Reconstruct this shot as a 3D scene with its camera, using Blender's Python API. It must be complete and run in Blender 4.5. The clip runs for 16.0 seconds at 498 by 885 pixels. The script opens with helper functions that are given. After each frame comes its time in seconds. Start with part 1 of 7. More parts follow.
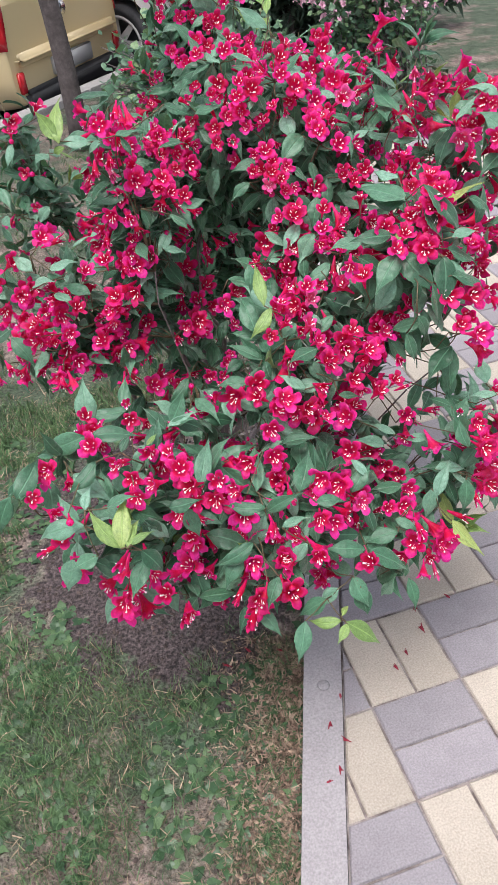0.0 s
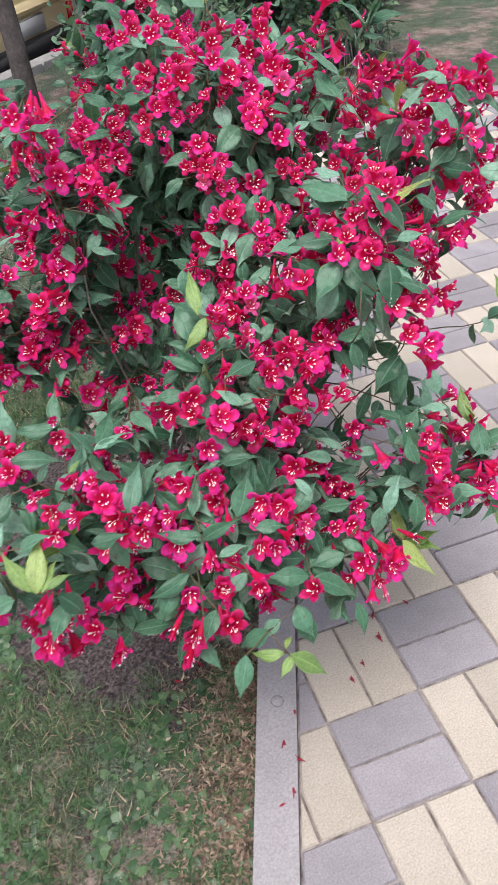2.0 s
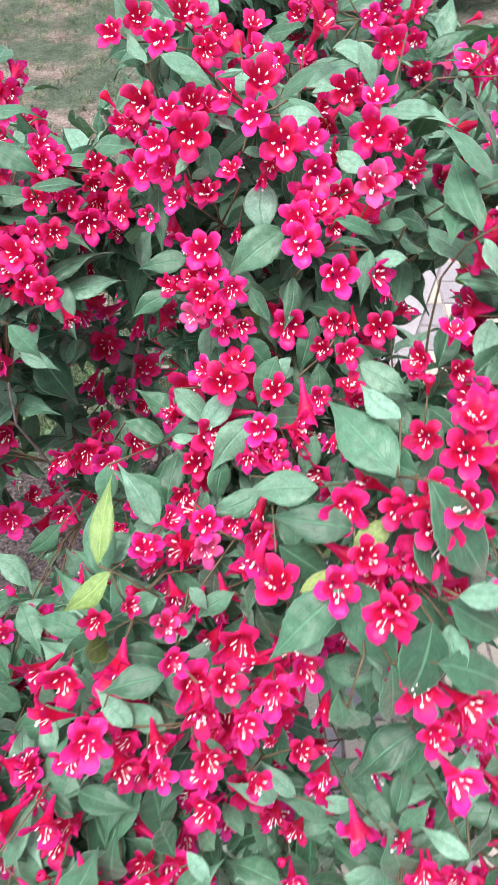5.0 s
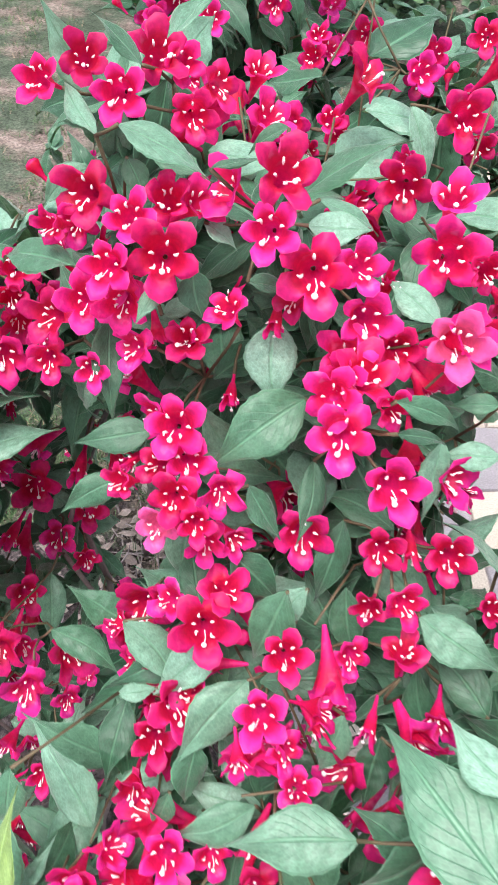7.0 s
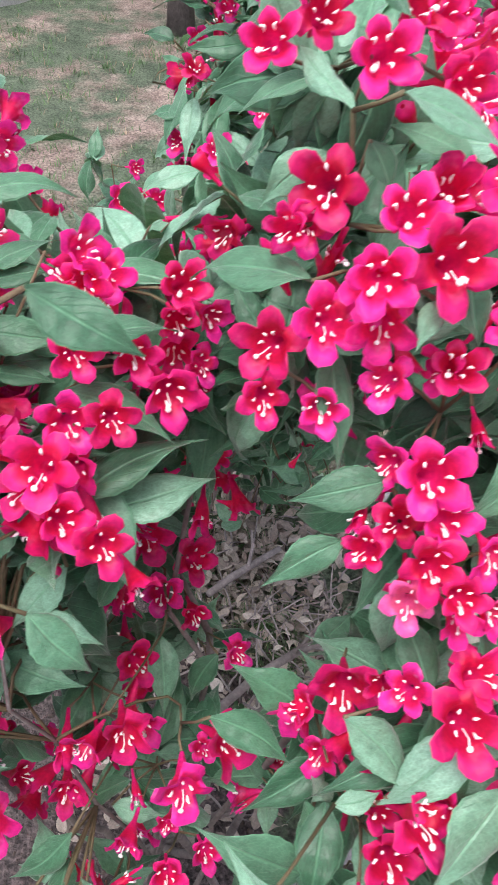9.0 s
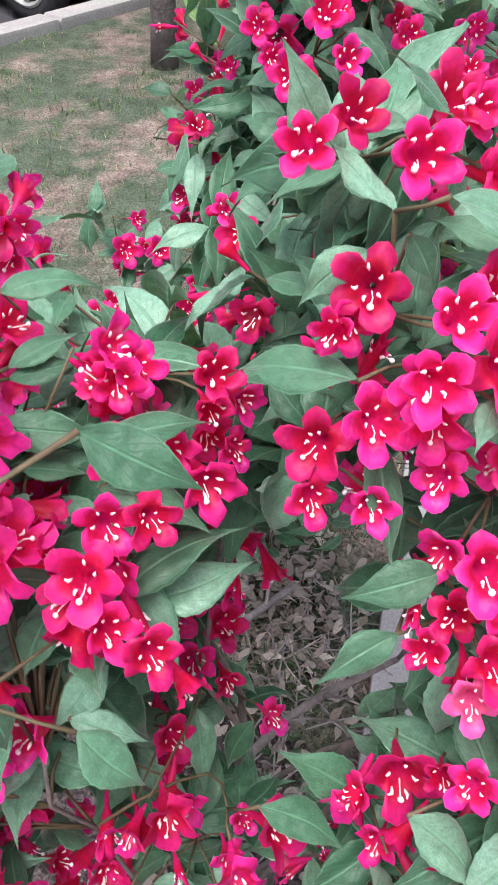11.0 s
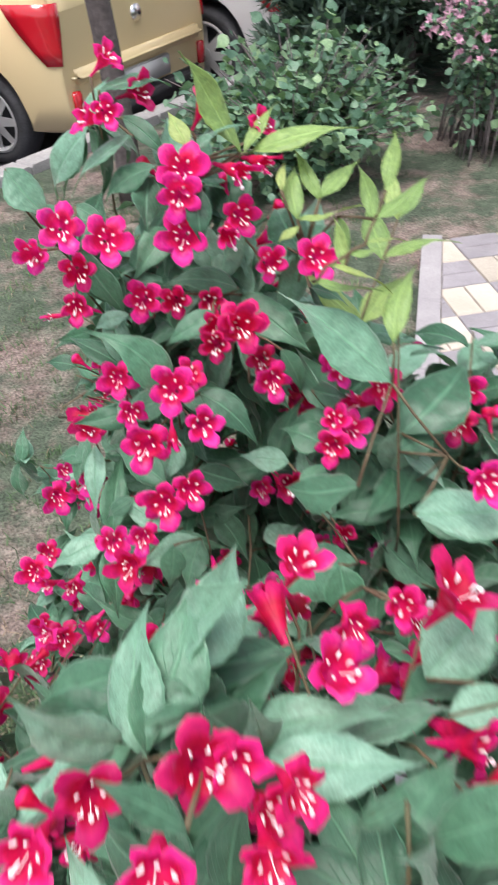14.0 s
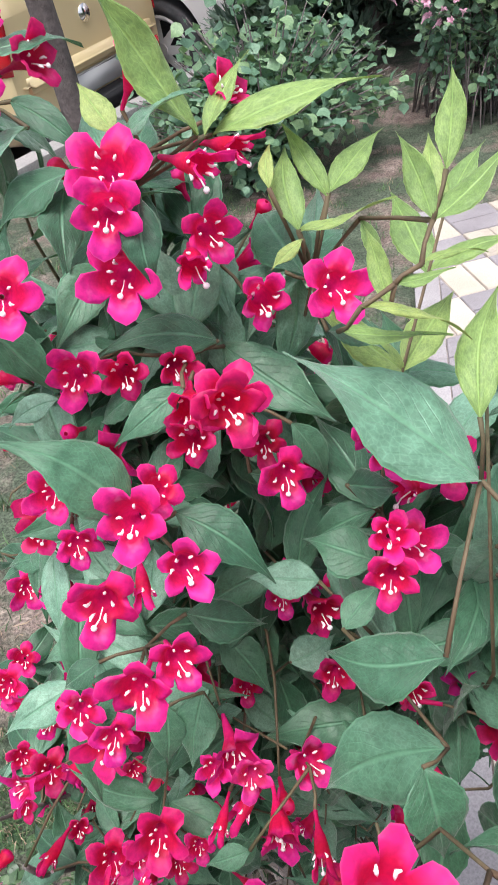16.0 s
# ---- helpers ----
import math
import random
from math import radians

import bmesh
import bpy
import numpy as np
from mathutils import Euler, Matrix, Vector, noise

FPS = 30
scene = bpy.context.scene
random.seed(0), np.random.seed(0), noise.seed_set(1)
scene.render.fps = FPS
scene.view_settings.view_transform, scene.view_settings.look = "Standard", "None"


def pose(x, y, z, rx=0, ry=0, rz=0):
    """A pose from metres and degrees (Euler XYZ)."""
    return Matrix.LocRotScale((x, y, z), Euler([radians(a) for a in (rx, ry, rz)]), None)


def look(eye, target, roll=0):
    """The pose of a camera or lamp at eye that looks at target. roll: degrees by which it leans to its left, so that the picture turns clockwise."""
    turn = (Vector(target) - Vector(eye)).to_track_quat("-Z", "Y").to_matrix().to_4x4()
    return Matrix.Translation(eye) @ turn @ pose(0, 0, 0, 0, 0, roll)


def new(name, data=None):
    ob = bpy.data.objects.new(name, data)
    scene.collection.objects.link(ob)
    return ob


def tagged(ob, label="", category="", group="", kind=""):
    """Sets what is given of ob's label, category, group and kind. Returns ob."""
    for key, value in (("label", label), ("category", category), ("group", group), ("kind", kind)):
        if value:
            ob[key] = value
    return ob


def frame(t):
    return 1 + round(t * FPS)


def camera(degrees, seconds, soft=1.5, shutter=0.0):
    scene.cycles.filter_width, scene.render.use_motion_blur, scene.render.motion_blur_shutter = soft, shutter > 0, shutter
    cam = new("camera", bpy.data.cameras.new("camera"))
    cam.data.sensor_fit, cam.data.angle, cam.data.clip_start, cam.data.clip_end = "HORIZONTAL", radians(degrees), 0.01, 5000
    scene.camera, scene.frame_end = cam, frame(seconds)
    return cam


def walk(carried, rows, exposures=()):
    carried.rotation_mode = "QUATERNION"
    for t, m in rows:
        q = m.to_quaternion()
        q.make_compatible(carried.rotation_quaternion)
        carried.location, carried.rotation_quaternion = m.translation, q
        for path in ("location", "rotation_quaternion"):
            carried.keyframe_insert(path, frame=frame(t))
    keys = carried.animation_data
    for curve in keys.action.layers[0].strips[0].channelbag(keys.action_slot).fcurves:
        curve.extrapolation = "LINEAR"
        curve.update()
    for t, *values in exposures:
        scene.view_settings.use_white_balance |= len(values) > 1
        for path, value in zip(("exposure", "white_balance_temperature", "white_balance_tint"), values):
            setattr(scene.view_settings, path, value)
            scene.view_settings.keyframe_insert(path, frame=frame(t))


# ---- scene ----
cam = camera(36.5, 16.0, soft=1.1, shutter=0.4)
PATH = [
    (0, (-0.379, -0.776, 1.393), (-0.019, 0.741, 0.141), -6.2),
    (0.5, (-0.378, -0.768, 1.392), (-0.006, 0.741, 0.135), -6.0),
    (1, (-0.369, -0.758, 1.389), (0.029, 0.736, 0.121), -5.6),
    (1.5, (-0.351, -0.746, 1.389), (0.052, 0.734, 0.106), -5.7),
    (2, (-0.297, -0.697, 1.388), (0.112, 0.761, 0.081), -5.7),
    (2.5, (-0.207, -0.625, 1.383), (0.15, 0.826, 0.054), -5.4),
    (3, (-0.123, -0.547, 1.375), (0.123, 0.917, 0.036), -3.3),
    (3.2, (-0.097, -0.518, 1.374), (0.119, 0.936, 0.018), -3.4),
    (5.3, (0.053, -0.067, 1.366), (0.006, 1.219, -0.166), 1.2),
    (5.5, (0.071, -0.036, 1.36), (-0.028, 1.235, -0.182), 1.3),
    (6, (0.066, 0.042, 1.328), (-0.076, 1.324, -0.201), 1.1),
    (6.5, (0.025, 0.11, 1.302), (-0.019, 1.416, -0.212), 3.2),
    (7, (-0.001, 0.146, 1.285), (0.135, 1.494, -0.186), 6.0),
    (7.5, (-0.055, 0.187, 1.271), (0.133, 1.531, -0.198), 5.7),
    (8, (-0.084, 0.198, 1.249), (0.123, 1.559, -0.201), 5.8),
    (8.5, (-0.102, 0.214, 1.233), (0.117, 1.579, -0.213), 5.8),
    (9, (-0.124, 0.223, 1.226), (0.08, 1.595, -0.215), 5.7),
    (9.2, (-0.137, 0.223, 1.218), (0.104, 1.608, -0.204), 7.1),
    (11.3, (-0.142, 0.261, 1.255), (0.045, 1.678, -0.145), 0.1),
    (11.5, (-0.118, 0.262, 1.264), (0.063, 1.688, -0.127), -2.0),
    (12, (-0.081, 0.247, 1.281), (0.114, 1.68, -0.101), -3.6),
    (12.5, (-0.051, 0.231, 1.291), (0.161, 1.682, -0.069), -4.2),
    (13, (-0.03, 0.257, 1.32), (0.205, 1.727, -0.016), -4.3),
    (13.5, (-0.016, 0.331, 1.331), (0.227, 1.828, 0.027), -4.4),
    (14, (-0.017, 0.419, 1.373), (0.161, 1.956, 0.105), -4.4),
    (14.5, (-0.023, 0.516, 1.367), (0.04, 2.095, 0.141), -4.8),
    (15, (-0.021, 0.565, 1.346), (0.045, 2.156, 0.137), -5.5),
    (15.5, (0.001, 0.602, 1.314), (0.174, 2.166, 0.079), -9.1),
    (16, (0.011, 0.6, 1.306), (0.185, 2.127, 0.026), -10.6),
]
walk(cam, [(t, look(eye, target, roll)) for t, eye, target, roll in PATH], [(0, 0.55), (1.5, 0.47), (3, 0.54), (5.3, 1.06), (9, 0.98), (12.5, 0.98), (14, 0.8), (16, 0.86)])


# ---- world and light ----
SUN_EL, SUN_AZ = radians(72), radians(215)
world = bpy.data.worlds.new("hazy_sky")
scene.world = world
world.use_nodes = True
wn, wl = world.node_tree.nodes, world.node_tree.links
sky = wn.new("ShaderNodeTexSky")
sky.sky_type, sky.sun_disc = "NISHITA", False
sky.sun_elevation, sky.sun_rotation = SUN_EL, SUN_AZ
sky.air_density, sky.dust_density, sky.ozone_density = 1.0, 4.0, 1.0
veil = wn.new("ShaderNodeHueSaturation")
veil.inputs["Saturation"].default_value = 0.45
wl.new(sky.outputs["Color"], veil.inputs["Color"])
wl.new(veil.outputs["Color"], wn["Background"].inputs["Color"])
wn["Background"].inputs["Strength"].default_value = 0.14
sun = new("sun", bpy.data.lights.new("sun", "SUN"))
sun.data.energy, sun.data.angle, sun.data.color = 1.8, radians(30), (1.0, 0.98, 0.96)
sun_from = Vector((math.sin(SUN_AZ) * math.cos(SUN_EL), math.cos(SUN_AZ) * math.cos(SUN_EL), math.sin(SUN_EL)))
sun.matrix_world = look(sun_from * 30, (0, 0, 0))


# ---- materials ----
def blank(name):
    m = bpy.data.materials.new(name)
    m.use_nodes = True
    return m, m.node_tree.nodes, m.node_tree.links, m.node_tree.nodes["Principled BSDF"]


def ramp_node(n, stops):
    r = n.new("ShaderNodeValToRGB")
    while len(r.color_ramp.elements) < len(stops):
        r.color_ramp.elements.new(0.5)
    for e, (p, c) in zip(r.color_ramp.elements, stops):
        e.position, e.color = p, (*c, 1)
    return r


def noise_node(n, l, coord, scale, detail=4.0, rough=0.6):
    t = n.new("ShaderNodeTexNoise")
    t.inputs["Scale"].default_value, t.inputs["Detail"].default_value, t.inputs["Roughness"].default_value = scale, detail, rough
    l.new(coord, t.inputs["Vector"])
    return t


def mix_node(n, l, fac, a, b, mode="MIX"):
    x = n.new("ShaderNodeMix")
    x.data_type, x.blend_type = "RGBA", mode
    for sock, v in ((x.inputs["Factor"], fac), (x.inputs["A"], a), (x.inputs["B"], b)):
        if hasattr(v, "is_linked"):
            l.new(v, sock)
        elif isinstance(v, tuple):
            sock.default_value = (*v, 1)
        else:
            sock.default_value = v
    return x.outputs["Result"]


def math_node(n, l, op, a, b=0.0):
    x = n.new("ShaderNodeMath")
    x.operation = op
    for sock, v in zip(x.inputs, (a, b)):
        if hasattr(v, "is_linked"):
            l.new(v, sock)
        else:
            sock.default_value = v
    return x.outputs[0]


def bump_node(n, l, bsdf, height, strength, distance):
    b = n.new("ShaderNodeBump")
    b.inputs["Strength"].default_value, b.inputs["Distance"].default_value = strength, distance
    l.new(height, b.inputs["Height"])
    l.new(b.outputs["Normal"], bsdf.inputs["Normal"])


def chance(n, l):
    """A random number per object or per loose piece."""
    a, b = n.new("ShaderNodeObjectInfo"), n.new("ShaderNodeNewGeometry")
    return math_node(n, l, "FRACT", math_node(n, l, "ADD", a.outputs["Random"], b.outputs["Random Per Island"]))


def grainy(name, stops, scale, grain=90.0, rough=0.75, bump=0.4, depth=0.004, metal=0.0, vary=0.0):
    """A mottled surface at two scales with fine relief."""
    m, n, l, p = blank(name)
    where = n.new("ShaderNodeTexCoord").outputs["Object"]
    big, fine = noise_node(n, l, where, scale), noise_node(n, l, where, grain, 3.0)
    base = ramp_node(n, stops)
    l.new(big.outputs["Fac"], base.inputs["Fac"])
    dusk = ramp_node(n, [(0.3, (0.72, 0.72, 0.72)), (0.75, (1.12, 1.12, 1.12))])
    l.new(fine.outputs["Fac"], dusk.inputs["Fac"])
    colour = mix_node(n, l, 1.0, base.outputs["Color"], dusk.outputs["Color"], "MULTIPLY")
    if vary:
        tone = ramp_node(n, [(0.0, (1 - vary,) * 3), (1.0, (1 + vary,) * 3)])
        l.new(chance(n, l), tone.inputs["Fac"])
        colour = mix_node(n, l, 1.0, colour, tone.outputs["Color"], "MULTIPLY")
    l.new(colour, p.inputs["Base Color"])
    p.inputs["Roughness"].default_value, p.inputs["Metallic"].default_value = rough, metal
    bump_node(n, l, p, fine.outputs["Fac"], bump, depth)
    return m


def leafy(name, dark, light, young=None, rough=0.42, veins=True, bloom=0.0):
    """A leaf: paler midrib and side veins along its own length, and a tone per leaf."""
    m, n, l, p = blank(name)
    uv = n.new("ShaderNodeUVMap")
    uv.uv_map = "along"
    cut = n.new("ShaderNodeSeparateXYZ")
    l.new(uv.outputs["UV"], cut.inputs["Vector"])
    side = math_node(n, l, "ABSOLUTE", math_node(n, l, "SUBTRACT", cut.outputs["X"], 0.5))
    # last stop: young-leaf tone, though in shrub_leaf it paints sky sheen
    tone = ramp_node(n, [(0.0, dark), (0.6, light), (1.0, young or light)])
    l.new(chance(n, l), tone.inputs["Fac"])
    colour = tone.outputs["Color"]
    shift = n.new("ShaderNodeVectorMath")
    shift.operation = "MULTIPLY_ADD"
    l.new(uv.outputs["UV"], shift.inputs[0])
    shift.inputs[1].default_value = (0.55, 1.0, 1.0)
    l.new(math_node(n, l, "MULTIPLY", chance(n, l), 37.0), shift.inputs[2])
    mottle = noise_node(n, l, shift.outputs["Vector"], 9.0, 6.0, 0.75)
    tint = ramp_node(n, [(0.3, (0.6, 0.66, 0.62)), (0.7, (1.35, 1.28, 1.3))])
    l.new(mottle.outputs["Fac"], tint.inputs["Fac"])
    colour = mix_node(n, l, 1.0, colour, tint.outputs["Color"], "MULTIPLY")
    if veins:
        net = n.new("ShaderNodeTexVoronoi")
        net.feature = "DISTANCE_TO_EDGE"
        net.inputs["Scale"].default_value = 26.0
        l.new(shift.outputs["Vector"], net.inputs["Vector"])
        mesh_lines = ramp_node(n, [(0.0, (1.22, 1.2, 1.22)), (0.12, (1, 1, 1)), (0.5, (0.9, 0.9, 0.9))])
        l.new(net.outputs["Distance"], mesh_lines.inputs["Fac"])
        colour = mix_node(n, l, 1.0, colour, mesh_lines.outputs["Color"], "MULTIPLY")
        mid = ramp_node(n, [(0.0, (1, 1, 1)), (0.018, (0.9, 0.9, 0.9)), (0.045, (0, 0, 0))])
        l.new(side, mid.inputs["Fac"])
        slant = math_node(n, l, "SUBTRACT", math_node(n, l, "MULTIPLY", cut.outputs["Y"], 9.0), math_node(n, l, "MULTIPLY", side, 7.0))
        rib = ramp_node(n, [(0.0, (0.2, 0.2, 0.2)), (0.07, (0, 0, 0)), (0.93, (0, 0, 0)), (1.0, (0.2, 0.2, 0.2))])
        l.new(math_node(n, l, "FRACT", slant), rib.inputs["Fac"])
        rim = ramp_node(n, [(0.455, (0, 0, 0)), (0.49, (0.9, 0.9, 0.9))])
        l.new(side, rim.inputs["Fac"])
        lines = mix_node(n, l, 1.0, mix_node(n, l, 1.0, mid.outputs["Color"], rib.outputs["Color"], "LIGHTEN"), rim.outputs["Color"], "LIGHTEN")
        colour = mix_node(n, l, math_node(n, l, "MULTIPLY", lines, 0.55), colour, tuple(min(1, v * 1.7 + 0.03) for v in light))
        bump_node(n, l, p, math_node(n, l, "SUBTRACT", math_node(n, l, "MULTIPLY", mottle.outputs["Fac"], 0.7), lines), 0.55, 0.0015)
    l.new(colour, p.inputs["Base Color"])
    p.inputs["Roughness"].default_value = rough
    p.inputs["Specular IOR Level"].default_value = 0.55
    p.inputs["Sheen Weight"].default_value, p.inputs["Sheen Roughness"].default_value = bloom, 0.5
    glow = n.new("ShaderNodeBsdfTranslucent")
    l.new(mix_node(n, l, 1.0, colour, (1.2, 1.35, 0.6), "MULTIPLY"), glow.inputs["Color"])
    both = n.new("ShaderNodeMixShader")
    both.inputs["Fac"].default_value = 0.16
    l.new(p.outputs["BSDF"], both.inputs[1])
    l.new(glow.outputs["BSDF"], both.inputs[2])
    l.new(both.outputs["Shader"], n["Material Output"].inputs["Surface"])
    return m


def petal(name, deep, rose, pale):
    """A petal: deep crimson in the throat, rosier lobes with pale flecks that paint in sheen, a thin light rim, a few
    faded flowers.
    """
    m, n, l, p = blank(name)
    uv = n.new("ShaderNodeUVMap")
    uv.uv_map = "along"
    cut = n.new("ShaderNodeSeparateXYZ")
    l.new(uv.outputs["UV"], cut.inputs["Vector"])
    run = ramp_node(n, [(0.0, rose), (0.42, deep), (0.58, deep), (0.74, rose), (0.95, rose), (1.0, tuple(0.8 * a + 0.2 * c for a, c in zip(rose, pale)))])
    l.new(cut.outputs["Y"], run.inputs["Fac"])
    # the lowest lobe's lilac sheen is painted as a paler tint
    lobe = ramp_node(n, [(0.0, (1.02, 1.3, 1.18)), (0.22, (1.02, 1.3, 1.18)), (0.36, (1.0, 1.0, 0.92)), (0.84, (1.0, 1.0, 0.92)), (1.0, (1.02, 1.3, 1.18))])
    l.new(cut.outputs["X"], lobe.inputs["Fac"])
    where = n.new("ShaderNodeTexCoord").outputs["Object"]
    sheen_fleck, vein = noise_node(n, l, where, 85.0, 2.0), noise_node(n, l, where, 300.0, 2.0)
    # paler patches, with sheen on the lobes put into the colour
    sheen_spot = ramp_node(n, [(0.6, (0, 0, 0)), (0.78, (0.45, 0.45, 0.45))])
    l.new(sheen_fleck.outputs["Fac"], sheen_spot.inputs["Fac"])
    colour = mix_node(n, l, sheen_spot.outputs["Color"], mix_node(n, l, 0.8, run.outputs["Color"], lobe.outputs["Color"], "MULTIPLY"), pale)
    tone = ramp_node(n, [(0.0, (0.74, 0.6, 0.6)), (0.3, (0.95, 0.85, 0.85)), (0.6, (1.03, 1.1, 1.2)), (1.0, (1.06, 1.6, 1.5))])
    luck = chance(n, l)
    l.new(luck, tone.inputs["Fac"])
    colour = mix_node(n, l, 1.0, colour, tone.outputs["Color"], "MULTIPLY")
    faded = ramp_node(n, [(0.98, (0, 0, 0)), (1.0, (0.5, 0.5, 0.5))])
    l.new(luck, faded.inputs["Fac"])
    colour = mix_node(n, l, faded.outputs["Color"], colour, (0.85, 0.26, 0.5))
    tint = ramp_node(n, [(0.3, (0.85, 0.85, 0.85)), (0.7, (1.1, 1.1, 1.1))])
    l.new(vein.outputs["Fac"], tint.inputs["Fac"])
    colour = mix_node(n, l, 1.0, colour, tint.outputs["Color"], "MULTIPLY")
    l.new(colour, p.inputs["Base Color"])
    p.inputs["Roughness"].default_value, p.inputs["Specular IOR Level"].default_value = 0.5, 0.35
    bump_node(n, l, p, vein.outputs["Fac"], 0.25, 0.001)
    glow = n.new("ShaderNodeBsdfTranslucent")
    l.new(colour, glow.inputs["Color"])
    both = n.new("ShaderNodeMixShader")
    both.inputs["Fac"].default_value = 0.44
    l.new(p.outputs["BSDF"], both.inputs[1])
    l.new(glow.outputs["BSDF"], both.inputs[2])
    l.new(both.outputs["Shader"], n["Material Output"].inputs["Surface"])
    return m


def plain(name, colour, rough=0.5, metal=0.0, coat=0.0):
    m, n, l, p = blank(name)
    p.inputs["Base Color"].default_value = (*colour, 1)
    p.inputs["Roughness"].default_value, p.inputs["Metallic"].default_value = rough, metal
    p.inputs["Coat Weight"].default_value = coat
    return m


def earth():
    """Thin lawn over pinkish dry earth, with bare dug soil round the shrub's foot."""
    m, n, l, p = blank("earth")
    pos = n.new("ShaderNodeNewGeometry").outputs["Position"]
    patch, fine, grit = noise_node(n, l, pos, 2.6, 6.0, 0.65), noise_node(n, l, pos, 14.0, 5.0), noise_node(n, l, pos, 120.0, 4.0)
    dry = ramp_node(n, [(0.3, (0.2, 0.14, 0.125)), (0.5, (0.33, 0.245, 0.22)), (0.7, (0.45, 0.355, 0.315))])
    l.new(fine.outputs["Fac"], dry.inputs["Fac"])
    moss = ramp_node(n, [(0.3, (0.065, 0.095, 0.06)), (0.7, (0.15, 0.185, 0.13))])
    l.new(fine.outputs["Fac"], moss.inputs["Fac"])
    where = ramp_node(n, [(0.4, (0, 0, 0)), (0.53, (1, 1, 1))])
    l.new(patch.outputs["Fac"], where.inputs["Fac"])
    colour = mix_node(n, l, where.outputs["Color"], dry.outputs["Color"], moss.outputs["Color"])
    oval = n.new("ShaderNodeVectorMath")
    oval.operation = "MULTIPLY"
    l.new(pos, oval.inputs[0])
    oval.inputs[1].default_value = (0.95, 0.75, 0)
    far = n.new("ShaderNodeVectorMath")
    far.operation = "DISTANCE"
    l.new(oval.outputs["Vector"], far.inputs[0])
    far.inputs[1].default_value = (-0.285, 0.495, 0)
    edge = math_node(n, l, "ADD", far.outputs["Value"], math_node(n, l, "MULTIPLY", math_node(n, l, "SUBTRACT", fine.outputs["Fac"], 0.5), 0.7))
    dug = ramp_node(n, [(0.31, (1, 1, 1)), (0.38, (0, 0, 0))])
    l.new(edge, dug.inputs["Fac"])
    soil = ramp_node(n, [(0.3, (0.06, 0.046, 0.05)), (0.7, (0.16, 0.122, 0.124))])
    l.new(grit.outputs["Fac"], soil.inputs["Fac"])
    colour = mix_node(n, l, dug.outputs["Color"], colour, soil.outputs["Color"])
    crumbs = ramp_node(n, [(0.35, (0.45, 0.45, 0.45)), (0.65, (1.35, 1.35, 1.35))])
    l.new(grit.outputs["Fac"], crumbs.inputs["Fac"])
    l.new(mix_node(n, l, 1.0, colour, crumbs.outputs["Color"], "MULTIPLY"), p.inputs["Base Color"])
    p.inputs["Roughness"].default_value = 0.95
    bump_node(n, l, p, math_node(n, l, "ADD", grit.outputs["Fac"], fine.outputs["Fac"]), 1.0, 0.02)
    return m


EARTH = earth()
CLOD = grainy("soil_clod", [(0.3, (0.05, 0.036, 0.034)), (0.7, (0.15, 0.11, 0.1))], 25.0, 200.0, 0.95, 0.8, 0.004, vary=0.4)
PAVER_TAN = grainy("tan_concrete", [(0.3, (0.46, 0.4, 0.34)), (0.7, (0.59, 0.52, 0.455))], 5.0, 260.0, 0.85, 0.5, 0.002, vary=0.12)
PAVER_GREY = grainy("lilac_grey_concrete", [(0.3, (0.27, 0.245, 0.27)), (0.7, (0.37, 0.34, 0.37))], 7.0, 260.0, 0.85, 0.5, 0.002, vary=0.12)
JOINT = grainy("joint_sand", [(0.35, (0.14, 0.11, 0.105)), (0.6, (0.4, 0.35, 0.34))], 20.0, 300.0, 0.95, 0.6, 0.003)
LITTER = grainy("golden_litter", [(0.3, (0.26, 0.17, 0.135)), (0.7, (0.44, 0.33, 0.25))], 30.0, 60.0, 0.85, 0.1, 0.001, vary=0.4)
KERB = grainy("kerb_concrete", [(0.3, (0.32, 0.295, 0.315)), (0.7, (0.43, 0.4, 0.42))], 5.0, 220.0, 0.85, 0.5, 0.002)
ROAD_KERB = grainy("pale_kerb_concrete", [(0.3, (0.34, 0.32, 0.33)), (0.7, (0.48, 0.46, 0.46))], 4.0, 120.0, 0.9, 0.5, 0.003)
ASPHALT = grainy("asphalt", [(0.3, (0.11, 0.105, 0.125)), (0.7, (0.17, 0.16, 0.185))], 2.0, 150.0, 0.9, 0.6, 0.004)
BARK = grainy("grey_bark", [(0.3, (0.075, 0.06, 0.06)), (0.7, (0.17, 0.14, 0.14))], 12.0, 60.0, 0.9, 0.8, 0.01)
STEM = grainy("shrub_stem", [(0.3, (0.12, 0.098, 0.1)), (0.7, (0.28, 0.235, 0.235))], 30.0, 200.0, 0.85, 0.5, 0.002)
DRY_TWIG = grainy("dry_twig", [(0.3, (0.2, 0.165, 0.17)), (0.7, (0.42, 0.36, 0.36))], 30.0, 200.0, 0.85, 0.5, 0.002, vary=0.3)
TWIG = grainy("green_twig", [(0.3, (0.09, 0.085, 0.04)), (0.7, (0.17, 0.11, 0.07))], 20.0, 200.0, 0.7, 0.2, 0.001)
# third colour puts the sky's pale bluish sheen into some leaves
LEAF = leafy("shrub_leaf", (0.022, 0.089, 0.046), (0.068, 0.19, 0.11), (0.21, 0.4, 0.3), rough=0.36, bloom=0.28)
LEAF_YOUNG = leafy("young_shrub_leaf", (0.14, 0.25, 0.075), (0.22, 0.34, 0.1), (0.31, 0.39, 0.12), bloom=0.1)
PETAL = petal("crimson_petal", (0.76, 0.008, 0.09), (0.9, 0.02, 0.26), (0.93, 0.26, 0.52))
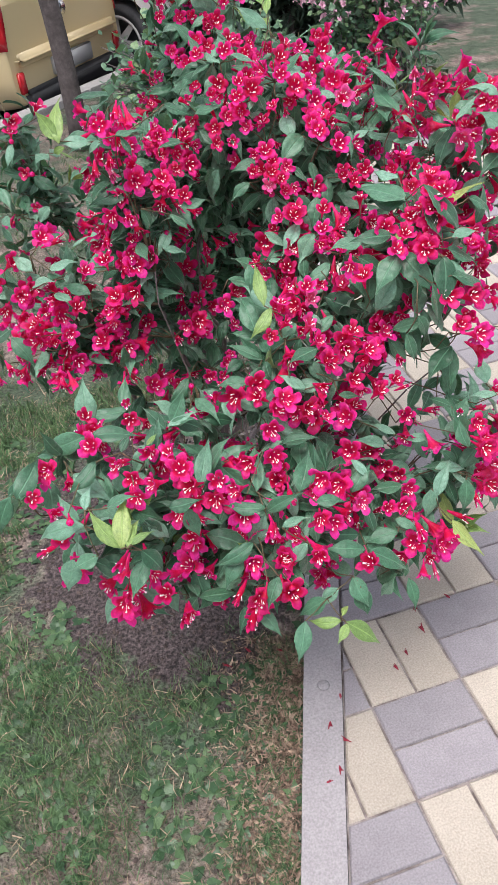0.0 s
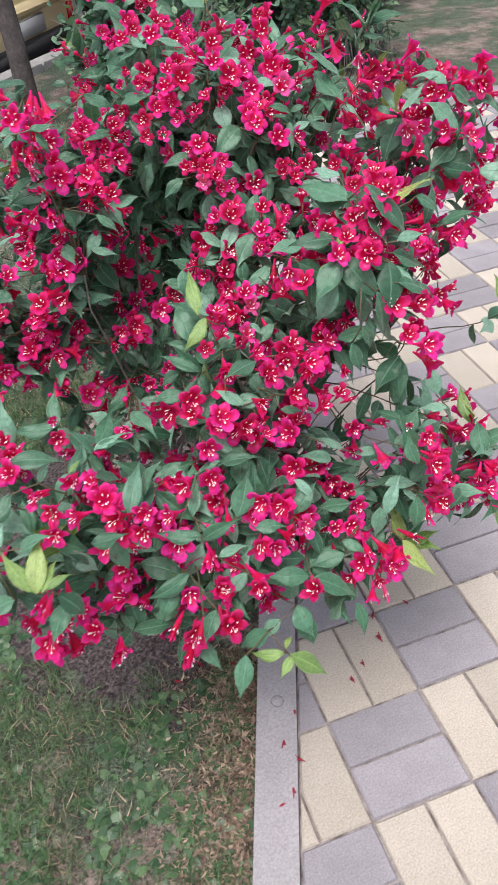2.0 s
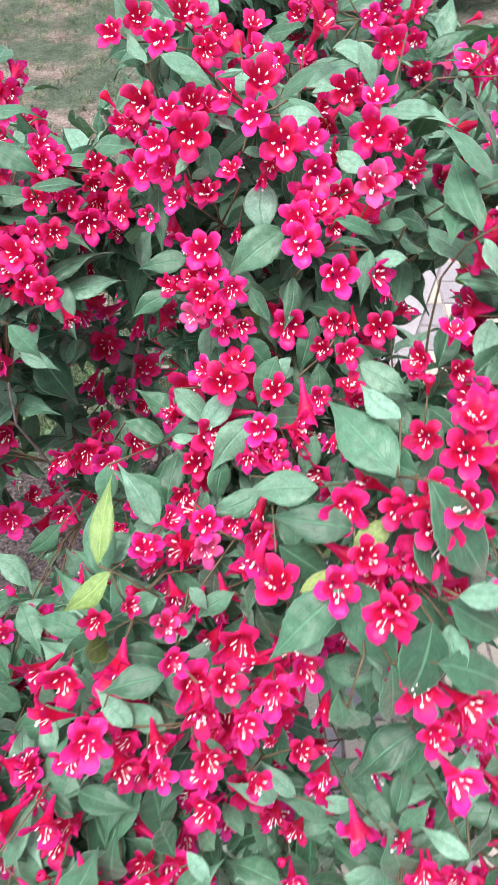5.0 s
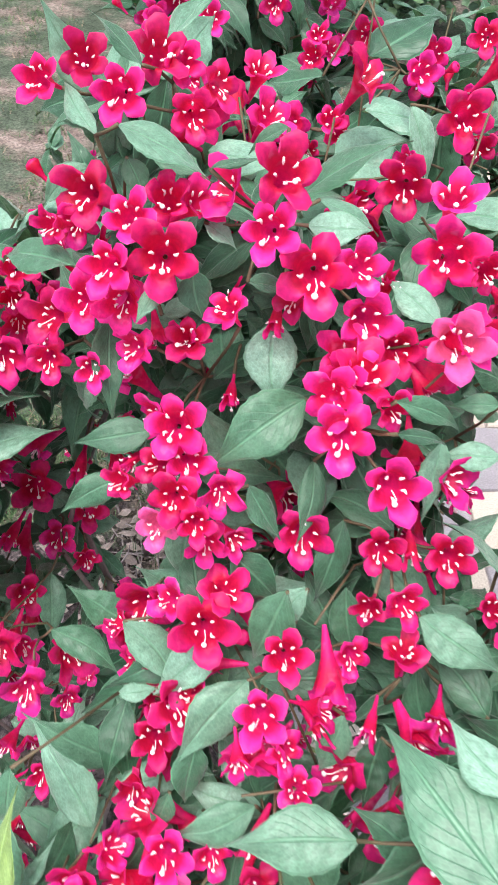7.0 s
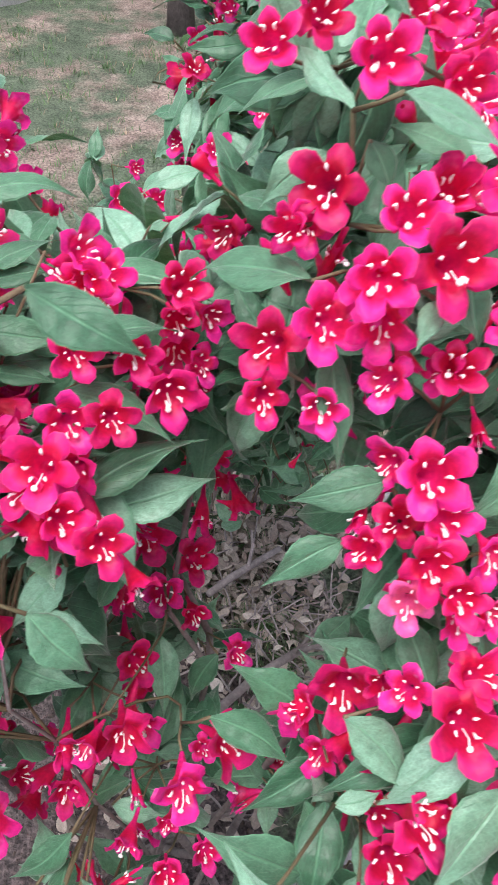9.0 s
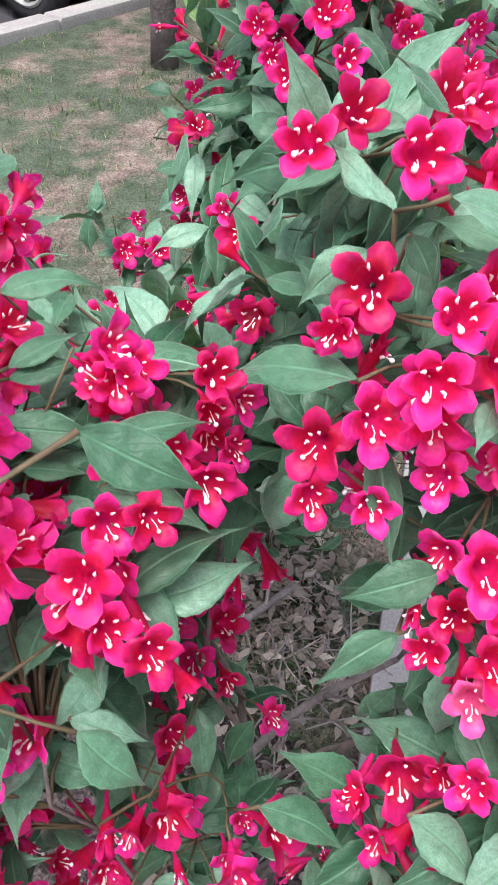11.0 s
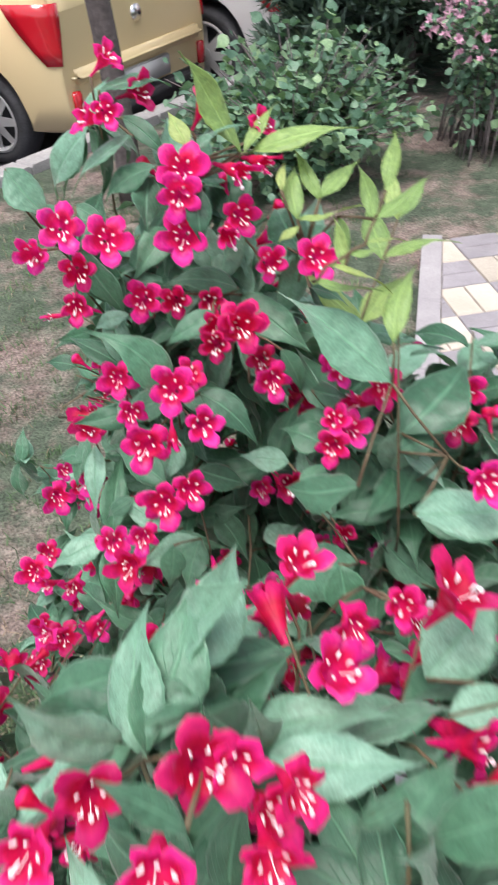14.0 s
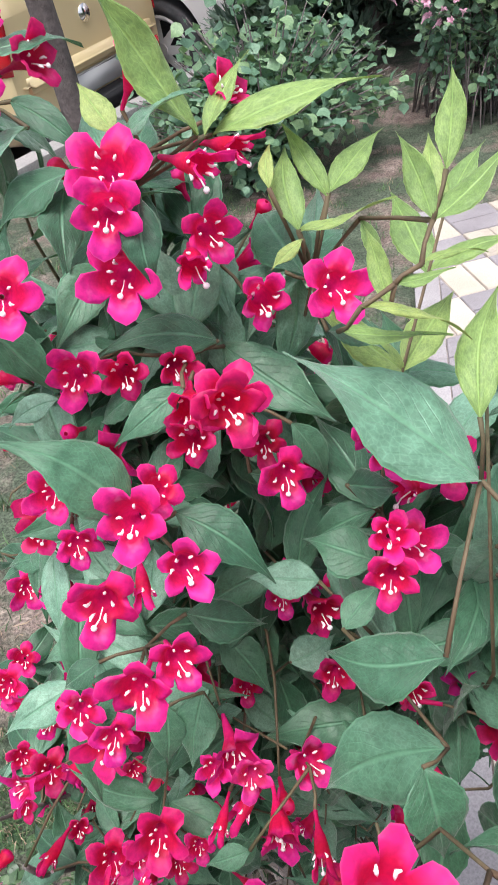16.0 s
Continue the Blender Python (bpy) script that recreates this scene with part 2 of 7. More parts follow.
WITHERED = grainy("withered_petal", [(0.3, (0.2, 0.01, 0.025)), (0.7, (0.42, 0.02, 0.06))], 60.0, 200.0, 0.8, 0.2, 0.001)
STAMEN = plain("white_stamen", (0.9, 0.8, 0.86), 0.6)
GRASS = grainy("grass_blade", [(0.3, (0.055, 0.12, 0.045)), (0.7, (0.13, 0.22, 0.09))], 3.0, 60.0, 0.7, 0.1, 0.001, vary=0.5)
DRY_GRASS = grainy("dry_grass", [(0.3, (0.3, 0.22, 0.15)), (0.7, (0.45, 0.34, 0.25))], 3.0, 60.0, 0.8, 0.1, 0.001, vary=0.4)
DEAD_LEAF = leafy("dead_leaf", (0.24, 0.19, 0.18), (0.4, 0.33, 0.31), (0.52, 0.46, 0.44), rough=0.8, veins=False)
WEED = leafy("weed_leaf", (0.03, 0.075, 0.035), (0.065, 0.13, 0.06), (0.12, 0.2, 0.09), veins=False)
BACK_LEAF = leafy("grey_green_leaf", (0.08, 0.18, 0.115), (0.15, 0.28, 0.18), (0.26, 0.4, 0.2), veins=False, bloom=0.15)
NEEDLE = leafy("conifer_spray", (0.065, 0.11, 0.092), (0.125, 0.185, 0.15), veins=False)
PALE_PETAL = plain("pale_pink_petal", (0.62, 0.34, 0.46), 0.6)
YELLOW_PAINT = plain("yellow_car_paint", (0.78, 0.62, 0.36), 0.4, 0.0, 0.5)
BLACK_PAINT = plain("black_car_paint", (0.012, 0.013, 0.018), 0.3, 0.0, 0.6)
WHITE_PAINT = plain("silver_white_car_paint", (0.55, 0.53, 0.55), 0.35, 0.0, 0.6)
DARK_PLASTIC = grainy("dark_plastic", [(0.3, (0.02, 0.02, 0.024)), (0.7, (0.035, 0.035, 0.04))], 10.0, 300.0, 0.6, 0.2, 0.001)
RUBBER = grainy("tyre_rubber", [(0.3, (0.04, 0.04, 0.045)), (0.7, (0.075, 0.075, 0.085))], 9.0, 90.0, 0.85, 0.4, 0.003)
ALLOY = plain("dusty_alloy", (0.6, 0.59, 0.6), 0.5, 0.35)
RED_LENS = plain("red_tail_lamp_lens", (0.62, 0.01, 0.025), 0.12, 0.0, 0.8)
CAR_GLASS = plain("tinted_car_glass", (0.03, 0.035, 0.045), 0.06, 0.0, 1.0)
CHROME = plain("chrome", (0.75, 0.75, 0.77), 0.15, 1.0)
PLATE = plain("plate_white", (0.6, 0.6, 0.62), 0.5)
STONE = grainy("pale_stone", [(0.3, (0.34, 0.31, 0.3)), (0.7, (0.5, 0.47, 0.45))], 15.0, 120.0, 0.85, 0.6, 0.004)


# ---- building helpers ----
def mesh_of(name, bm, material, smooth=True):
    me = bpy.data.meshes.new(name)
    bm.to_mesh(me)
    bm.free()
    me.materials.append(material)
    if smooth:
        me.polygons.foreach_set("use_smooth", [True] * len(me.polygons))
    return me


def part(name, bm, material, parent, label="", smooth=True):
    ob = new(name, mesh_of(name, bm, material, smooth))
    ob.parent = parent
    return tagged(ob, label)


def thing(name, label, category, at=None, group="", kind=""):
    ob = new(name)
    if at is not None:
        ob.matrix_basis = at
    return tagged(ob, label, category, group, kind)


def tube(bm, points, radii, sides=6, cap=True):
    """A tapered tube along a line of points."""
    rings, n = [], len(points)
    for i, p in enumerate(points):
        ahead = (points[min(i + 1, n - 1)] - points[max(i - 1, 0)]).normalized()
        a = ahead.orthogonal().normalized() if i == 0 else (a - ahead * a.dot(ahead)).normalized()
        b = ahead.cross(a)
        rings.append([bm.verts.new(p + radii[i] * (math.cos(t) * a + math.sin(t) * b)) for t in (2 * math.pi * k / sides for k in range(sides))])
    for r, s in zip(rings, rings[1:]):
        for k in range(sides):
            bm.faces.new((r[k], r[(k + 1) % sides], s[(k + 1) % sides], s[k]))
    if cap:
        bm.faces.new(rings[0][::-1])
        bm.faces.new(rings[-1])
    return rings


def bent(a, b, c, d, count):
    """Points of a cubic curve."""
    return [((1 - t) ** 3) * a + 3 * t * (1 - t) ** 2 * b + 3 * t * t * (1 - t) * c + t ** 3 * d for t in (i / (count - 1) for i in range(count))]


def box(bm, lo, hi, bevel=0.0):
    vs = [bm.verts.new((x, y, z)) for z in (lo[2], hi[2]) for x, y in ((lo[0], lo[1]), (hi[0], lo[1]), (hi[0], hi[1]), (lo[0], hi[1]))]
    fs = [bm.faces.new([vs[i] for i in f]) for f in ((3, 2, 1, 0), (4, 5, 6, 7), (0, 1, 5, 4), (1, 2, 6, 5), (2, 3, 7, 6), (3, 0, 4, 7))]
    if bevel:
        bmesh.ops.bevel(bm, geom=list({e for f in fs for e in f.edges}), offset=bevel, segments=2, affect="EDGES")
    return vs


def joined(name, templates, places, material, parent, label="", kind="stuff"):
    """Many small copies of the templates (verts, faces, uvs), each at its matrix, as one mesh."""
    verts, faces, uvs, start = [], [], [], 0
    for which, m in places:
        v, f, uv = templates[which]
        mm = np.array(m)
        verts.append(v @ mm[:3, :3].T + mm[:3, 3])
        faces.extend([tuple(i + start for i in q) for q in f])
        uvs.append(uv)
        start += len(v)
    me = bpy.data.meshes.new(name)
    me.from_pydata(np.concatenate(verts).tolist() if verts else [], [], faces)
    uvs = np.concatenate(uvs)
    layer = me.uv_layers.new(name="along")
    loops = np.empty(len(me.loops), dtype=np.int32)
    me.loops.foreach_get("vertex_index", loops)
    layer.data.foreach_set("uv", uvs[loops].ravel())
    me.polygons.foreach_set("use_smooth", [True] * len(me.polygons))
    me.materials.append(material)
    ob = new(name, me)
    ob.parent = parent
    return tagged(ob, label, kind=kind)


def single(name, template, material):
    """One template as a mesh of its own, for pieces that share it."""
    v, f, uv = template
    me = bpy.data.meshes.new(name)
    me.from_pydata(v.tolist(), [], f)
    layer = me.uv_layers.new(name="along")
    for lp in me.loops:
        layer.data[lp.index].uv = uv[lp.vertex_index]
    me.polygons.foreach_set("use_smooth", [True] * len(me.polygons))
    me.materials.append(material)
    return me


def frame_to(origin, y_axis, z_hint, size=1.0):
    """A matrix whose y runs along y_axis and whose z leans to z_hint."""
    y = y_axis.normalized()
    x = y.cross(z_hint)
    x = x.normalized() if x.length > 1e-4 else y.orthogonal().normalized()
    z = x.cross(y)
    return Matrix(((x.x * size, y.x * size, z.x * size, origin.x), (x.y * size, y.y * size, z.y * size, origin.y), (x.z * size, y.z * size, z.z * size, origin.z), (0, 0, 0, 1)))


LEAF_EDGE = ((0.0, 0.06), (0.06, 0.3), (0.15, 0.66), (0.26, 0.92), (0.37, 1.0), (0.48, 0.95), (0.58, 0.79), (0.67, 0.57), (0.75, 0.36), (0.83, 0.2), (0.91, 0.09), (1.0, 0.0))


def leaf_edge(t):
    """Half width of a leaf along its length, as a share of the widest: oval, drawn out into a long tip."""
    for (a, p), (b, q) in zip(LEAF_EDGE, LEAF_EDGE[1:]):
        if t <= b:
            return p + (q - p) * (t - a) / (b - a)
    return 0.0


def leaf_template(width, fold, droop, wave, seed, rows=19):
    """A pointed oval leaf one unit long along y, folded at its midrib, finely toothed, its tip bent down."""
    rng = random.Random(seed)
    v, f, uv = [], [], []
    cols = (-1.0, -0.86, -0.45, 0.0, 0.45, 0.86, 1.0) if rows > 8 else (-1.0, 0.0, 1.0)
    phase, twist, sway = rng.uniform(0, 6), rng.uniform(-0.9, 0.9), rng.uniform(-0.08, 0.08)
    hook, roll = rng.uniform(0.0, 0.5), rng.uniform(0.9, 1.5)
    for i in range(rows):
        t = i / (rows - 1)
        half = max(1.06 * width * leaf_edge(t), 0.002)
        jag = 1 + (0.022 if i % 2 else -0.018)
        for c in cols:
            x = c * half * (jag if abs(c) == 1 else 1)
            lift = fold * (1.25 * abs(x) - roll * x * x / width)
            quilt = 0.017 * math.sin(t * 34 - abs(c) * 4) * abs(c) * (1 - abs(c)) * 4 * width / 0.22
            z = lift + quilt - droop * t * t - hook * max(0.0, t - 0.6) ** 2 * 2 + wave * c * c * math.sin(t * 8 + phase + (0 if c < 0 else 1.7)) * width + twist * x * t
            v.append((x + sway * math.sin(math.pi * t), t * (1 - 0.25 * abs(droop) * t), z))
            uv.append((0.5 + 0.5 * c, t))
    k = len(cols)
    for i in range(rows - 1):
        for j in range(k - 1):
            f.append((i * k + j, i * k + j + 1, (i + 1) * k + j + 1, (i + 1) * k + j))
    return np.array(v), f, np.array(uv)


def flower_template(spread, length, seed, closed=0.0, coarse=False):
    """A funnel flower along z, in metres: thin tube, wide throat, five broad round lobes, the lowest (+x) longest."""
    rng = random.Random(seed)
    rings = ((0.0, 0.0013, 0), (0.34, 0.0018, 0), (0.56, 0.004, 0), (0.74, 0.0062, 0), (0.86, 0.0082, 0.1), (0.95, 0.0108, 0.4), (1.01, 0.0138, 0.75), (1.03, 0.0164, 0.95), (1.01, 0.018, 1.0))
    if coarse:
        rings = (rings[0], rings[2], rings[4], rings[6], rings[8])
    lean = [1.1] + [rng.uniform(0.88, 1.06) for _ in range(4)]
    curl = [rng.uniform(-0.22, 0.34) for _ in range(5)]
    roll = [rng.uniform(-0.18, 0.18) for _ in range(5)]
    place = (-1.0, -0.8, -0.42, 0.0, 0.42, 0.8)
    cut = {1.0: 0.47, 0.8: 0.205, 0.42: 0.06, 0.0: -0.035}
    wisp = [rng.uniform(-0.1, 0.1) for _ in range(5)]
    wrinkle = [rng.uniform(0, 6.28) for _ in range(5)]
    v, f, uv = [], [], []
    steps = 30
    for k, (h, r, lobed) in enumerate(rings):
        for lobe in range(5):
            for t in place:
                even = round(t * 3) / 3 if lobed == 0 else t
                a = 2 * math.pi * (lobe + 0.5 * even) / 5
                share = (lean[lobe] + lean[lobe - 1]) / 2 if t == -1.0 else lean[lobe]
                bend = (curl[lobe] + curl[lobe - 1]) / 2 if t == -1.0 else curl[lobe]
                rr = r * (1 - lobed * cut[abs(t)]) * (1 + lobed * wisp[lobe] * t * (1 - t * t) * 2) * (1 + lobed * (share - 1)) * (1 + (spread - 1) * min(1, max(0, (h - 0.5) * 2)))
                rr *= 1 - closed * max(0, h - 0.55) * 1.3
                hh = h * length + lobed * (bend - 0.1 * (abs(t) > 0.9) + closed * 0.3) * length
                hh += lobed * lobed * length * (roll[lobe] * t - 0.1 * t * t + 0.05 * math.sin(t * 5 + wrinkle[lobe]) * (abs(t) < 1))
                v.append((rr * math.cos(a), rr * math.sin(a), hh))
                uv.append(((lobe + 0.5 + 0.5 * t) / 5, k / (len(rings) - 1)))
    for k in range(len(rings) - 1):
        for i in range(steps):
            j = (i + 1) % steps
            f.append((k * steps + i, k * steps + j, (k + 1) * steps + j, (k + 1) * steps + i))
    return np.array(v), f, np.array(uv)


def stamen_template(length, seed):
    """Five white anthers in a ring over the throat and a style leaning to the lowest lobe with a round stigma, along z."""
    rng = random.Random(seed)
    bm = bmesh.new()
    for k in range(5):
        a = 2 * math.pi * (k + 0.5) / 5 + rng.uniform(-0.3, 0.3)
        out = Vector((math.cos(a), math.sin(a), 0))
        tall, far = length * rng.uniform(0.93, 1.06), rng.uniform(0.0052, 0.0072)
        bow = out.cross(Vector((0, 0, 1))) * rng.uniform(-0.0014, 0.0014)
        tube(bm, [out * far * 0.8 + Vector((0, 0, tall - 0.0028)), out * far * 0.9 + bow * 0.6 + Vector((0, 0, tall - 0.0014)), out * far + bow + Vector((0, 0, tall)), out * far * 1.2 + Vector((0, 0, tall + 0.0012))], [0.0003, 0.0008, 0.0009, 0.0004], 5)
    tipped = Vector((rng.uniform(0.007, 0.0105), rng.uniform(-0.002, 0.002), length * rng.uniform(1.02, 1.12)))
    tube(bm, [Vector((0.003, 0, length * 0.8)), Vector((0.006, 0, length * 1.0)), tipped], [0.0004, 0.0004, 0.0005], 4, False)
    at = bmesh.ops.create_icosphere(bm, subdivisions=2, radius=0.0016)["verts"]
    for w in at:
        w.co = Vector((w.co.x, w.co.y, w.co.z * 0.75)) + tipped
    bm.verts.index_update()
    v = np.array([w.co[:] for w in bm.verts])
    f = [tuple(w.index for w in q.verts) for q in bm.faces]
    bm.free()
    return v, f, np.zeros((len(v), 2))


def bud_template(length):
    """A closed bud along z: thin tube swelling to a blunt tip."""
    v, f, uv = [], [], []
    rings = ((0, 0.0012), (0.4, 0.0016), (0.65, 0.0036), (0.85, 0.0052), (0.95, 0.004), (1.0, 0.0012))
    for k, (h, r) in enumerate(rings):
        for i in range(7):
            a = 2 * math.pi * i / 7
            v.append((r * math.cos(a), r * math.sin(a), h * length))
            uv.append((i / 7, k / 5))
    for k in range(len(rings) - 1):
        for i in range(7):
            f.append((k * 7 + i, k * 7 + (i + 1) % 7, (k + 1) * 7 + (i + 1) % 7, (k + 1) * 7 + i))
    return np.array(v), f, np.array(uv)



# ---- ground, pavement, kerbs, road ----
CURB_A, CURB_DIR = Vector((-0.006, 0.148)), Vector((0.359, 0.933)).normalized()
CURB_OUT = Vector((CURB_DIR.y, -CURB_DIR.x))
CURB_WIDE = 0.08
ROAD_A, ROAD_DIR = Vector((-0.59, 4.62)), Vector((0.733, 0.68)).normalized()
ROAD_OUT = Vector((-ROAD_DIR.y, ROAD_DIR.x))
PATH_END = 3.2


def beyond(p, a, out):
    return (Vector(p[:2]) - a).dot(out)


def clip(poly, a, out, keep):
    """The part of a flat polygon on one side of a line."""
    res = []
    for p, q in zip(poly, poly[1:] + poly[:1]):
        dp, dq = keep * beyond(p, a, out), keep * beyond(q, a, out)
        if dp >= 0:
            res.append(p)
        if (dp > 0) != (dq > 0) and abs(dp - dq) > 1e-9:
            s = dp / (dp - dq)
            res.append((p[0] + s * (q[0] - p[0]), p[1] + s * (q[1] - p[1])))
    return res


def slab(bm, poly, z0, z1, bevel=0.0):
    """A flat prism with a chamfered upper rim."""
    n = len(poly)
    mid = (sum(p[0] for p in poly) / n, sum(p[1] for p in poly) / n)
    inner = [(p[0] + (mid[0] - p[0]) * min(0.4, bevel / max(0.01, math.hypot(p[0] - mid[0], p[1] - mid[1]))), p[1] + (mid[1] - p[1]) * min(0.4, bevel / max(0.01, math.hypot(p[0] - mid[0], p[1] - mid[1])))) for p in poly]
    a = [bm.verts.new((*p, z0)) for p in poly]
    b = [bm.verts.new((*p, z1 - bevel)) for p in poly]
    c = [bm.verts.new((*p, z1)) for p in inner]
    for i in range(n):
        j = (i + 1) % n
        bm.faces.new((a[i], a[j], b[j], b[i]))
        bm.faces.new((b[i], b[j], c[j], c[i]))
    bm.faces.new(c)


def dug_far(x, y):
    """How far a place lies from the middle of the long bed of dug soil."""
    return math.hypot((x + 0.3) * 0.95, (y - 0.66) * 0.75)


def ground_height(x, y):
    soil = max(0.0, 1 - dug_far(x, y) / 0.42)
    return -0.022 + 0.012 * noise.noise((x * 2.1, y * 2.1, 0)) + 0.006 * noise.noise((x * 11, y * 11, 3)) + 0.03 * soil * soil


def build_ground():
    """Lawn: fine near the shrub, then coarse out to the horizon, ending at the road's kerb."""
    bm = bmesh.new()
    xs = [-2500, -400, -60, -20, -10, -6, -4, -3, -2.4, -2] + [-1.8 + 0.05 * i for i in range(81)] + [2.4, 3, 4, 6, 10, 20, 60, 400, 2500]
    ys = [-2500, -400, -60, -20, -10, -6, -4, -2.5, -1.5] + [-1.0 + 0.05 * i for i in range(121)] + [5.2, 5.5, 6, 7, 8, 10, 13, 17, 22, 60, 400, 2500]
    grid = {}
    for i, x in enumerate(xs):
        for j, y in enumerate(ys):
            near = abs(x) < 3.5 and -2 < y < 6
            grid[i, j] = bm.verts.new((x, y, ground_height(x, y) if near else -0.022))
    for i in range(len(xs) - 1):
        for j in range(len(ys) - 1):
            bm.faces.new((grid[i, j], grid[i + 1, j], grid[i + 1, j + 1], grid[i, j + 1]))
    edge = ROAD_A - ROAD_OUT * 0.01
    bmesh.ops.bisect_plane(bm, geom=list(bm.verts) + list(bm.edges) + list(bm.faces), plane_co=(*edge, 0), plane_no=(*ROAD_OUT, 0), clear_outer=True)
    for v in bm.verts:
        if beyond(v.co, CURB_A, CURB_OUT) > -0.06 and v.co.y < PATH_END + 0.05 and abs(v.co.x) < 50 and v.co.y > -20:
            v.co.z = min(v.co.z, -0.07)
    ob = new("ground", mesh_of("ground", bm, EARTH))
    tagged(ob, "thin patchy lawn over dry pinkish earth with dug soil", "ground", kind="structure")
    bm = bmesh.new()
    far = [ROAD_A + ROAD_DIR * s * 2500 + ROAD_OUT * o for s, o in ((-1, -0.02), (1, -0.02), (1, 2500), (-1, 2500))]
    bm.faces.new([bm.verts.new((*p, -0.25)) for p in far])
    tagged(new("road", mesh_of("road", bm, ASPHALT)), "grey asphalt road where cars are parked", "road", kind="structure")


def build_road_kerb():
    ob = thing("road_kerb", "pale concrete kerb of long stones along the road", "kerb", kind="structure")
    for k in range(-6, 9):
        bm = bmesh.new()
        a, b = ROAD_A + ROAD_DIR * (k + 0.004), ROAD_A + ROAD_DIR * (k + 0.996)
        slab(bm, [tuple(p) for p in (a - ROAD_OUT * 0.012, b - ROAD_OUT * 0.012, b + ROAD_OUT * 0.13, a + ROAD_OUT * 0.13)][::-1][::-1], -0.3, 0.03, 0.012)
        bmesh.ops.recalc_face_normals(bm, faces=bm.faces)
        part("kerbstone", bm, ROAD_KERB, ob, smooth=False)


def build_curb():
    ob = thing("garden_curb", "narrow grey concrete curb between lawn and paving", "curb", kind="structure")
    for k in range(-3, 6):
        bm = bmesh.new()
        a, b = CURB_A + CURB_DIR * (k + 0.3), CURB_A + CURB_DIR * (k + 1.296)
        if a.y > PATH_END:
            break
        slab(bm, [tuple(p) for p in (a - CURB_OUT * CURB_WIDE, a, b, b - CURB_OUT * CURB_WIDE)], -0.15, 0.008, 0.006)
        bmesh.ops.recalc_face_normals(bm, faces=bm.faces)
        stone = part("curbstone", bm, KERB, ob, smooth=False)
        if k == -1:
            bm = bmesh.new()
            bmesh.ops.create_cone(bm, cap_ends=True, segments=20, radius1=0.013, radius2=0.011, depth=0.002, matrix=pose(-0.075, 0.075, 0.009))
            part("cast_mark", bm, KERB, stone)


def build_pavement():
    """Basket-weave paving: squares of two tan pavers and of two grey ones, cut along the curb."""
    base = thing("pavement", "basket-weave paving of tan and lilac-grey concrete pavers", "pavement", kind="structure")
    bm = bmesh.new()
    line = CURB_A + CURB_OUT * 0.001
    bed = clip([(-3.0, -5.0), (7.0, -5.0), (7.0, PATH_END), (-3.0, PATH_END)], line, CURB_OUT, 1)
    bm.faces.new([bm.verts.new((*p, -0.006)) for p in bed])
    bmesh.ops.recalc_face_normals(bm, faces=bm.faces)
    part("joint_sand", bm, JOINT, base, "brown sand in the joints", smooth=False)
    rng = random.Random(5)
    g, far = 0.0024, {PAVER_TAN: bmesh.new(), PAVER_GREY: bmesh.new()}
    shared, count = {}, 0
    edge = CURB_A + CURB_OUT * 0.004
    for i in range(-8, 20):
        for j in range(-12, 17):
            tan = (i + j) % 2 == 0
            for half in (0, 1):
                w, h = (0.1, 0.2) if tan else (0.2, 0.1)
                x, y = i * 0.2 + (half * 0.1 if tan else 0), j * 0.2 + (0 if tan else half * 0.1)
                whole = [(x + g, y + g), (x + w - g, y + g), (x + w - g, y + h - g), (x + g, y + h - g)]
                poly = clip(whole, edge, CURB_OUT, 1)
                if len(poly) < 3 or y + h > PATH_END + 0.01 or (len(poly) == 3 and abs((poly[1][0] - poly[0][0]) * (poly[2][1] - poly[0][1]) - (poly[2][0] - poly[0][0]) * (poly[1][1] - poly[0][1])) < 4e-4):
                    continue
                mat = PAVER_TAN if tan else PAVER_GREY
                lift = rng.uniform(-0.002, 0.002)
                if -0.7 < y < 1.5 and x < 1.35 and count < 300:
                    count += 1
                    cut = poly != whole
                    if cut or mat not in shared:
                        b = bmesh.new()
                        slab(b, [(p[0] - x, p[1] - y) for p in poly], -0.03, 0.0, 0.004)
                        bmesh.ops.recalc_face_normals(b, faces=b.faces)
                        me = mesh_of("paver", b, mat, False)
                        if not cut:
                            shared[mat] = me
                    else:
                        me = shared[mat]
                    ob = new("paver", me)
                    ob.location, ob.parent = (x, y, lift), base
                    ob.rotation_euler = (rng.uniform(-0.006, 0.006), rng.uniform(-0.006, 0.006), 0)
                else:
                    slab(far[mat], poly, -0.03 + lift, lift, 0.004)
    for mat, b in far.items():
        bmesh.ops.recalc_face_normals(b, faces=b.faces)
        ob = part("far_pavers", b, mat, base, smooth=False)
        tagged(ob, kind="stuff")


build_ground()
build_road_kerb()
build_curb()

# ---- the flowering shrub ----
LEAVES = [leaf_template(w, f, d, v, s) for s, (w, f, d, v) in enumerate(((0.185, 0.4, 0.18, 0.1), (0.2, 0.5, 0.3, 0.14), (0.165, 0.75, 0.12, 0.1), (0.205, 0.35, 0.38, 0.16), (0.155, 0.5, 0.46, 0.12), (0.19, 0.6, 0.24, 0.2), (0.18, 0.85, 0.34, 0.1), (0.21, 0.3, 0.04, 0.18)))]
YOUNG = [leaf_template(w, f, d, 0.12, s) for s, (w, f, d) in enumerate(((0.15, 0.5, 0.15), (0.18, 0.4, -0.1), (0.14, 0.55, 0.3)))]
FLOWERS = [flower_template(s, n, k) for k, (s, n) in enumerate(((1.0, 0.03), (1.12, 0.032), (0.92, 0.031), (1.05, 0.028), (0.85, 0.033), (1.18, 0.03)))]
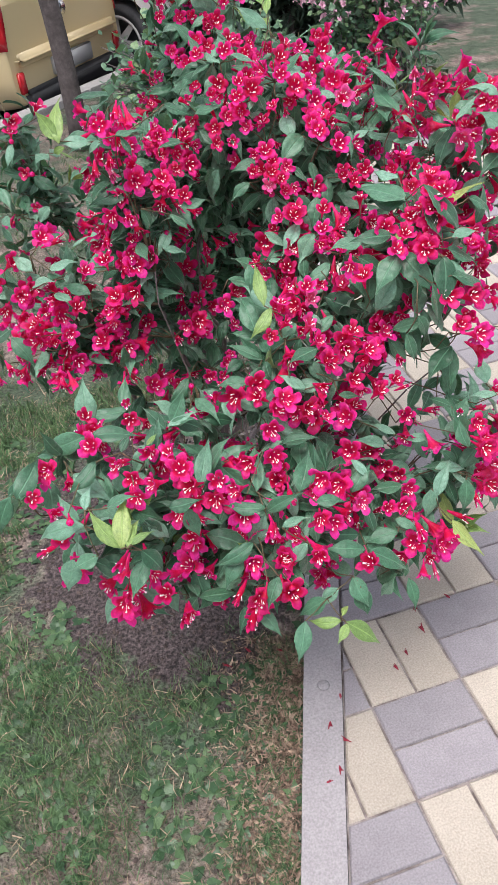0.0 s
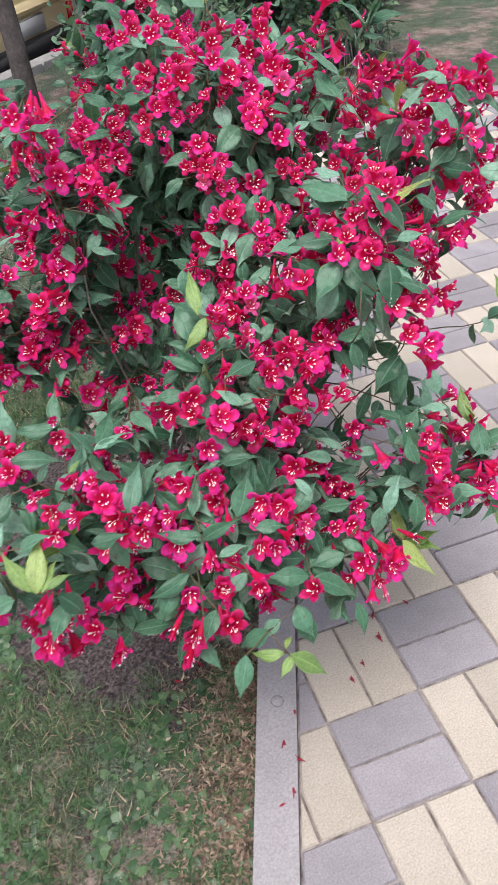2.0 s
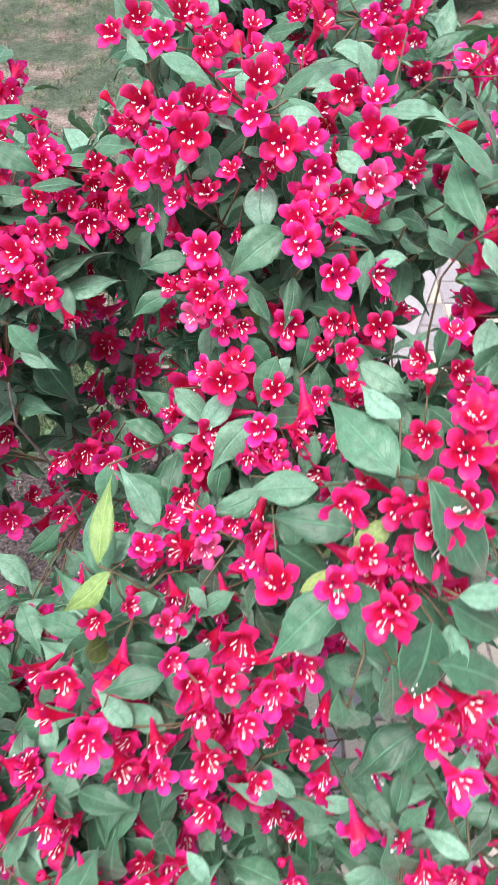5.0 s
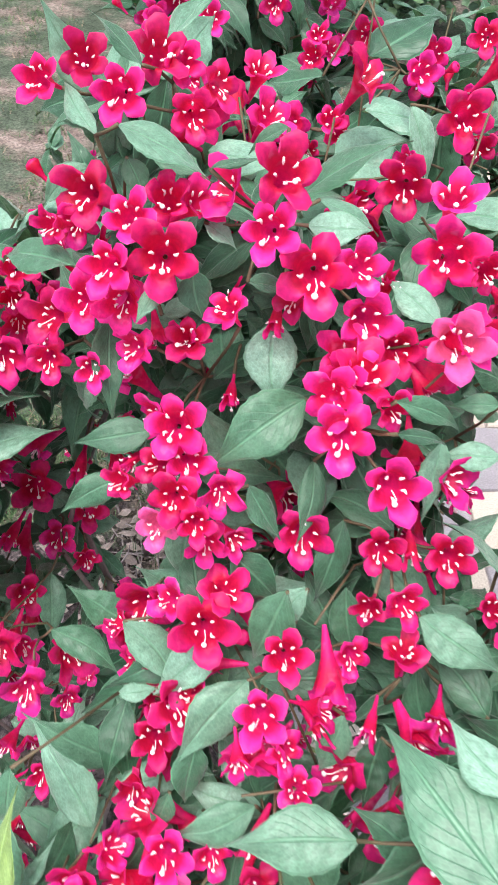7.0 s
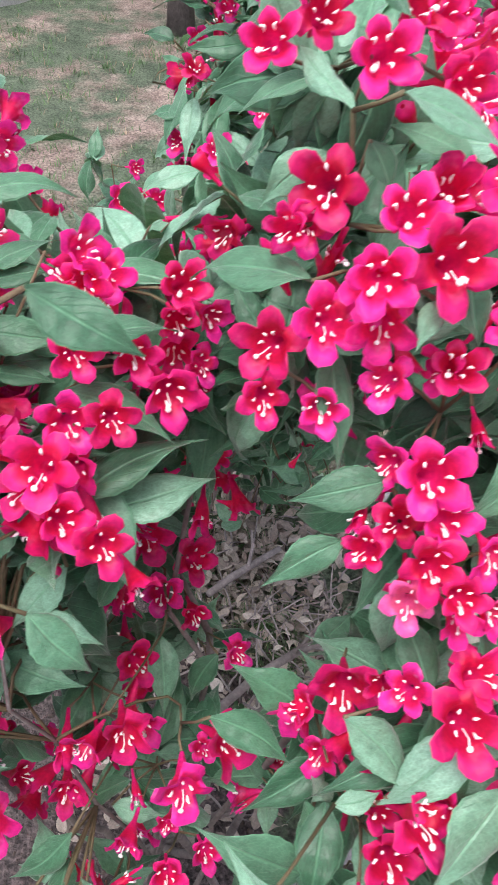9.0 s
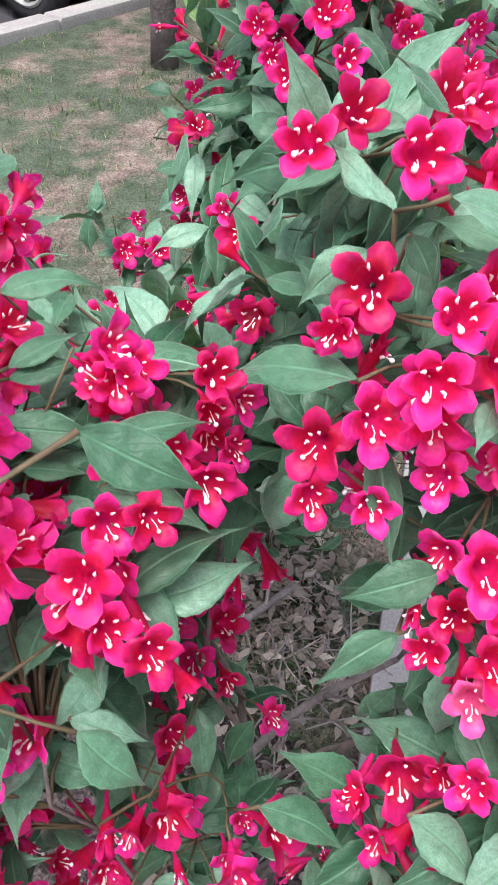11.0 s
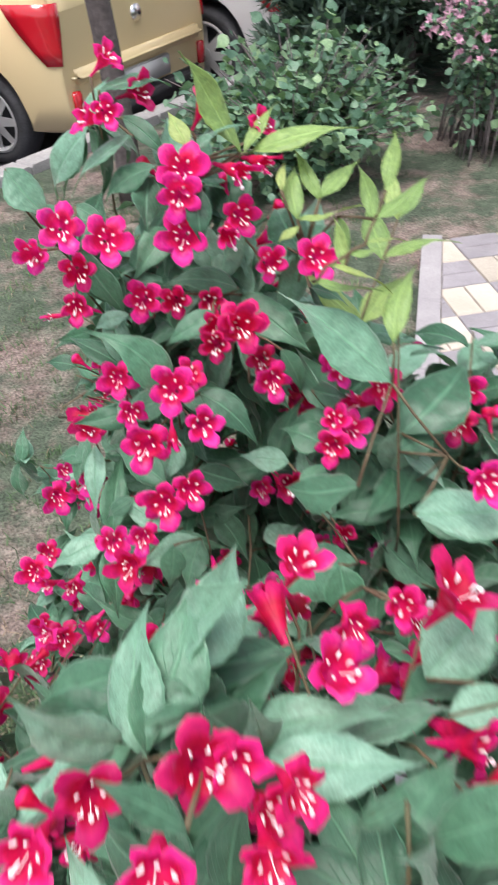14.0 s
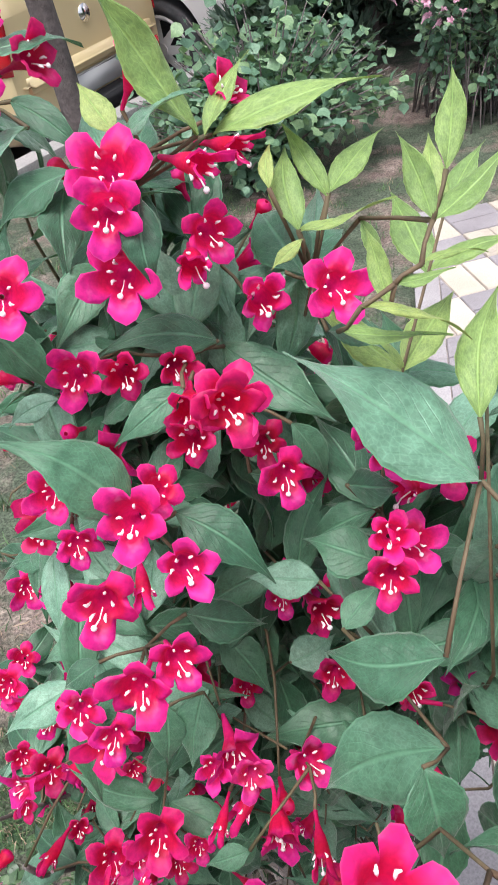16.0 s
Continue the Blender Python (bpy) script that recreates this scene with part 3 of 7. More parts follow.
FAR_FLOWERS = [flower_template(s, n, k, 0.0, True) for k, (s, n) in enumerate(((1.0, 0.03), (1.12, 0.032), (0.92, 0.031), (1.05, 0.028), (0.85, 0.033), (1.18, 0.03)))]
FAR_FLOWERS += [flower_template(0.7, 0.032, 8, 0.5, True), flower_template(0.6, 0.03, 9, 0.8, True)]
FLOWERS += [flower_template(0.7, 0.032, 8, 0.5), flower_template(0.6, 0.03, 9, 0.8)]
STAMENS = [stamen_template(n, k) for k, n in enumerate((0.03, 0.032, 0.031, 0.028, 0.033, 0.03, 0.032, 0.03))]
BUDS = [bud_template(0.026), bud_template(0.02)]
ROOT = Vector((-0.14, 0.5, 0.0))
rnd = random.Random(11)
leaf_at, young_at, flower_at, spare_at, bud_at, tips = [], [], [], [], [], []


def any_way(r):
    return Vector((r.gauss(0, 1), r.gauss(0, 1), r.gauss(0, 1))).normalized()


LANES = [
    (Vector((-0.05, 0.5, 0.86)), Vector((0.065, 0.82, 0.3)), 1.0),
    (Vector((0.03, 0.04, 0.75)), Vector((0.53, 0.96, 0.0)), 0.52),
    (Vector((0.115, 0.02, 0.81)), Vector((0.76, 1.1, 0.03)), 0.48),
    (Vector((0.155, 0.01, 0.85)), Vector((0.9, 1.1, 0.1)), 0.42),
]


def in_opening(p, wide=0.095):
    """The crown has open lanes: one where bare stems and soil show, others over the paving."""
    for a, b, share in LANES:
        way = b - a
        t = max(0.0, min(1.0, (p - a).dot(way) / way.length_squared))
        if (p - a - way * t).length < wide * share * (0.8 + 0.5 * t):
            return True
    return False


def flower_turn(place, aim, r, scale):
    """Stands a flower at a place, facing aim, its longest lobe downwards."""
    z = aim.normalized()
    down = Vector((0, 0, -1)) + any_way(r) * 0.35
    x = down - z * down.dot(z)
    x = x.normalized() if x.length > 1e-3 else z.orthogonal().normalized()
    y = z.cross(x)
    return Matrix(((x.x, y.x, z.x, place.x), (x.y, y.y, z.y, place.y), (x.z, y.z, z.z, place.z), (0, 0, 0, 1))) @ Matrix.Scale(scale, 4)


def truss(place, way, flowers=6, pairs=3, size=1.0, young=0, buds=0, seed=None):
    """The end of a shoot: opposite leaves along it, flowers in the leaf axils, sometimes young leaves at the tip."""
    r = random.Random(seed) if seed is not None else rnd
    c, d = Vector(place), Vector(way).normalized()
    if in_opening(c):
        return
    turn = r.uniform(0, math.pi)
    a = d.orthogonal().normalized()
    b = d.cross(a)
    tips.append((c - d * 0.03 * pairs, d, c))
    up = Vector((0, 0, 1))
    for k in range(pairs):
        t = turn + k * math.pi / 2
        for s in (1, -1):
            out = (math.cos(t) * a + math.sin(t) * b) * s
            aim = (out * 1.0 + d * r.uniform(0.0, 0.5) + Vector((0, 0, r.uniform(-0.45, 0.2))) + any_way(r) * 0.22).normalized()
            at = c - d * (0.012 + 0.03 * k) + out * 0.004
            leaf_at.append((r.randrange(len(LEAVES)), frame_to(at, aim, d * 0.7 + up * 0.7 + any_way(r) * 0.25, size * r.uniform(0.052, 0.088))))
    for k in range(flowers):
        t = r.uniform(0, 2 * math.pi)
        out = math.cos(t) * a + math.sin(t) * b
        nod = -0.8 if r.random() < 0.45 else -0.1
        aim = (d * r.uniform(0.2, 1.0) + out * r.uniform(0.3, 0.95) + Vector((0, -0.15, nod)) + any_way(r) * 0.25).normalized()
        at = c - d * r.uniform(0.0, 0.028 * pairs) + out * 0.006
        kind = r.randrange(6) if r.random() < 0.86 else 6 + r.randrange(2)
        spare_at.append((kind, flower_turn(at, aim, r, size * r.uniform(0.82, 1.1))))
    for k in range(buds):
        aim = (d + any_way(r) * 0.7).normalized()
        bud_at.append((r.randrange(2), frame_to(c, aim, up) @ pose(0, 0, 0, -90)))
    for k in range(young):
        t = turn + k * math.pi * 0.62
        out = math.cos(t) * a + math.sin(t) * b
        aim = (d * 1.2 + out * r.uniform(0.35, 0.8) + up * 0.3).normalized()
        young_at.append((r.randrange(len(YOUNG)), frame_to(c + d * 0.012 * k, aim, -out + up * 0.2, size * r.uniform(0.05, 0.085))))


def mass(centre, radii, count, seed, flowers=(4, 7), low=-0.55, gap=None, size=1.0, young=0.06):
    """Shoot ends spread over the outside of one rounded part of the crown."""
    r, c, made = random.Random(seed), Vector(centre), []
    for _ in range(count * 30):
        if len(made) >= count:
            break
        n = any_way(r)
        if n.z < low:
            continue
        k = r.uniform(0.78, 1.06)
        p = c + Vector((n.x * radii[0], n.y * radii[1], n.z * radii[2])) * k
        if p.z < 0.2 or any((p - q).length < 0.05 for q in made):
            continue
        if gap and any((p - Vector(g[:3])).length < g[3] for g in gap):
            continue
        made.append(p)
        way = Vector((n.x / radii[0], n.y / radii[1], n.z / radii[2])).normalized() + Vector((0, 0, 0.15)) + any_way(r) * 0.35
        truss(p, way, r.randint(*flowers), r.choice((1, 2, 2, 3)), size * r.uniform(0.9, 1.08), 2 if r.random() < young else 0, 1 if r.random() < 0.3 else 0, r.randrange(10 ** 6))
    return made



FRONT_SHOOTS = [
    (-0.095, 0.077, 0.699), (-0.453, 0.028, 0.699), (0.012, 0.118, 0.675), (-0.224, -0.032, 0.667), (-0.283, 0.045, 0.666), (-0.284, 0.072, 0.664),
    (-0.155, 0.013, 0.650), (-0.137, 0.062, 0.641), (0.167, -0.018, 0.633), (0.191, 0.003, 0.629), (-0.280, 0.039, 0.628), (-0.186, -0.052, 0.622),
    (-0.182, 0.115, 0.619), (-0.295, -0.009, 0.617), (-0.112, -0.046, 0.615), (-0.068, 0.035, 0.610), (-0.218, 0.104, 0.608), (-0.140, -0.101, 0.607),
    (-0.038, -0.026, 0.606), (-0.221, -0.082, 0.587), (0.182, -0.059, 0.584), (0.281, 0.086, 0.582), (-0.316, -0.036, 0.581), (0.027, 0.111, 0.579),
    (-0.062, -0.111, 0.576), (-0.219, -0.125, 0.575), (-0.410, -0.058, 0.574), (0.344, 0.180, 0.566), (-0.179, -0.109, 0.565), (0.053, 0.070, 0.563),
    (0.043, -0.005, 0.547), (0.069, 0.034, 0.544),
]
FRONT_SHOOTS_2 = [
    (0.282, 0.000, 0.527), (-0.240, -0.102, 0.526), (0.048, -0.055, 0.526), (0.313, 0.099, 0.512), (0.099, -0.030, 0.454), (0.121, -0.011, 0.449),
    (0.229, 0.309, 0.445),
]
RIGHT_SHOOTS = [
    (0.266, 0.586, 1.118), (0.315, 0.554, 1.084), (0.112, 0.536, 1.073), (0.336, 0.419, 1.072), (0.265, 0.606, 1.069), (0.260, 0.393, 1.066),
    (0.253, 0.430, 1.064), (0.130, 0.424, 1.055), (0.132, 0.443, 1.045), (0.330, 0.340, 1.004), (0.276, 0.283, 0.970), (0.324, 0.310, 0.966),
    (0.183, 0.223, 0.964), (0.238, 0.620, 0.944), (0.149, 0.161, 0.944), (0.125, 0.126, 0.921), (0.053, 0.333, 0.910), (0.091, 0.153, 0.905),
    (0.006, 0.355, 0.903), (0.046, 0.156, 0.903), (0.210, 0.141, 0.899), (0.044, 0.306, 0.894), (0.284, 0.185, 0.882), (-0.018, 0.320, 0.871),
    (-0.024, 0.298, 0.860), (0.135, 0.112, 0.850), (-0.042, 0.353, 0.826), (-0.022, 0.241, 0.822), (0.078, 0.120, 0.802), (-0.063, 0.252, 0.797),
    (-0.076, 0.191, 0.792), (-0.043, 0.170, 0.787),
]
RIGHT_SHOOTS_2 = [
    (-0.112, 0.173, 0.750), (0.239, 0.190, 0.746), (-0.101, 0.095, 0.745), (0.055, 0.144, 0.734), (-0.059, 0.069, 0.713),
]
LEFT_SHOOTS = [
    (-0.173, 0.548, 0.999), (-0.179, 0.481, 0.983), (-0.229, 0.434, 0.978), (-0.151, 0.500, 0.969),
    (-0.183, 0.455, 0.967), (-0.173, 0.442, 0.954), (-0.248, 0.459, 0.908), (-0.396, 0.550, 0.872), (-0.308, 0.509, 0.856), (-0.249, 0.440, 0.840),
    (-0.461, 0.450, 0.820), (-0.198, 0.522, 0.819), (-0.427, 0.430, 0.773), (-0.409, 0.076, 0.757), (-0.360, -0.048, 0.752), (-0.323, 0.035, 0.751),
    (-0.457, -0.067, 0.747), (-0.332, 0.434, 0.726), (-0.505, 0.420, 0.702), (-0.185, 0.436, 0.698), (-0.408, 0.420, 0.693), (-0.192, 0.448, 0.667),
    (-0.256, 0.598, 0.662), (-0.209, 0.549, 0.604), (-0.157, 0.434, 0.521),
]
BACK_LOW_SHOOTS = [
    (0.061, 0.849, 0.971), (-0.098, 0.990, 0.948), (-0.083, 0.858, 0.929), (-0.073, 0.840, 0.915), (-0.004, 0.818, 0.906), (0.035, 0.805, 0.899),
    (0.010, 0.788, 0.864), (-0.116, 1.018, 0.860), (-0.061, 0.814, 0.847), (-0.155, 0.976, 0.751), (-0.144, 0.951, 0.712), (-0.189, 0.952, 0.709),
    (-0.125, 0.880, 0.694), (-0.170, 0.911, 0.672),
]


def spray(place, centre, size=1.0, extra=2, pairs=2, young=0, buds=0):
    """A shoot end whose first flower opens at a place, with more flowers and leaves round it."""
    r = rnd
    p = Vector(place)
    way = ((p - Vector(centre)).normalized() + Vector((-0.05, -0.35, 0.1)) + any_way(r) * 0.45 + Vector((0, 0, -0.5 if r.random() < 0.3 else 0.0))).normalized()
    if in_opening(p):
        return
    flower_at.append((r.randrange(6), flower_turn(p - way * 0.027 * size, way, r, size * r.uniform(0.88, 1.06))))
    truss(p - way * 0.03, way, extra, pairs, size, young, buds, r.randrange(10 ** 6))


def branch(shoots, centre, size=1.0, extra=(1, 3), pairs=(1, 2), young=0.04):
    for k, p in enumerate(shoots):
        spray(p, centre, size, rnd.randint(*extra), rnd.choice(pairs), 2 if rnd.random() < young else 0, 1 if rnd.random() < 0.25 else 0)


branch(FRONT_SHOOTS + FRONT_SHOOTS_2, (-0.08, 0.22, 0.3), 0.97, (2, 4), (2, 3, 3))
branch(RIGHT_SHOOTS + RIGHT_SHOOTS_2, (0.08, 0.5, 0.6), 0.97, (2, 4), (2, 3, 3))
branch(LEFT_SHOOTS, (-0.12, 0.62, 0.6), 0.95, (1, 3), (1, 2, 2))
branch(BACK_LOW_SHOOTS, (0.0, 1.08, 0.7), 0.9, (0, 2), (2, 3))
LOW_SHOOTS = [
    (-0.2, 1.27, 0.62), (-0.15, 1.27, 0.62), (-0.23, 1.11, 0.64), (-0.2, 1.06, 0.67), (-0.2, 1.04, 0.58), (-0.18, 1.05, 0.4),
    (-0.23, 1.04, 0.28), (-0.06, 1.03, 0.49), (-0.1, 1.02, 0.47), (-0.01, 1.02, 0.58), (0.025, 1.02, 0.56), (-0.14, 1.02, 0.66),
    (-0.1, 1.02, 0.75), (-0.24, 1.04, 0.52), (-0.21, 1.03, 0.47), (-0.37, 1.05, 0.21), (-0.12, 1.01, 0.23), (-0.16, 1.03, 0.35),
    (-0.28, 1.05, 0.36), (-0.05, 1.04, 0.36), (0.03, 1.04, 0.42), (-0.3, 1.0, 0.16), (-0.17, 1.0, 0.55), (0.08, 1.0, 0.5),
]
branch([p for p in LOW_SHOOTS if p[0] > -0.26], (-0.08, 1.25, 0.4), 0.86, (1, 3), (3, 4))
# the hidden and outer parts of the crown
mass((-0.1, 0.16, 0.44), (0.27, 0.17, 0.14), 30, 1, (5, 8), size=0.92)
mass((0.16, 0.32, 0.8), (0.19, 0.19, 0.15), 28, 2, (4, 7), low=-0.3, size=0.92)
mass((0.08, 0.66, 0.86), (0.14, 0.1, 0.2), 16, 3, (3, 5), low=-0.3, size=0.9, young=0.0)
mass((0.03, 0.62, 0.98), (0.15, 0.08, 0.13), 26, 23, (1, 3), low=-0.6, size=0.9, young=0.0)
mass((0.06, 0.5, 0.86), (0.13, 0.07, 0.1), 20, 24, (2, 4), low=-0.6, size=0.9, young=0.0)
mass((0.03, 1.0, 1.05), (0.09, 0.07, 0.12), 22, 25, (0, 2), low=-0.6, size=0.85, young=0.0)
mass((0.06, 0.92, 0.72), (0.14, 0.06, 0.15), 24, 27, (0, 1), low=-0.8, size=0.9, young=0.0)
mass((0.22, 0.86, 0.93), (0.15, 0.1, 0.13), 34, 28, (0, 2), low=-0.5, size=0.95, young=0.0)
mass((-0.15, 0.62, 0.9), (0.07, 0.06, 0.1), 12, 26, (2, 4), size=0.88, young=0.0)
mass((0.02, 1.06, 0.78), (0.16, 0.14, 0.34), 60, 4, (0, 2), low=-0.8, size=0.92)
mass((0.09, 0.98, 0.66), (0.15, 0.08, 0.24), 36, 17, (0, 0), low=-0.8, size=0.9, young=0.0)
mass((0.02, 0.95, 0.5), (0.17, 0.06, 0.25), 34, 18, (0, 1), low=-0.8, size=0.88, young=0.0)
mass((-0.23, 0.56, 0.9), (0.08, 0.08, 0.12), 12, 19, (5, 8), size=0.9, young=0.0)
mass((-0.36, 0.46, 0.72), (0.12, 0.1, 0.12), 16, 5, (4, 7), size=0.92)
mass((0.25, 0.76, 0.88), (0.15, 0.18, 0.15), 26, 6, (1, 3), size=0.95)
mass((-0.28, 0.1, 0.5), (0.13, 0.12, 0.16), 16, 8, (5, 7), size=0.9)
mass((-0.41, 0.86, 0.84), (0.09, 0.08, 0.22), 20, 9, (0, 2), size=0.75)
mass((-0.085, 1.12, 0.92), (0.04, 0.05, 0.12), 9, 16, (2, 4), size=0.62)
mass((0.04, 0.42, 0.48), (0.12, 0.15, 0.15), 9, 10, (3, 5), size=0.9)
mass((0.36, 0.42, 0.92), (0.14, 0.18, 0.16), 24, 12, (5, 8), size=0.92)
mass((0.27, 0.08, 0.5), (0.1, 0.08, 0.08), 12, 13, (4, 6), size=0.9)
mass((-0.2, 0.3, 0.52), (0.12, 0.1, 0.16), 14, 14, (5, 7), size=0.85)
mass((-0.2, 0.72, 0.8), (0.12, 0.14, 0.24), 18, 15, (5, 8), size=0.88, young=0.0)


def long_leaf(base, tip, young=False, wide=1.0):
    """A single large leaf from its base to its tip, its upper side to the light."""
    b, t = Vector(base), Vector(tip)
    way = t - b
    m = frame_to(b, way, Vector((0, -0.45, 1)) + any_way(rnd) * 0.2, way.length * 1.08) @ Matrix.Diagonal((wide * rnd.uniform(0.95, 1.15), 1, 1, 1))
    (young_at if young else leaf_at).append((rnd.randrange(len(YOUNG if young else LEAVES)), m))


def upright_shoot(foot, top, nodes, size, young_from):
    """A straight new shoot standing out of the crown with crossed pairs of leaves, the upper ones yellow-green."""
    a, b = Vector(foot), Vector(top)
    d = (b - a).normalized()
    tips.append((a, d, b))
    for k in range(nodes):
        p = a.lerp(b, (k + 0.4) / nodes)
        turn = 0.5 + k * math.pi / 2
        for s in (1, -1):
            out = Vector((math.cos(turn), math.sin(turn), 0)) * s
            fresh = k >= young_from
            long_leaf(p, p + (out + d * (0.9 if fresh else 0.35) + any_way(rnd) * 0.15).normalized() * size * (1.0 - 0.1 * k), fresh)
    for s in (1, -1):
        long_leaf(b, b + (d + Vector((0.35 * s, 0.1, 0))).normalized() * size * 0.7, True)


# single flowers that stand out on the sprays: place of the mouth, compass and rise of its aim, size
CREST_FLOWERS = [
    (-0.085, 0.534, 1.124, -20, 31, 0.75), (-0.044, 0.519, 1.126, -3, 22, 0.84), (-0.026, 0.546, 1.135, 19, 51, 0.77),
    (-0.015, 0.547, 1.131, 17, 23, 0.62), (-0.008, 0.519, 1.117, 7, 18, 0.69), (-0.063, 0.497, 1.085, -22, 33, 0.86),
    (-0.077, 0.486, 1.072, -28, 25, 0.65), (-0.067, 0.497, 1.067, -1, 19, 0.64), (-0.037, 0.469, 1.089, -6, 46, 0.78),
    (-0.019, 0.483, 1.090, 7, 59, 0.77), (-0.020, 0.455, 1.077, 1, 34, 0.91), (-0.047, 0.454, 1.071, -14, 26, 0.81),
    (-0.041, 0.457, 1.047, -7, 11, 0.62), (0.036, 0.473, 1.113, 14, 49, 0.83), (0.030, 0.460, 1.091, -12, 31, 0.87),
]
FALL_FLOWERS = [
    (-0.008, 0.450, 1.031, -11, 49, 0.74), (0.012, 0.453, 1.050, -47, 58, 0.62), (-0.037, 0.449, 1.025, -44, 31, 0.62),
    (0.039, 0.468, 1.030, -10, -15, 0.62), (-0.060, 0.468, 1.040, 6, 34, 0.74), (-0.082, 0.473, 1.024, -30, 26, 0.70),
    (-0.013, 0.427, 0.990, -3, 47, 0.95), (-0.006, 0.418, 0.972, 9, 39, 0.82), (-0.041, 0.408, 0.965, -38, 42, 0.69),
    (-0.013, 0.401, 0.961, -5, 44, 0.73), (-0.023, 0.424, 0.962, -27, 47, 0.68), (0.013, 0.401, 0.966, 8, 9, 0.62),
    (-0.001, 0.390, 0.952, 0, 39, 0.66), (-0.022, 0.392, 0.946, -20, 41, 0.66), (-0.026, 0.446, 0.978, -50, 19, 0.62),
    (0.017, 0.456, 0.985, -7, 2, 0.62),
]
EAST_FLOWERS = [
    (0.053, 0.451, 1.074, -7, 29, 1.09), (0.077, 0.463, 1.071, 10, 40, 0.76), (0.084, 0.455, 1.044, 2, 20, 0.96),
    (0.106, 0.459, 1.022, 6, 24, 0.79), (0.127, 0.436, 1.047, -12, 30, 1.01), (0.132, 0.494, 1.059, -12, 32, 1.00),
    (0.152, 0.489, 1.055, -1, 29, 0.78), (0.113, 0.547, 1.071, -18, 21, 0.97), (0.158, 0.606, 1.086, -5, 24, 0.89),
    (0.155, 0.720, 1.068, 5, 22, 0.82), (0.067, 0.421, 1.021, -18, 41, 0.78), (0.097, 0.417, 1.019, 6, 33, 0.78),
    (0.071, 0.400, 1.015, -11, 40, 0.96), (0.099, 0.388, 0.990, 0, 33, 0.99),
]
SKIRT_FLOWERS = [
    (0.063, 0.405, 0.922, -6, 31, 1.09), (0.100, 0.376, 0.951, -7, 37, 0.78), (0.116, 0.375, 0.951, -2, -11, 0.65),
    (0.139, 0.376, 0.946, -15, 42, 0.88), (0.087, 0.338, 0.957, -27, 37, 0.65), (0.110, 0.349, 0.941, 6, 36, 0.62),
    (0.006, 0.356, 0.902, 2, 52, 1.00), (0.017, 0.377, 0.906, 36, 65, 0.79), (-0.014, 0.377, 0.894, -40, 50, 0.62),
    (0.049, 0.334, 0.912, -9, 56, 0.91), (0.090, 0.342, 0.894, 3, 39, 0.73), (0.121, 0.347, 0.887, 29, 42, 0.74),
    (0.037, 0.310, 0.890, -15, 53, 1.00), (0.071, 0.317, 0.884, 60, 32, 0.75), (0.026, 0.291, 0.872, 5, -5, 0.65),
    (0.052, 0.295, 0.877, 18, 39, 0.62),
]
HEM_FLOWERS = [
    (-0.022, 0.321, 0.830, -11, 49, 0.97), (-0.033, 0.300, 0.811, -6, 34, 0.87), (-0.021, 0.346, 0.827, 8, 65, 0.66),
    (0.058, 0.281, 0.865, -1, 71, 0.62), (0.138, 0.313, 0.873, -17, 0, 0.86), (0.100, 0.311, 0.869, -21, 0, 0.77),
    (-0.063, 0.238, 0.816, 35, 75, 0.98), (-0.012, 0.259, 0.822, -5, 57, 0.99), (-0.010, 0.242, 0.807, 24, 45, 0.81),
    (-0.041, 0.263, 0.824, 82, 40, 0.81), (0.014, 0.258, 0.822, 2, 39, 0.72), (0.037, 0.241, 0.828, 6, 40, 0.74),
    (0.148, 0.409, 0.956, -5, -2, 0.64), (0.176, 0.371, 0.900, 7, 59, 0.62),
]
WEST_FLOWERS = [
    (-0.166, 0.538, 1.008, 4, 24, 0.74), (-0.156, 0.554, 1.004, 27, 31, 0.62), (-0.118, 0.551, 1.000, 17, 39, 0.82),
    (-0.121, 0.538, 0.988, 12, 17, 0.78), (-0.143, 0.519, 0.980, 14, 14, 0.80), (-0.171, 0.514, 0.985, 22, 27, 0.62),
    (-0.125, 0.511, 0.961, 18, 6, 0.99), (-0.106, 0.543, 0.953, 28, 27, 0.62), (-0.175, 0.489, 0.962, 12, 33, 0.86),
    (-0.153, 0.488, 0.965, 19, 27, 0.62), (-0.175, 0.442, 0.945, 32, 35, 0.78), (-0.156, 0.432, 0.939, 17, 35, 0.74),
    (-0.084, 0.460, 1.004, 2, 22, 0.66), (-0.060, 0.455, 1.003, -7, 22, 0.62),
]
LOW_WEST_FLOWERS = [
    (-0.202, 0.449, 0.668, 2, 4, 1.10), (-0.177, 0.447, 0.669, 13, 5, 1.04), (-0.149, 0.465, 0.664, 24, 19, 1.08),
    (-0.153, 0.514, 0.669, 28, 41, 1.01), (-0.132, 0.574, 0.674, 3, 40, 1.12), (-0.105, 0.599, 0.687, 27, 51, 1.12),
    (-0.106, 0.565, 0.655, 12, 30, 1.09), (-0.066, 0.546, 0.616, 31, 29, 0.98), (-0.145, 0.580, 0.746, 10, 30, 1.12),
    (-0.154, 0.442, 0.586, 12, 6, 0.77), (-0.114, 0.445, 0.595, 12, 23, 0.90), (-0.130, 0.420, 0.583, -14, 42, 0.76),
    (-0.159, 0.403, 0.603, -15, 24, 1.08), (-0.130, 0.385, 0.576, 3, 45, 0.98), (-0.100, 0.473, 0.595, -1, 57, 0.66),
    (-0.099, 0.407, 0.547, 16, 43, 0.91),
]
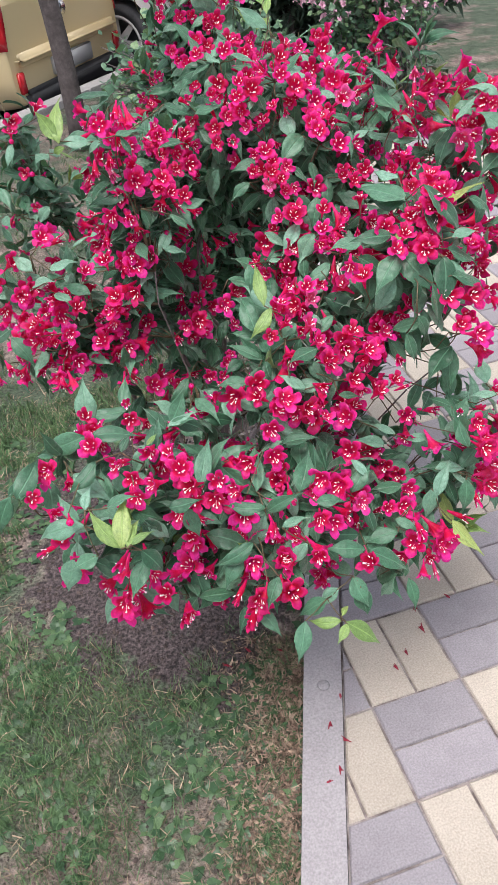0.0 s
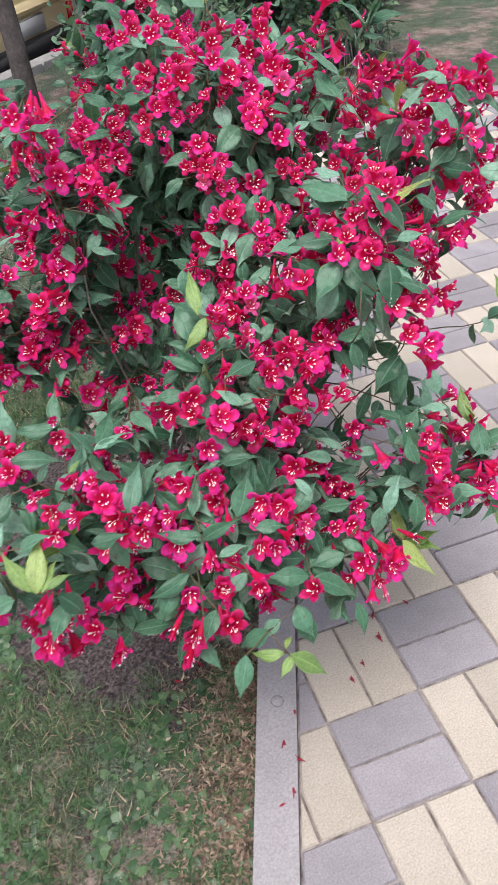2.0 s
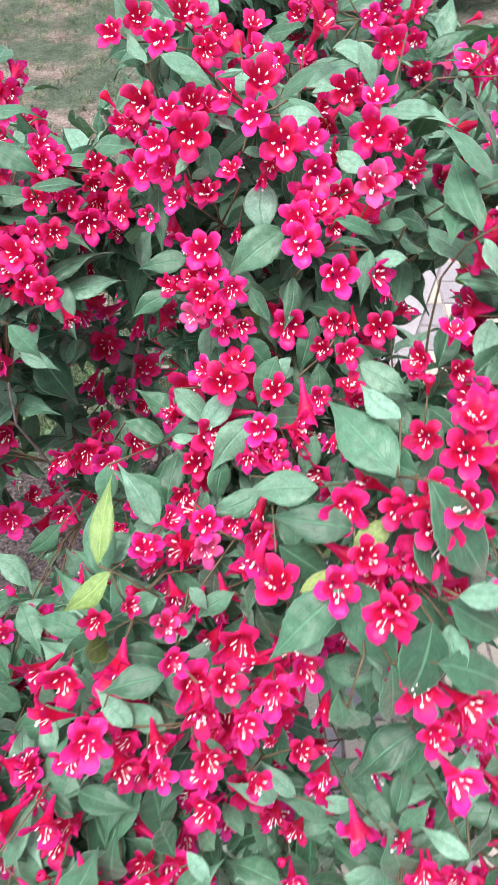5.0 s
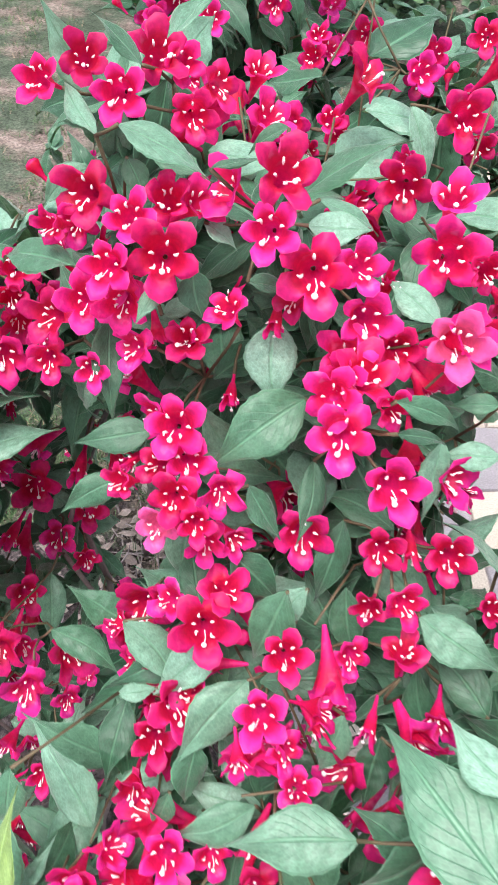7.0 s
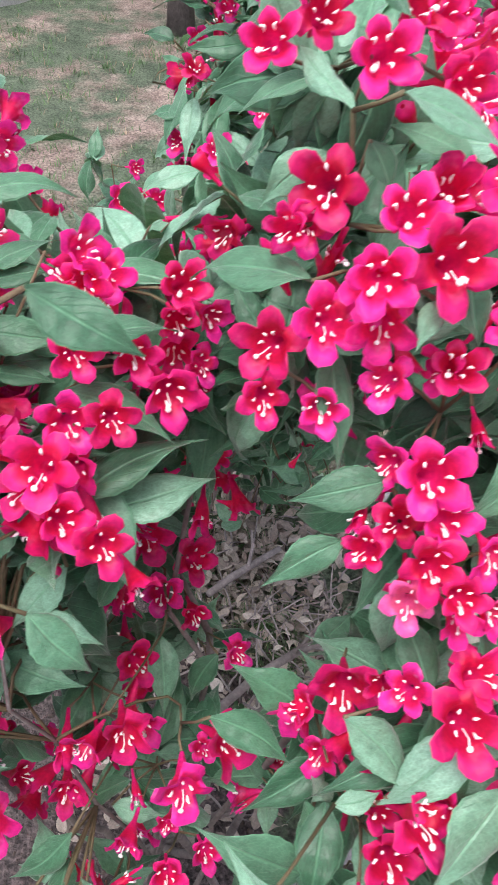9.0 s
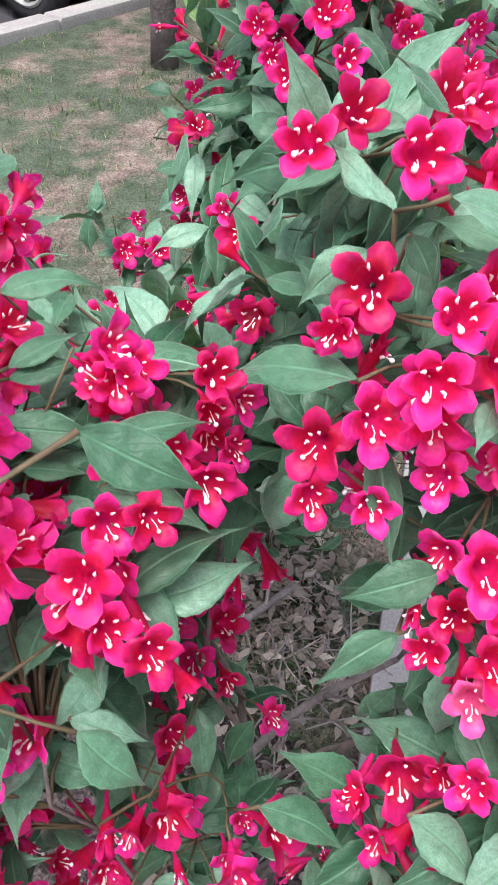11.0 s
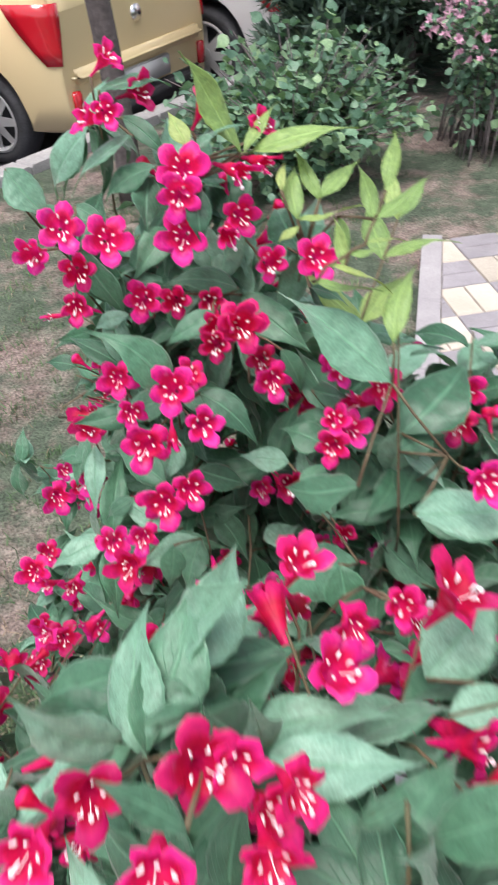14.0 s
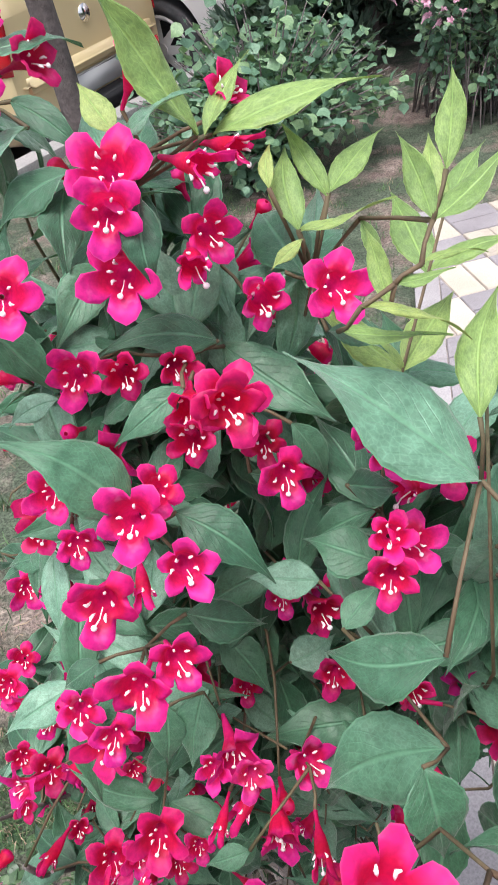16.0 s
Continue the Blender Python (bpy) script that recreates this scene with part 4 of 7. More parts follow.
SIDE_FLOWERS = [
    (-0.005, 0.539, 1.109, 40, 18, 0.84), (-0.018, 0.393, 0.868, -26, 43, 0.74), (-0.051, 0.408, 0.810, -81, 41, 0.65),
    (-0.040, 0.388, 0.792, -38, 32, 0.74),
]
REAR_WEST_FLOWERS = [
    (-0.071, 0.887, 1.184, 9, 26, 0.91), (-0.092, 0.888, 1.168, -14, 20, 0.84), (-0.044, 0.892, 1.170, 10, 27, 0.82),
    (-0.067, 0.887, 1.153, 6, 20, 0.91), (-0.073, 0.884, 1.129, -2, 0, 0.68), (-0.034, 0.953, 1.231, 7, 11, 0.67),
    (-0.008, 0.980, 1.235, 57, 17, 0.78), (-0.027, 0.994, 1.256, 73, 42, 0.66), (-0.047, 0.952, 1.229, -62, 21, 0.62),
    (-0.168, 1.173, 0.751, 44, 16, 0.78), (-0.187, 1.176, 0.705, 18, 16, 1.12), (-0.141, 1.174, 0.704, 7, 29, 1.05),
    (-0.159, 1.195, 0.698, 12, 45, 0.74),
]
REAR_CREST_FLOWERS = [
    (0.011, 0.912, 1.203, -4, 34, 0.89), (0.006, 0.896, 1.191, -5, 14, 0.83), (0.005, 0.896, 1.164, -11, 21, 0.87),
    (0.047, 0.916, 1.195, 27, 4, 1.01), (0.066, 0.930, 1.194, 35, 2, 0.88), (0.036, 0.906, 1.157, -5, 8, 1.03),
    (0.048, 0.922, 1.162, 11, 14, 0.83), (0.063, 0.900, 1.135, 5, 25, 0.91), (0.092, 0.878, 1.145, 0, 25, 0.78),
    (-0.028, 0.902, 1.118, -6, 23, 0.78), (-0.006, 0.895, 1.118, -4, 23, 0.85), (0.018, 0.896, 1.113, 13, 11, 0.63),
    (0.037, 0.867, 1.109, -4, 37, 0.87), (0.016, 0.857, 1.101, -14, 29, 0.81), (0.033, 0.965, 1.225, 46, 55, 0.78),
    (0.071, 0.953, 1.212, 52, 46, 0.62),
]
REAR_FALL_FLOWERS = [
    (-0.003, 0.845, 1.089, 15, 51, 0.67), (-0.017, 0.832, 1.087, -9, 39, 0.88), (-0.001, 0.822, 1.061, 7, 29, 0.88),
    (-0.041, 0.821, 1.051, -12, 21, 0.99), (-0.022, 0.831, 1.045, -3, -16, 0.65), (-0.015, 0.808, 1.018, 15, 27, 0.85),
    (-0.035, 0.801, 1.015, -15, 26, 0.90), (-0.053, 0.796, 0.990, -6, 22, 0.64), (-0.018, 0.817, 0.900, -20, 37, 0.62),
    (0.002, 0.810, 0.893, 1, 37, 0.64), (0.010, 0.782, 0.889, -5, 1, 0.82), (-0.022, 0.797, 0.874, -26, -1, 0.70),
    (0.027, 0.755, 0.904, -7, 6, 0.83), (0.051, 0.876, 1.071, 5, 22, 0.71),
]
REAR_EAST_FLOWERS = [
    (0.088, 0.811, 1.058, -16, 48, 0.62), (0.084, 0.800, 1.044, -21, 27, 0.62), (0.100, 0.814, 1.047, 17, 45, 0.62),
    (0.048, 0.904, 0.917, -11, 28, 0.68), (0.069, 0.869, 0.872, -15, 33, 0.79), (0.095, 0.873, 0.863, -3, 32, 0.72),
    (0.089, 0.788, 0.971, 0, 27, 0.72), (0.100, 0.846, 1.073, -9, 25, 0.62), (0.012, 0.898, 0.842, -7, 39, 0.62),
    (-0.049, 0.866, 1.048, 10, 11, 0.62), (-0.056, 0.891, 1.063, -10, 25, 0.62), (-0.091, 1.147, 0.921, -7, 37, 0.63),
    (-0.098, 1.125, 0.891, 5, 28, 0.72), (-0.066, 1.116, 0.964, 5, 35, 0.62),
]
REAR_LOW_FLOWERS = [
    (-0.225, 1.100, 0.653, 0, 42, 1.12), (-0.205, 1.120, 0.663, 18, 49, 1.02), (-0.179, 1.071, 0.616, 24, 34, 0.78),
    (-0.111, 1.022, 0.713, 15, 41, 1.12), (-0.089, 1.020, 0.711, 24, 32, 0.77), (-0.216, 1.028, 0.633, 17, 44, 0.82),
    (-0.189, 1.004, 0.635, 15, 46, 1.06), (-0.147, 0.992, 0.655, 17, 39, 1.03), (-0.115, 1.003, 0.671, 23, 42, 0.81),
    (-0.105, 0.968, 0.658, 19, 33, 0.62), (-0.221, 0.989, 0.613, -1, 37, 0.84), (-0.161, 0.936, 0.646, 23, 48, 0.83),
    (-0.191, 0.926, 0.631, -36, 7, 1.12), (-0.134, 0.900, 0.649, 12, 53, 1.12), (-0.112, 0.897, 0.648, 21, 38, 0.85),
    (-0.058, 0.922, 0.682, 17, 42, 0.88),
]
REAR_FOOT_FLOWERS = [
    (-0.086, 0.910, 0.665, 4, 46, 0.80), (-0.061, 0.892, 0.644, 1, 48, 0.62), (-0.154, 0.894, 0.624, 25, 37, 0.86),
    (-0.080, 0.886, 0.635, 19, 39, 0.71),
]
REAR_TOP_FLOWERS = [
    (0.104, 0.872, 1.063, -8, 14, 0.66), (0.136, 0.853, 1.047, -16, 11, 0.79), (0.230, 0.816, 1.064, -20, 19, 0.78),
    (0.196, 0.846, 1.037, -16, 21, 0.88), (0.188, 0.831, 1.019, -20, 9, 0.75), (0.219, 0.782, 1.026, -14, 9, 1.01),
    (0.054, 0.854, 1.066, -5, 10, 0.84), (0.019, 0.863, 1.114, -7, 11, 0.88), (0.034, 0.858, 1.112, 4, 15, 0.93),
    (0.218, 0.729, 1.012, -15, 16, 1.08), (0.054, 0.640, 1.059, 1, 13, 0.87), (0.082, 0.651, 1.060, -2, 44, 0.69),
    (0.090, 0.645, 1.054, 18, 24, 0.62), (0.136, 0.629, 1.045, -47, 26, 0.69),
]
FRONT_WEST_FLOWERS = [
    (-0.402, 0.098, 0.739, -25, 55, 0.89), (-0.440, 0.056, 0.717, 3, 3, 0.87), (-0.465, -0.020, 0.695, -13, 49, 1.12),
    (-0.466, -0.020, 0.737, 31, 13, 0.84), (-0.400, -0.069, 0.664, -29, 3, 0.92), (-0.396, -0.056, 0.591, -10, 2, 1.12),
    (-0.411, -0.052, 0.550, -10, -1, 1.11), (-0.351, -0.058, 0.573, -46, 48, 0.99), (-0.325, 0.046, 0.744, -26, 15, 0.97),
    (-0.358, -0.004, 0.744, -22, 19, 0.87), (-0.289, -0.028, 0.730, -54, 30, 1.12), (-0.294, -0.011, 0.748, -9, 56, 0.93),
    (-0.285, -0.029, 0.704, -10, 35, 0.95), (-0.292, 0.004, 0.587, -7, 13, 1.12), (-0.306, 0.004, 0.549, -51, 60, 1.12),
    (-0.279, -0.003, 0.530, -38, 11, 1.12),
]
FRONT_FLOWERS = [
    (-0.217, 0.032, 0.644, -58, 20, 1.12), (-0.215, -0.006, 0.629, -13, 29, 1.12), (-0.225, 0.045, 0.618, -20, 35, 1.12),
    (-0.186, 0.058, 0.665, -42, 12, 1.12), (-0.146, 0.050, 0.627, -27, 47, 1.12), (-0.141, 0.001, 0.629, -10, -11, 0.97),
    (-0.219, -0.051, 0.571, 4, 13, 1.12), (-0.186, -0.038, 0.610, -20, 5, 1.01), (-0.232, -0.094, 0.530, -18, -6, 1.12),
    (-0.243, -0.106, 0.517, -26, -5, 1.12), (-0.177, -0.098, 0.543, 4, 42, 1.08), (-0.132, -0.088, 0.591, -13, 30, 1.07),
    (-0.088, -0.032, 0.587, 0, 15, 1.12), (-0.054, -0.088, 0.547, -69, 49, 1.04), (-0.018, 0.023, 0.569, 6, 33, 1.12),
    (-0.092, 0.001, 0.648, -47, 18, 1.12),
]
FRONT_EAST_FLOWERS = [
    (-0.060, 0.015, 0.612, -49, 15, 1.07), (0.053, 0.092, 0.554, -13, 29, 1.12), (0.075, 0.083, 0.535, -28, 37, 1.12),
    (0.042, -0.004, 0.547, 15, 35, 1.12), (0.042, -0.062, 0.550, -8, 3, 1.12), (0.038, -0.053, 0.517, -36, 40, 1.12),
    (0.093, -0.060, 0.517, -8, -10, 1.10), (-0.014, 0.079, 0.617, -39, 41, 1.12), (0.095, 0.103, 0.640, -23, 31, 1.07),
    (0.158, -0.030, 0.650, 13, 10, 1.12), (0.176, -0.033, 0.572, 11, 15, 1.12), (0.170, 0.012, 0.664, -8, 22, 0.91),
    (0.036, -0.090, 0.487, -27, -12, 0.82),
]
BROW_FLOWERS = [
    (-0.087, 0.116, 0.687, -44, 22, 1.12), (-0.099, 0.147, 0.707, -26, 14, 1.12), (-0.068, 0.095, 0.688, -48, 18, 1.12),
    (-0.014, 0.095, 0.673, -55, 41, 1.12), (-0.136, 0.155, 0.732, -2, 30, 1.12), (-0.133, 0.104, 0.679, 0, 16, 1.06),
    (-0.019, 0.214, 0.757, -10, 7, 1.12), (0.019, 0.174, 0.759, -8, 14, 1.12), (0.058, 0.146, 0.744, -48, 25, 1.12),
    (0.022, 0.118, 0.702, -12, -5, 1.12), (0.076, 0.177, 0.789, -47, -8, 1.12), (0.034, 0.134, 0.739, -43, -1, 1.12),
    (-0.037, 0.249, 0.798, -59, 21, 1.06), (-0.019, 0.143, 0.750, 23, 28, 1.02),
]
SHOULDER_FLOWERS = [
    (0.106, 0.266, 0.844, -32, 20, 1.12), (0.105, 0.174, 0.875, -21, -4, 1.12), (0.118, 0.116, 0.918, -23, 25, 1.12),
    (0.151, 0.157, 0.942, -51, 9, 1.08), (0.216, 0.331, 0.908, -51, 42, 1.12), (0.227, 0.280, 0.937, -3, 26, 1.12),
    (-0.006, 0.330, 0.857, 36, 50, 1.12), (0.222, 0.143, 0.889, -38, 2, 1.12), (0.183, 0.092, 0.806, -37, 17, 1.12),
    (0.176, 0.047, 0.801, 23, 20, 1.12), (0.183, 0.086, 0.842, 35, 21, 1.12), (0.254, 0.435, 1.064, -26, -5, 1.12),
]
FLANK_FLOWERS = [
    (-0.256, 0.435, 0.837, 7, 28, 1.12), (-0.275, 0.430, 0.835, -8, -13, 1.12), (-0.228, 0.447, 0.841, -45, 33, 1.12),
    (-0.305, 0.444, 0.854, -15, 60, 1.12), (-0.294, 0.454, 0.878, -10, -8, 1.06), (-0.252, 0.423, 0.926, 2, -4, 1.12),
    (-0.227, 0.461, 0.969, 3, 12, 1.12), (-0.259, 0.489, 0.975, 14, -15, 1.12), (-0.259, 0.490, 0.995, -5, -11, 1.07),
    (-0.271, 0.430, 1.071, -6, 20, 1.12), (-0.243, 0.430, 1.082, -16, -24, 0.99),
]
FAR_WEST_FLOWERS = [
    (-0.509, 0.457, 0.680, 16, -6, 1.12), (-0.459, 0.538, 0.842, 45, 39, 1.10), (-0.395, 0.469, 0.904, 41, 46, 0.99),
    (-0.397, 0.445, 0.768, 21, 14, 1.12), (-0.419, 0.480, 0.767, -9, 27, 1.12), (-0.455, 0.493, 0.797, 11, 16, 1.10),
    (-0.403, 0.427, 0.711, -8, -5, 1.12), (-0.416, 0.406, 0.686, 14, 17, 1.12), (-0.331, 0.445, 0.752, -23, 5, 1.12),
    (-0.342, 0.410, 0.725, -32, 54, 1.12), (-0.304, 0.442, 0.711, -14, 24, 1.12), (-0.360, 0.430, 0.646, -4, -15, 1.01),
    (-0.460, 0.491, 0.760, 1, -2, 1.12), (-0.389, 0.405, 0.696, 18, 1, 1.11),
]
INNER_FLOWERS = [
    (-0.168, 0.550, 0.707, -13, 5, 1.12), (-0.102, 0.572, 0.778, -5, -7, 1.12), (-0.230, 0.462, 0.580, -46, 2, 1.12),
    (-0.264, 0.421, 0.600, 21, 42, 1.12), (-0.212, 0.455, 0.563, 8, 20, 1.12), (-0.334, 0.222, 0.677, -2, 25, 0.91),
    (-0.269, 0.402, 0.802, -32, -4, 1.07), (-0.253, 0.460, 0.713, -7, 13, 1.12), (-0.119, 0.382, 0.754, 0, 20, 1.12),
    (-0.032, 0.403, 0.843, -14, 32, 1.12),
]
PORCH_FLOWERS = [
    (-0.072, 0.186, 0.809, 42, 49, 0.67), (-0.042, 0.168, 0.810, 25, 62, 0.87), (-0.035, 0.145, 0.790, 32, 39, 0.70),
    (0.009, 0.119, 0.812, 33, 66, 0.85), (-0.013, 0.098, 0.796, 2, 9, 0.93), (0.023, 0.093, 0.789, 25, 33, 0.87),
    (0.047, 0.124, 0.771, -2, 44, 0.98), (0.075, 0.142, 0.783, 27, 41, 0.98), (0.047, 0.173, 0.868, -56, 73, 0.91),
    (0.088, 0.140, 0.916, 9, 51, 0.94), (0.107, 0.158, 0.928, 4, 61, 0.76), (0.124, 0.125, 0.920, -14, 64, 0.80),
    (0.149, 0.162, 0.957, -15, 51, 0.74), (0.142, 0.153, 0.924, 7, 32, 0.66), (0.132, 0.192, 0.936, -26, 46, 0.83),
    (0.098, 0.204, 0.919, -17, 26, 0.82),
]
STEP_FLOWERS = [
    (0.207, 0.144, 0.897, 6, 70, 0.72), (0.185, 0.128, 0.846, -14, 7, 0.82), (0.153, 0.237, 0.961, -31, 38, 0.62),
    (0.184, 0.230, 0.953, -20, 49, 0.87), (0.032, 0.071, 0.728, 33, 54, 0.87), (0.165, 0.080, 0.802, -4, 55, 0.73),
    (0.071, 0.097, 0.721, 28, 59, 0.72), (-0.005, 0.079, 0.754, 20, 29, 0.90), (-0.107, 0.101, 0.733, 10, 45, 0.96),
    (-0.079, 0.084, 0.717, 23, 18, 0.96), (-0.049, 0.088, 0.692, 41, 49, 0.62), (0.191, 0.305, 0.962, -1, 39, 0.75),
]
# single leaves that stand out: base, tip, breadth
FRONT_WEST_LEAVES = [
    (-0.433, 0.052, 0.733, -0.390, 0.011, 0.711, 1.00), (-0.431, -0.053, 0.732, -0.498, -0.038, 0.728, 0.80), (-0.437, -0.035, 0.727, -0.453, -0.014, 0.759, 1.00),
    (-0.426, -0.045, 0.750, -0.412, -0.019, 0.764, 1.00), (-0.371, -0.109, 0.720, -0.344, -0.127, 0.682, 1.10), (-0.424, -0.070, 0.691, -0.462, -0.076, 0.686, 1.20),
    (-0.363, 0.035, 0.763, -0.344, 0.050, 0.779, 1.10), (-0.268, 0.018, 0.682, -0.237, 0.055, 0.739, 1.00), (-0.298, -0.027, 0.691, -0.287, -0.036, 0.643, 1.00),
    (-0.322, -0.046, 0.717, -0.284, -0.058, 0.734, 1.10), (-0.399, 0.033, 0.759, -0.443, 0.008, 0.744, 1.00), (-0.367, -0.090, 0.683, -0.396, -0.120, 0.652, 0.90),
    (-0.457, -0.057, 0.685, -0.477, -0.075, 0.647, 1.40), (-0.398, -0.062, 0.760, -0.366, -0.071, 0.784, 1.00),
]
FRONT_LEAVES = [
    (-0.184, 0.031, 0.631, -0.162, 0.075, 0.670, 0.80), (-0.129, -0.005, 0.642, -0.100, 0.030, 0.683, 1.00), (-0.141, -0.066, 0.600, -0.172, -0.076, 0.568, 1.10),
    (-0.231, -0.034, 0.576, -0.267, -0.064, 0.554, 1.10), (-0.213, -0.038, 0.601, -0.275, -0.045, 0.587, 0.90), (-0.193, -0.087, 0.572, -0.220, -0.114, 0.545, 1.00),
    (-0.172, -0.049, 0.627, -0.132, -0.054, 0.638, 1.00), (-0.084, -0.095, 0.536, -0.073, -0.138, 0.514, 1.20), (-0.114, -0.116, 0.545, -0.148, -0.110, 0.507, 0.90),
    (-0.078, -0.112, 0.525, -0.073, -0.128, 0.482, 1.20), (-0.131, -0.112, 0.525, -0.177, -0.104, 0.496, 1.00), (-0.170, -0.124, 0.506, -0.196, -0.166, 0.474, 1.00),
    (-0.184, -0.011, 0.635, -0.237, 0.007, 0.650, 0.90), (-0.113, -0.032, 0.639, -0.074, -0.043, 0.646, 1.00),
]
FRONT_EAST_LEAVES = [
    (0.016, -0.028, 0.553, 0.040, -0.059, 0.554, 1.00), (0.015, -0.040, 0.538, -0.039, -0.035, 0.529, 0.90), (-0.018, 0.002, 0.563, -0.013, -0.034, 0.539, 1.10),
    (0.141, -0.011, 0.644, 0.138, 0.012, 0.680, 1.30), (0.140, -0.017, 0.583, 0.128, -0.050, 0.542, 1.20), (0.096, 0.008, 0.559, 0.078, -0.017, 0.517, 1.20),
    (0.114, 0.033, 0.573, 0.174, 0.024, 0.574, 1.00), (0.071, 0.092, 0.615, 0.040, 0.113, 0.644, 1.10), (0.092, 0.091, 0.597, 0.138, 0.084, 0.605, 1.00),
    (0.054, 0.097, 0.593, 0.014, 0.097, 0.629, 1.00), (0.201, 0.021, 0.703, 0.164, 0.041, 0.710, 1.00), (0.146, 0.054, 0.675, 0.124, 0.087, 0.682, 1.00),
    (0.206, 0.060, 0.697, 0.215, 0.091, 0.734, 1.00),
]
BROW_LEAVES = [
    (-0.107, 0.216, 0.734, -0.153, 0.238, 0.774, 0.90), (-0.112, 0.180, 0.754, -0.111, 0.155, 0.735, 1.10), (-0.088, 0.170, 0.753, -0.032, 0.163, 0.758, 1.00),
    (-0.047, 0.131, 0.743, -0.022, 0.121, 0.721, 1.10), (-0.072, 0.115, 0.731, -0.100, 0.136, 0.757, 1.00), (-0.106, 0.240, 0.768, -0.110, 0.285, 0.828, 0.90),
    (-0.101, 0.257, 0.758, -0.082, 0.270, 0.786, 0.70), (-0.261, 0.274, 0.621, -0.226, 0.294, 0.638, 1.00), (-0.261, 0.243, 0.631, -0.279, 0.250, 0.620, 1.10),
    (-0.046, 0.205, 0.764, -0.063, 0.190, 0.735, 1.00), (-0.019, 0.111, 0.708, 0.011, 0.094, 0.710, 1.00), (-0.130, 0.255, 0.715, -0.163, 0.245, 0.707, 1.10),
    (0.014, 0.210, 0.787, -0.023, 0.192, 0.775, 1.00), (-0.168, 0.474, 0.595, -0.181, 0.496, 0.625, 1.00),
]
SHOULDER_LEAVES = [
    (0.082, 0.135, 0.872, 0.043, 0.131, 0.823, 1.00), (0.117, 0.137, 0.892, 0.139, 0.120, 0.868, 1.10), (0.106, 0.139, 0.876, 0.124, 0.105, 0.847, 1.10),
    (0.126, 0.108, 0.866, 0.135, 0.070, 0.808, 0.90), (0.168, 0.315, 0.875, 0.136, 0.353, 0.892, 1.00), (0.166, 0.272, 0.899, 0.251, 0.220, 0.870, 0.80),
    (0.157, 0.106, 0.872, 0.227, 0.094, 0.855, 0.90), (0.121, 0.348, 0.930, 0.162, 0.323, 0.920, 1.00), (0.107, 0.114, 0.869, 0.101, 0.106, 0.833, 1.00),
    (0.124, 0.242, 0.865, 0.087, 0.268, 0.872, 1.00), (0.167, 0.132, 0.918, 0.206, 0.125, 0.930, 1.00), (0.233, 0.204, 0.939, 0.272, 0.183, 0.921, 1.00),
    (0.098, 0.092, 0.827, 0.120, 0.077, 0.792, 1.10), (0.099, 0.124, 0.781, 0.111, 0.097, 0.742, 1.00),
]
FLANK_LEAVES = [
    (-0.253, 0.391, 1.063, -0.215, 0.389, 1.073, 1.00), (-0.289, 0.418, 1.052, -0.336, 0.418, 1.070, 1.00), (-0.274, 0.403, 1.054, -0.302, 0.413, 1.043, 1.00),
    (-0.247, 0.392, 1.060, -0.229, 0.379, 1.034, 1.00), (-0.232, 0.418, 0.937, -0.223, 0.408, 0.903, 1.20), (-0.189, 0.406, 0.924, -0.157, 0.387, 0.905, 1.10),
    (-0.169, 0.423, 1.086, -0.134, 0.414, 1.069, 1.00), (-0.243, 0.448, 0.870, -0.236, 0.414, 0.852, 1.10), (-0.342, 0.408, 0.816, -0.382, 0.443, 0.831, 1.00),
    (-0.425, 0.509, 0.831, -0.455, 0.538, 0.858, 1.00), (-0.386, 0.430, 0.740, -0.430, 0.439, 0.757, 1.00), (-0.492, 0.461, 0.739, -0.464, 0.413, 0.712, 1.30),
    (-0.311, 0.452, 0.635, -0.352, 0.432, 0.608, 1.20), (-0.396, 0.448, 0.852, -0.353, 0.454, 0.871, 1.00),
]
FRONT_FRESH_LEAVES = [
    (-0.389, -0.098, 0.719, -0.418, -0.067, 0.769, 0.90), (-0.393, -0.109, 0.731, -0.375, -0.062, 0.773, 1.00), (-0.386, -0.113, 0.733, -0.361, -0.078, 0.749, 0.90),
    (-0.381, -0.111, 0.735, -0.351, -0.108, 0.746, 1.00), (-0.113, -0.138, 0.494, -0.061, -0.162, 0.446, 1.00), (-0.118, -0.134, 0.494, -0.163, -0.114, 0.497, 1.00),
    (-0.111, -0.141, 0.492, -0.135, -0.163, 0.489, 1.20), (-0.119, -0.138, 0.510, -0.097, -0.120, 0.509, 1.00), (0.193, 0.265, 0.915, 0.288, 0.260, 0.927, 0.80),
    (0.107, -0.042, 0.529, 0.135, -0.090, 0.489, 0.90), (-0.338, 0.425, 1.060, -0.359, 0.447, 1.099, 1.00), (-0.335, 0.421, 1.057, -0.319, 0.460, 1.121, 1.00),
    (-0.327, 0.056, 0.747, -0.308, 0.068, 0.757, 1.00),
]
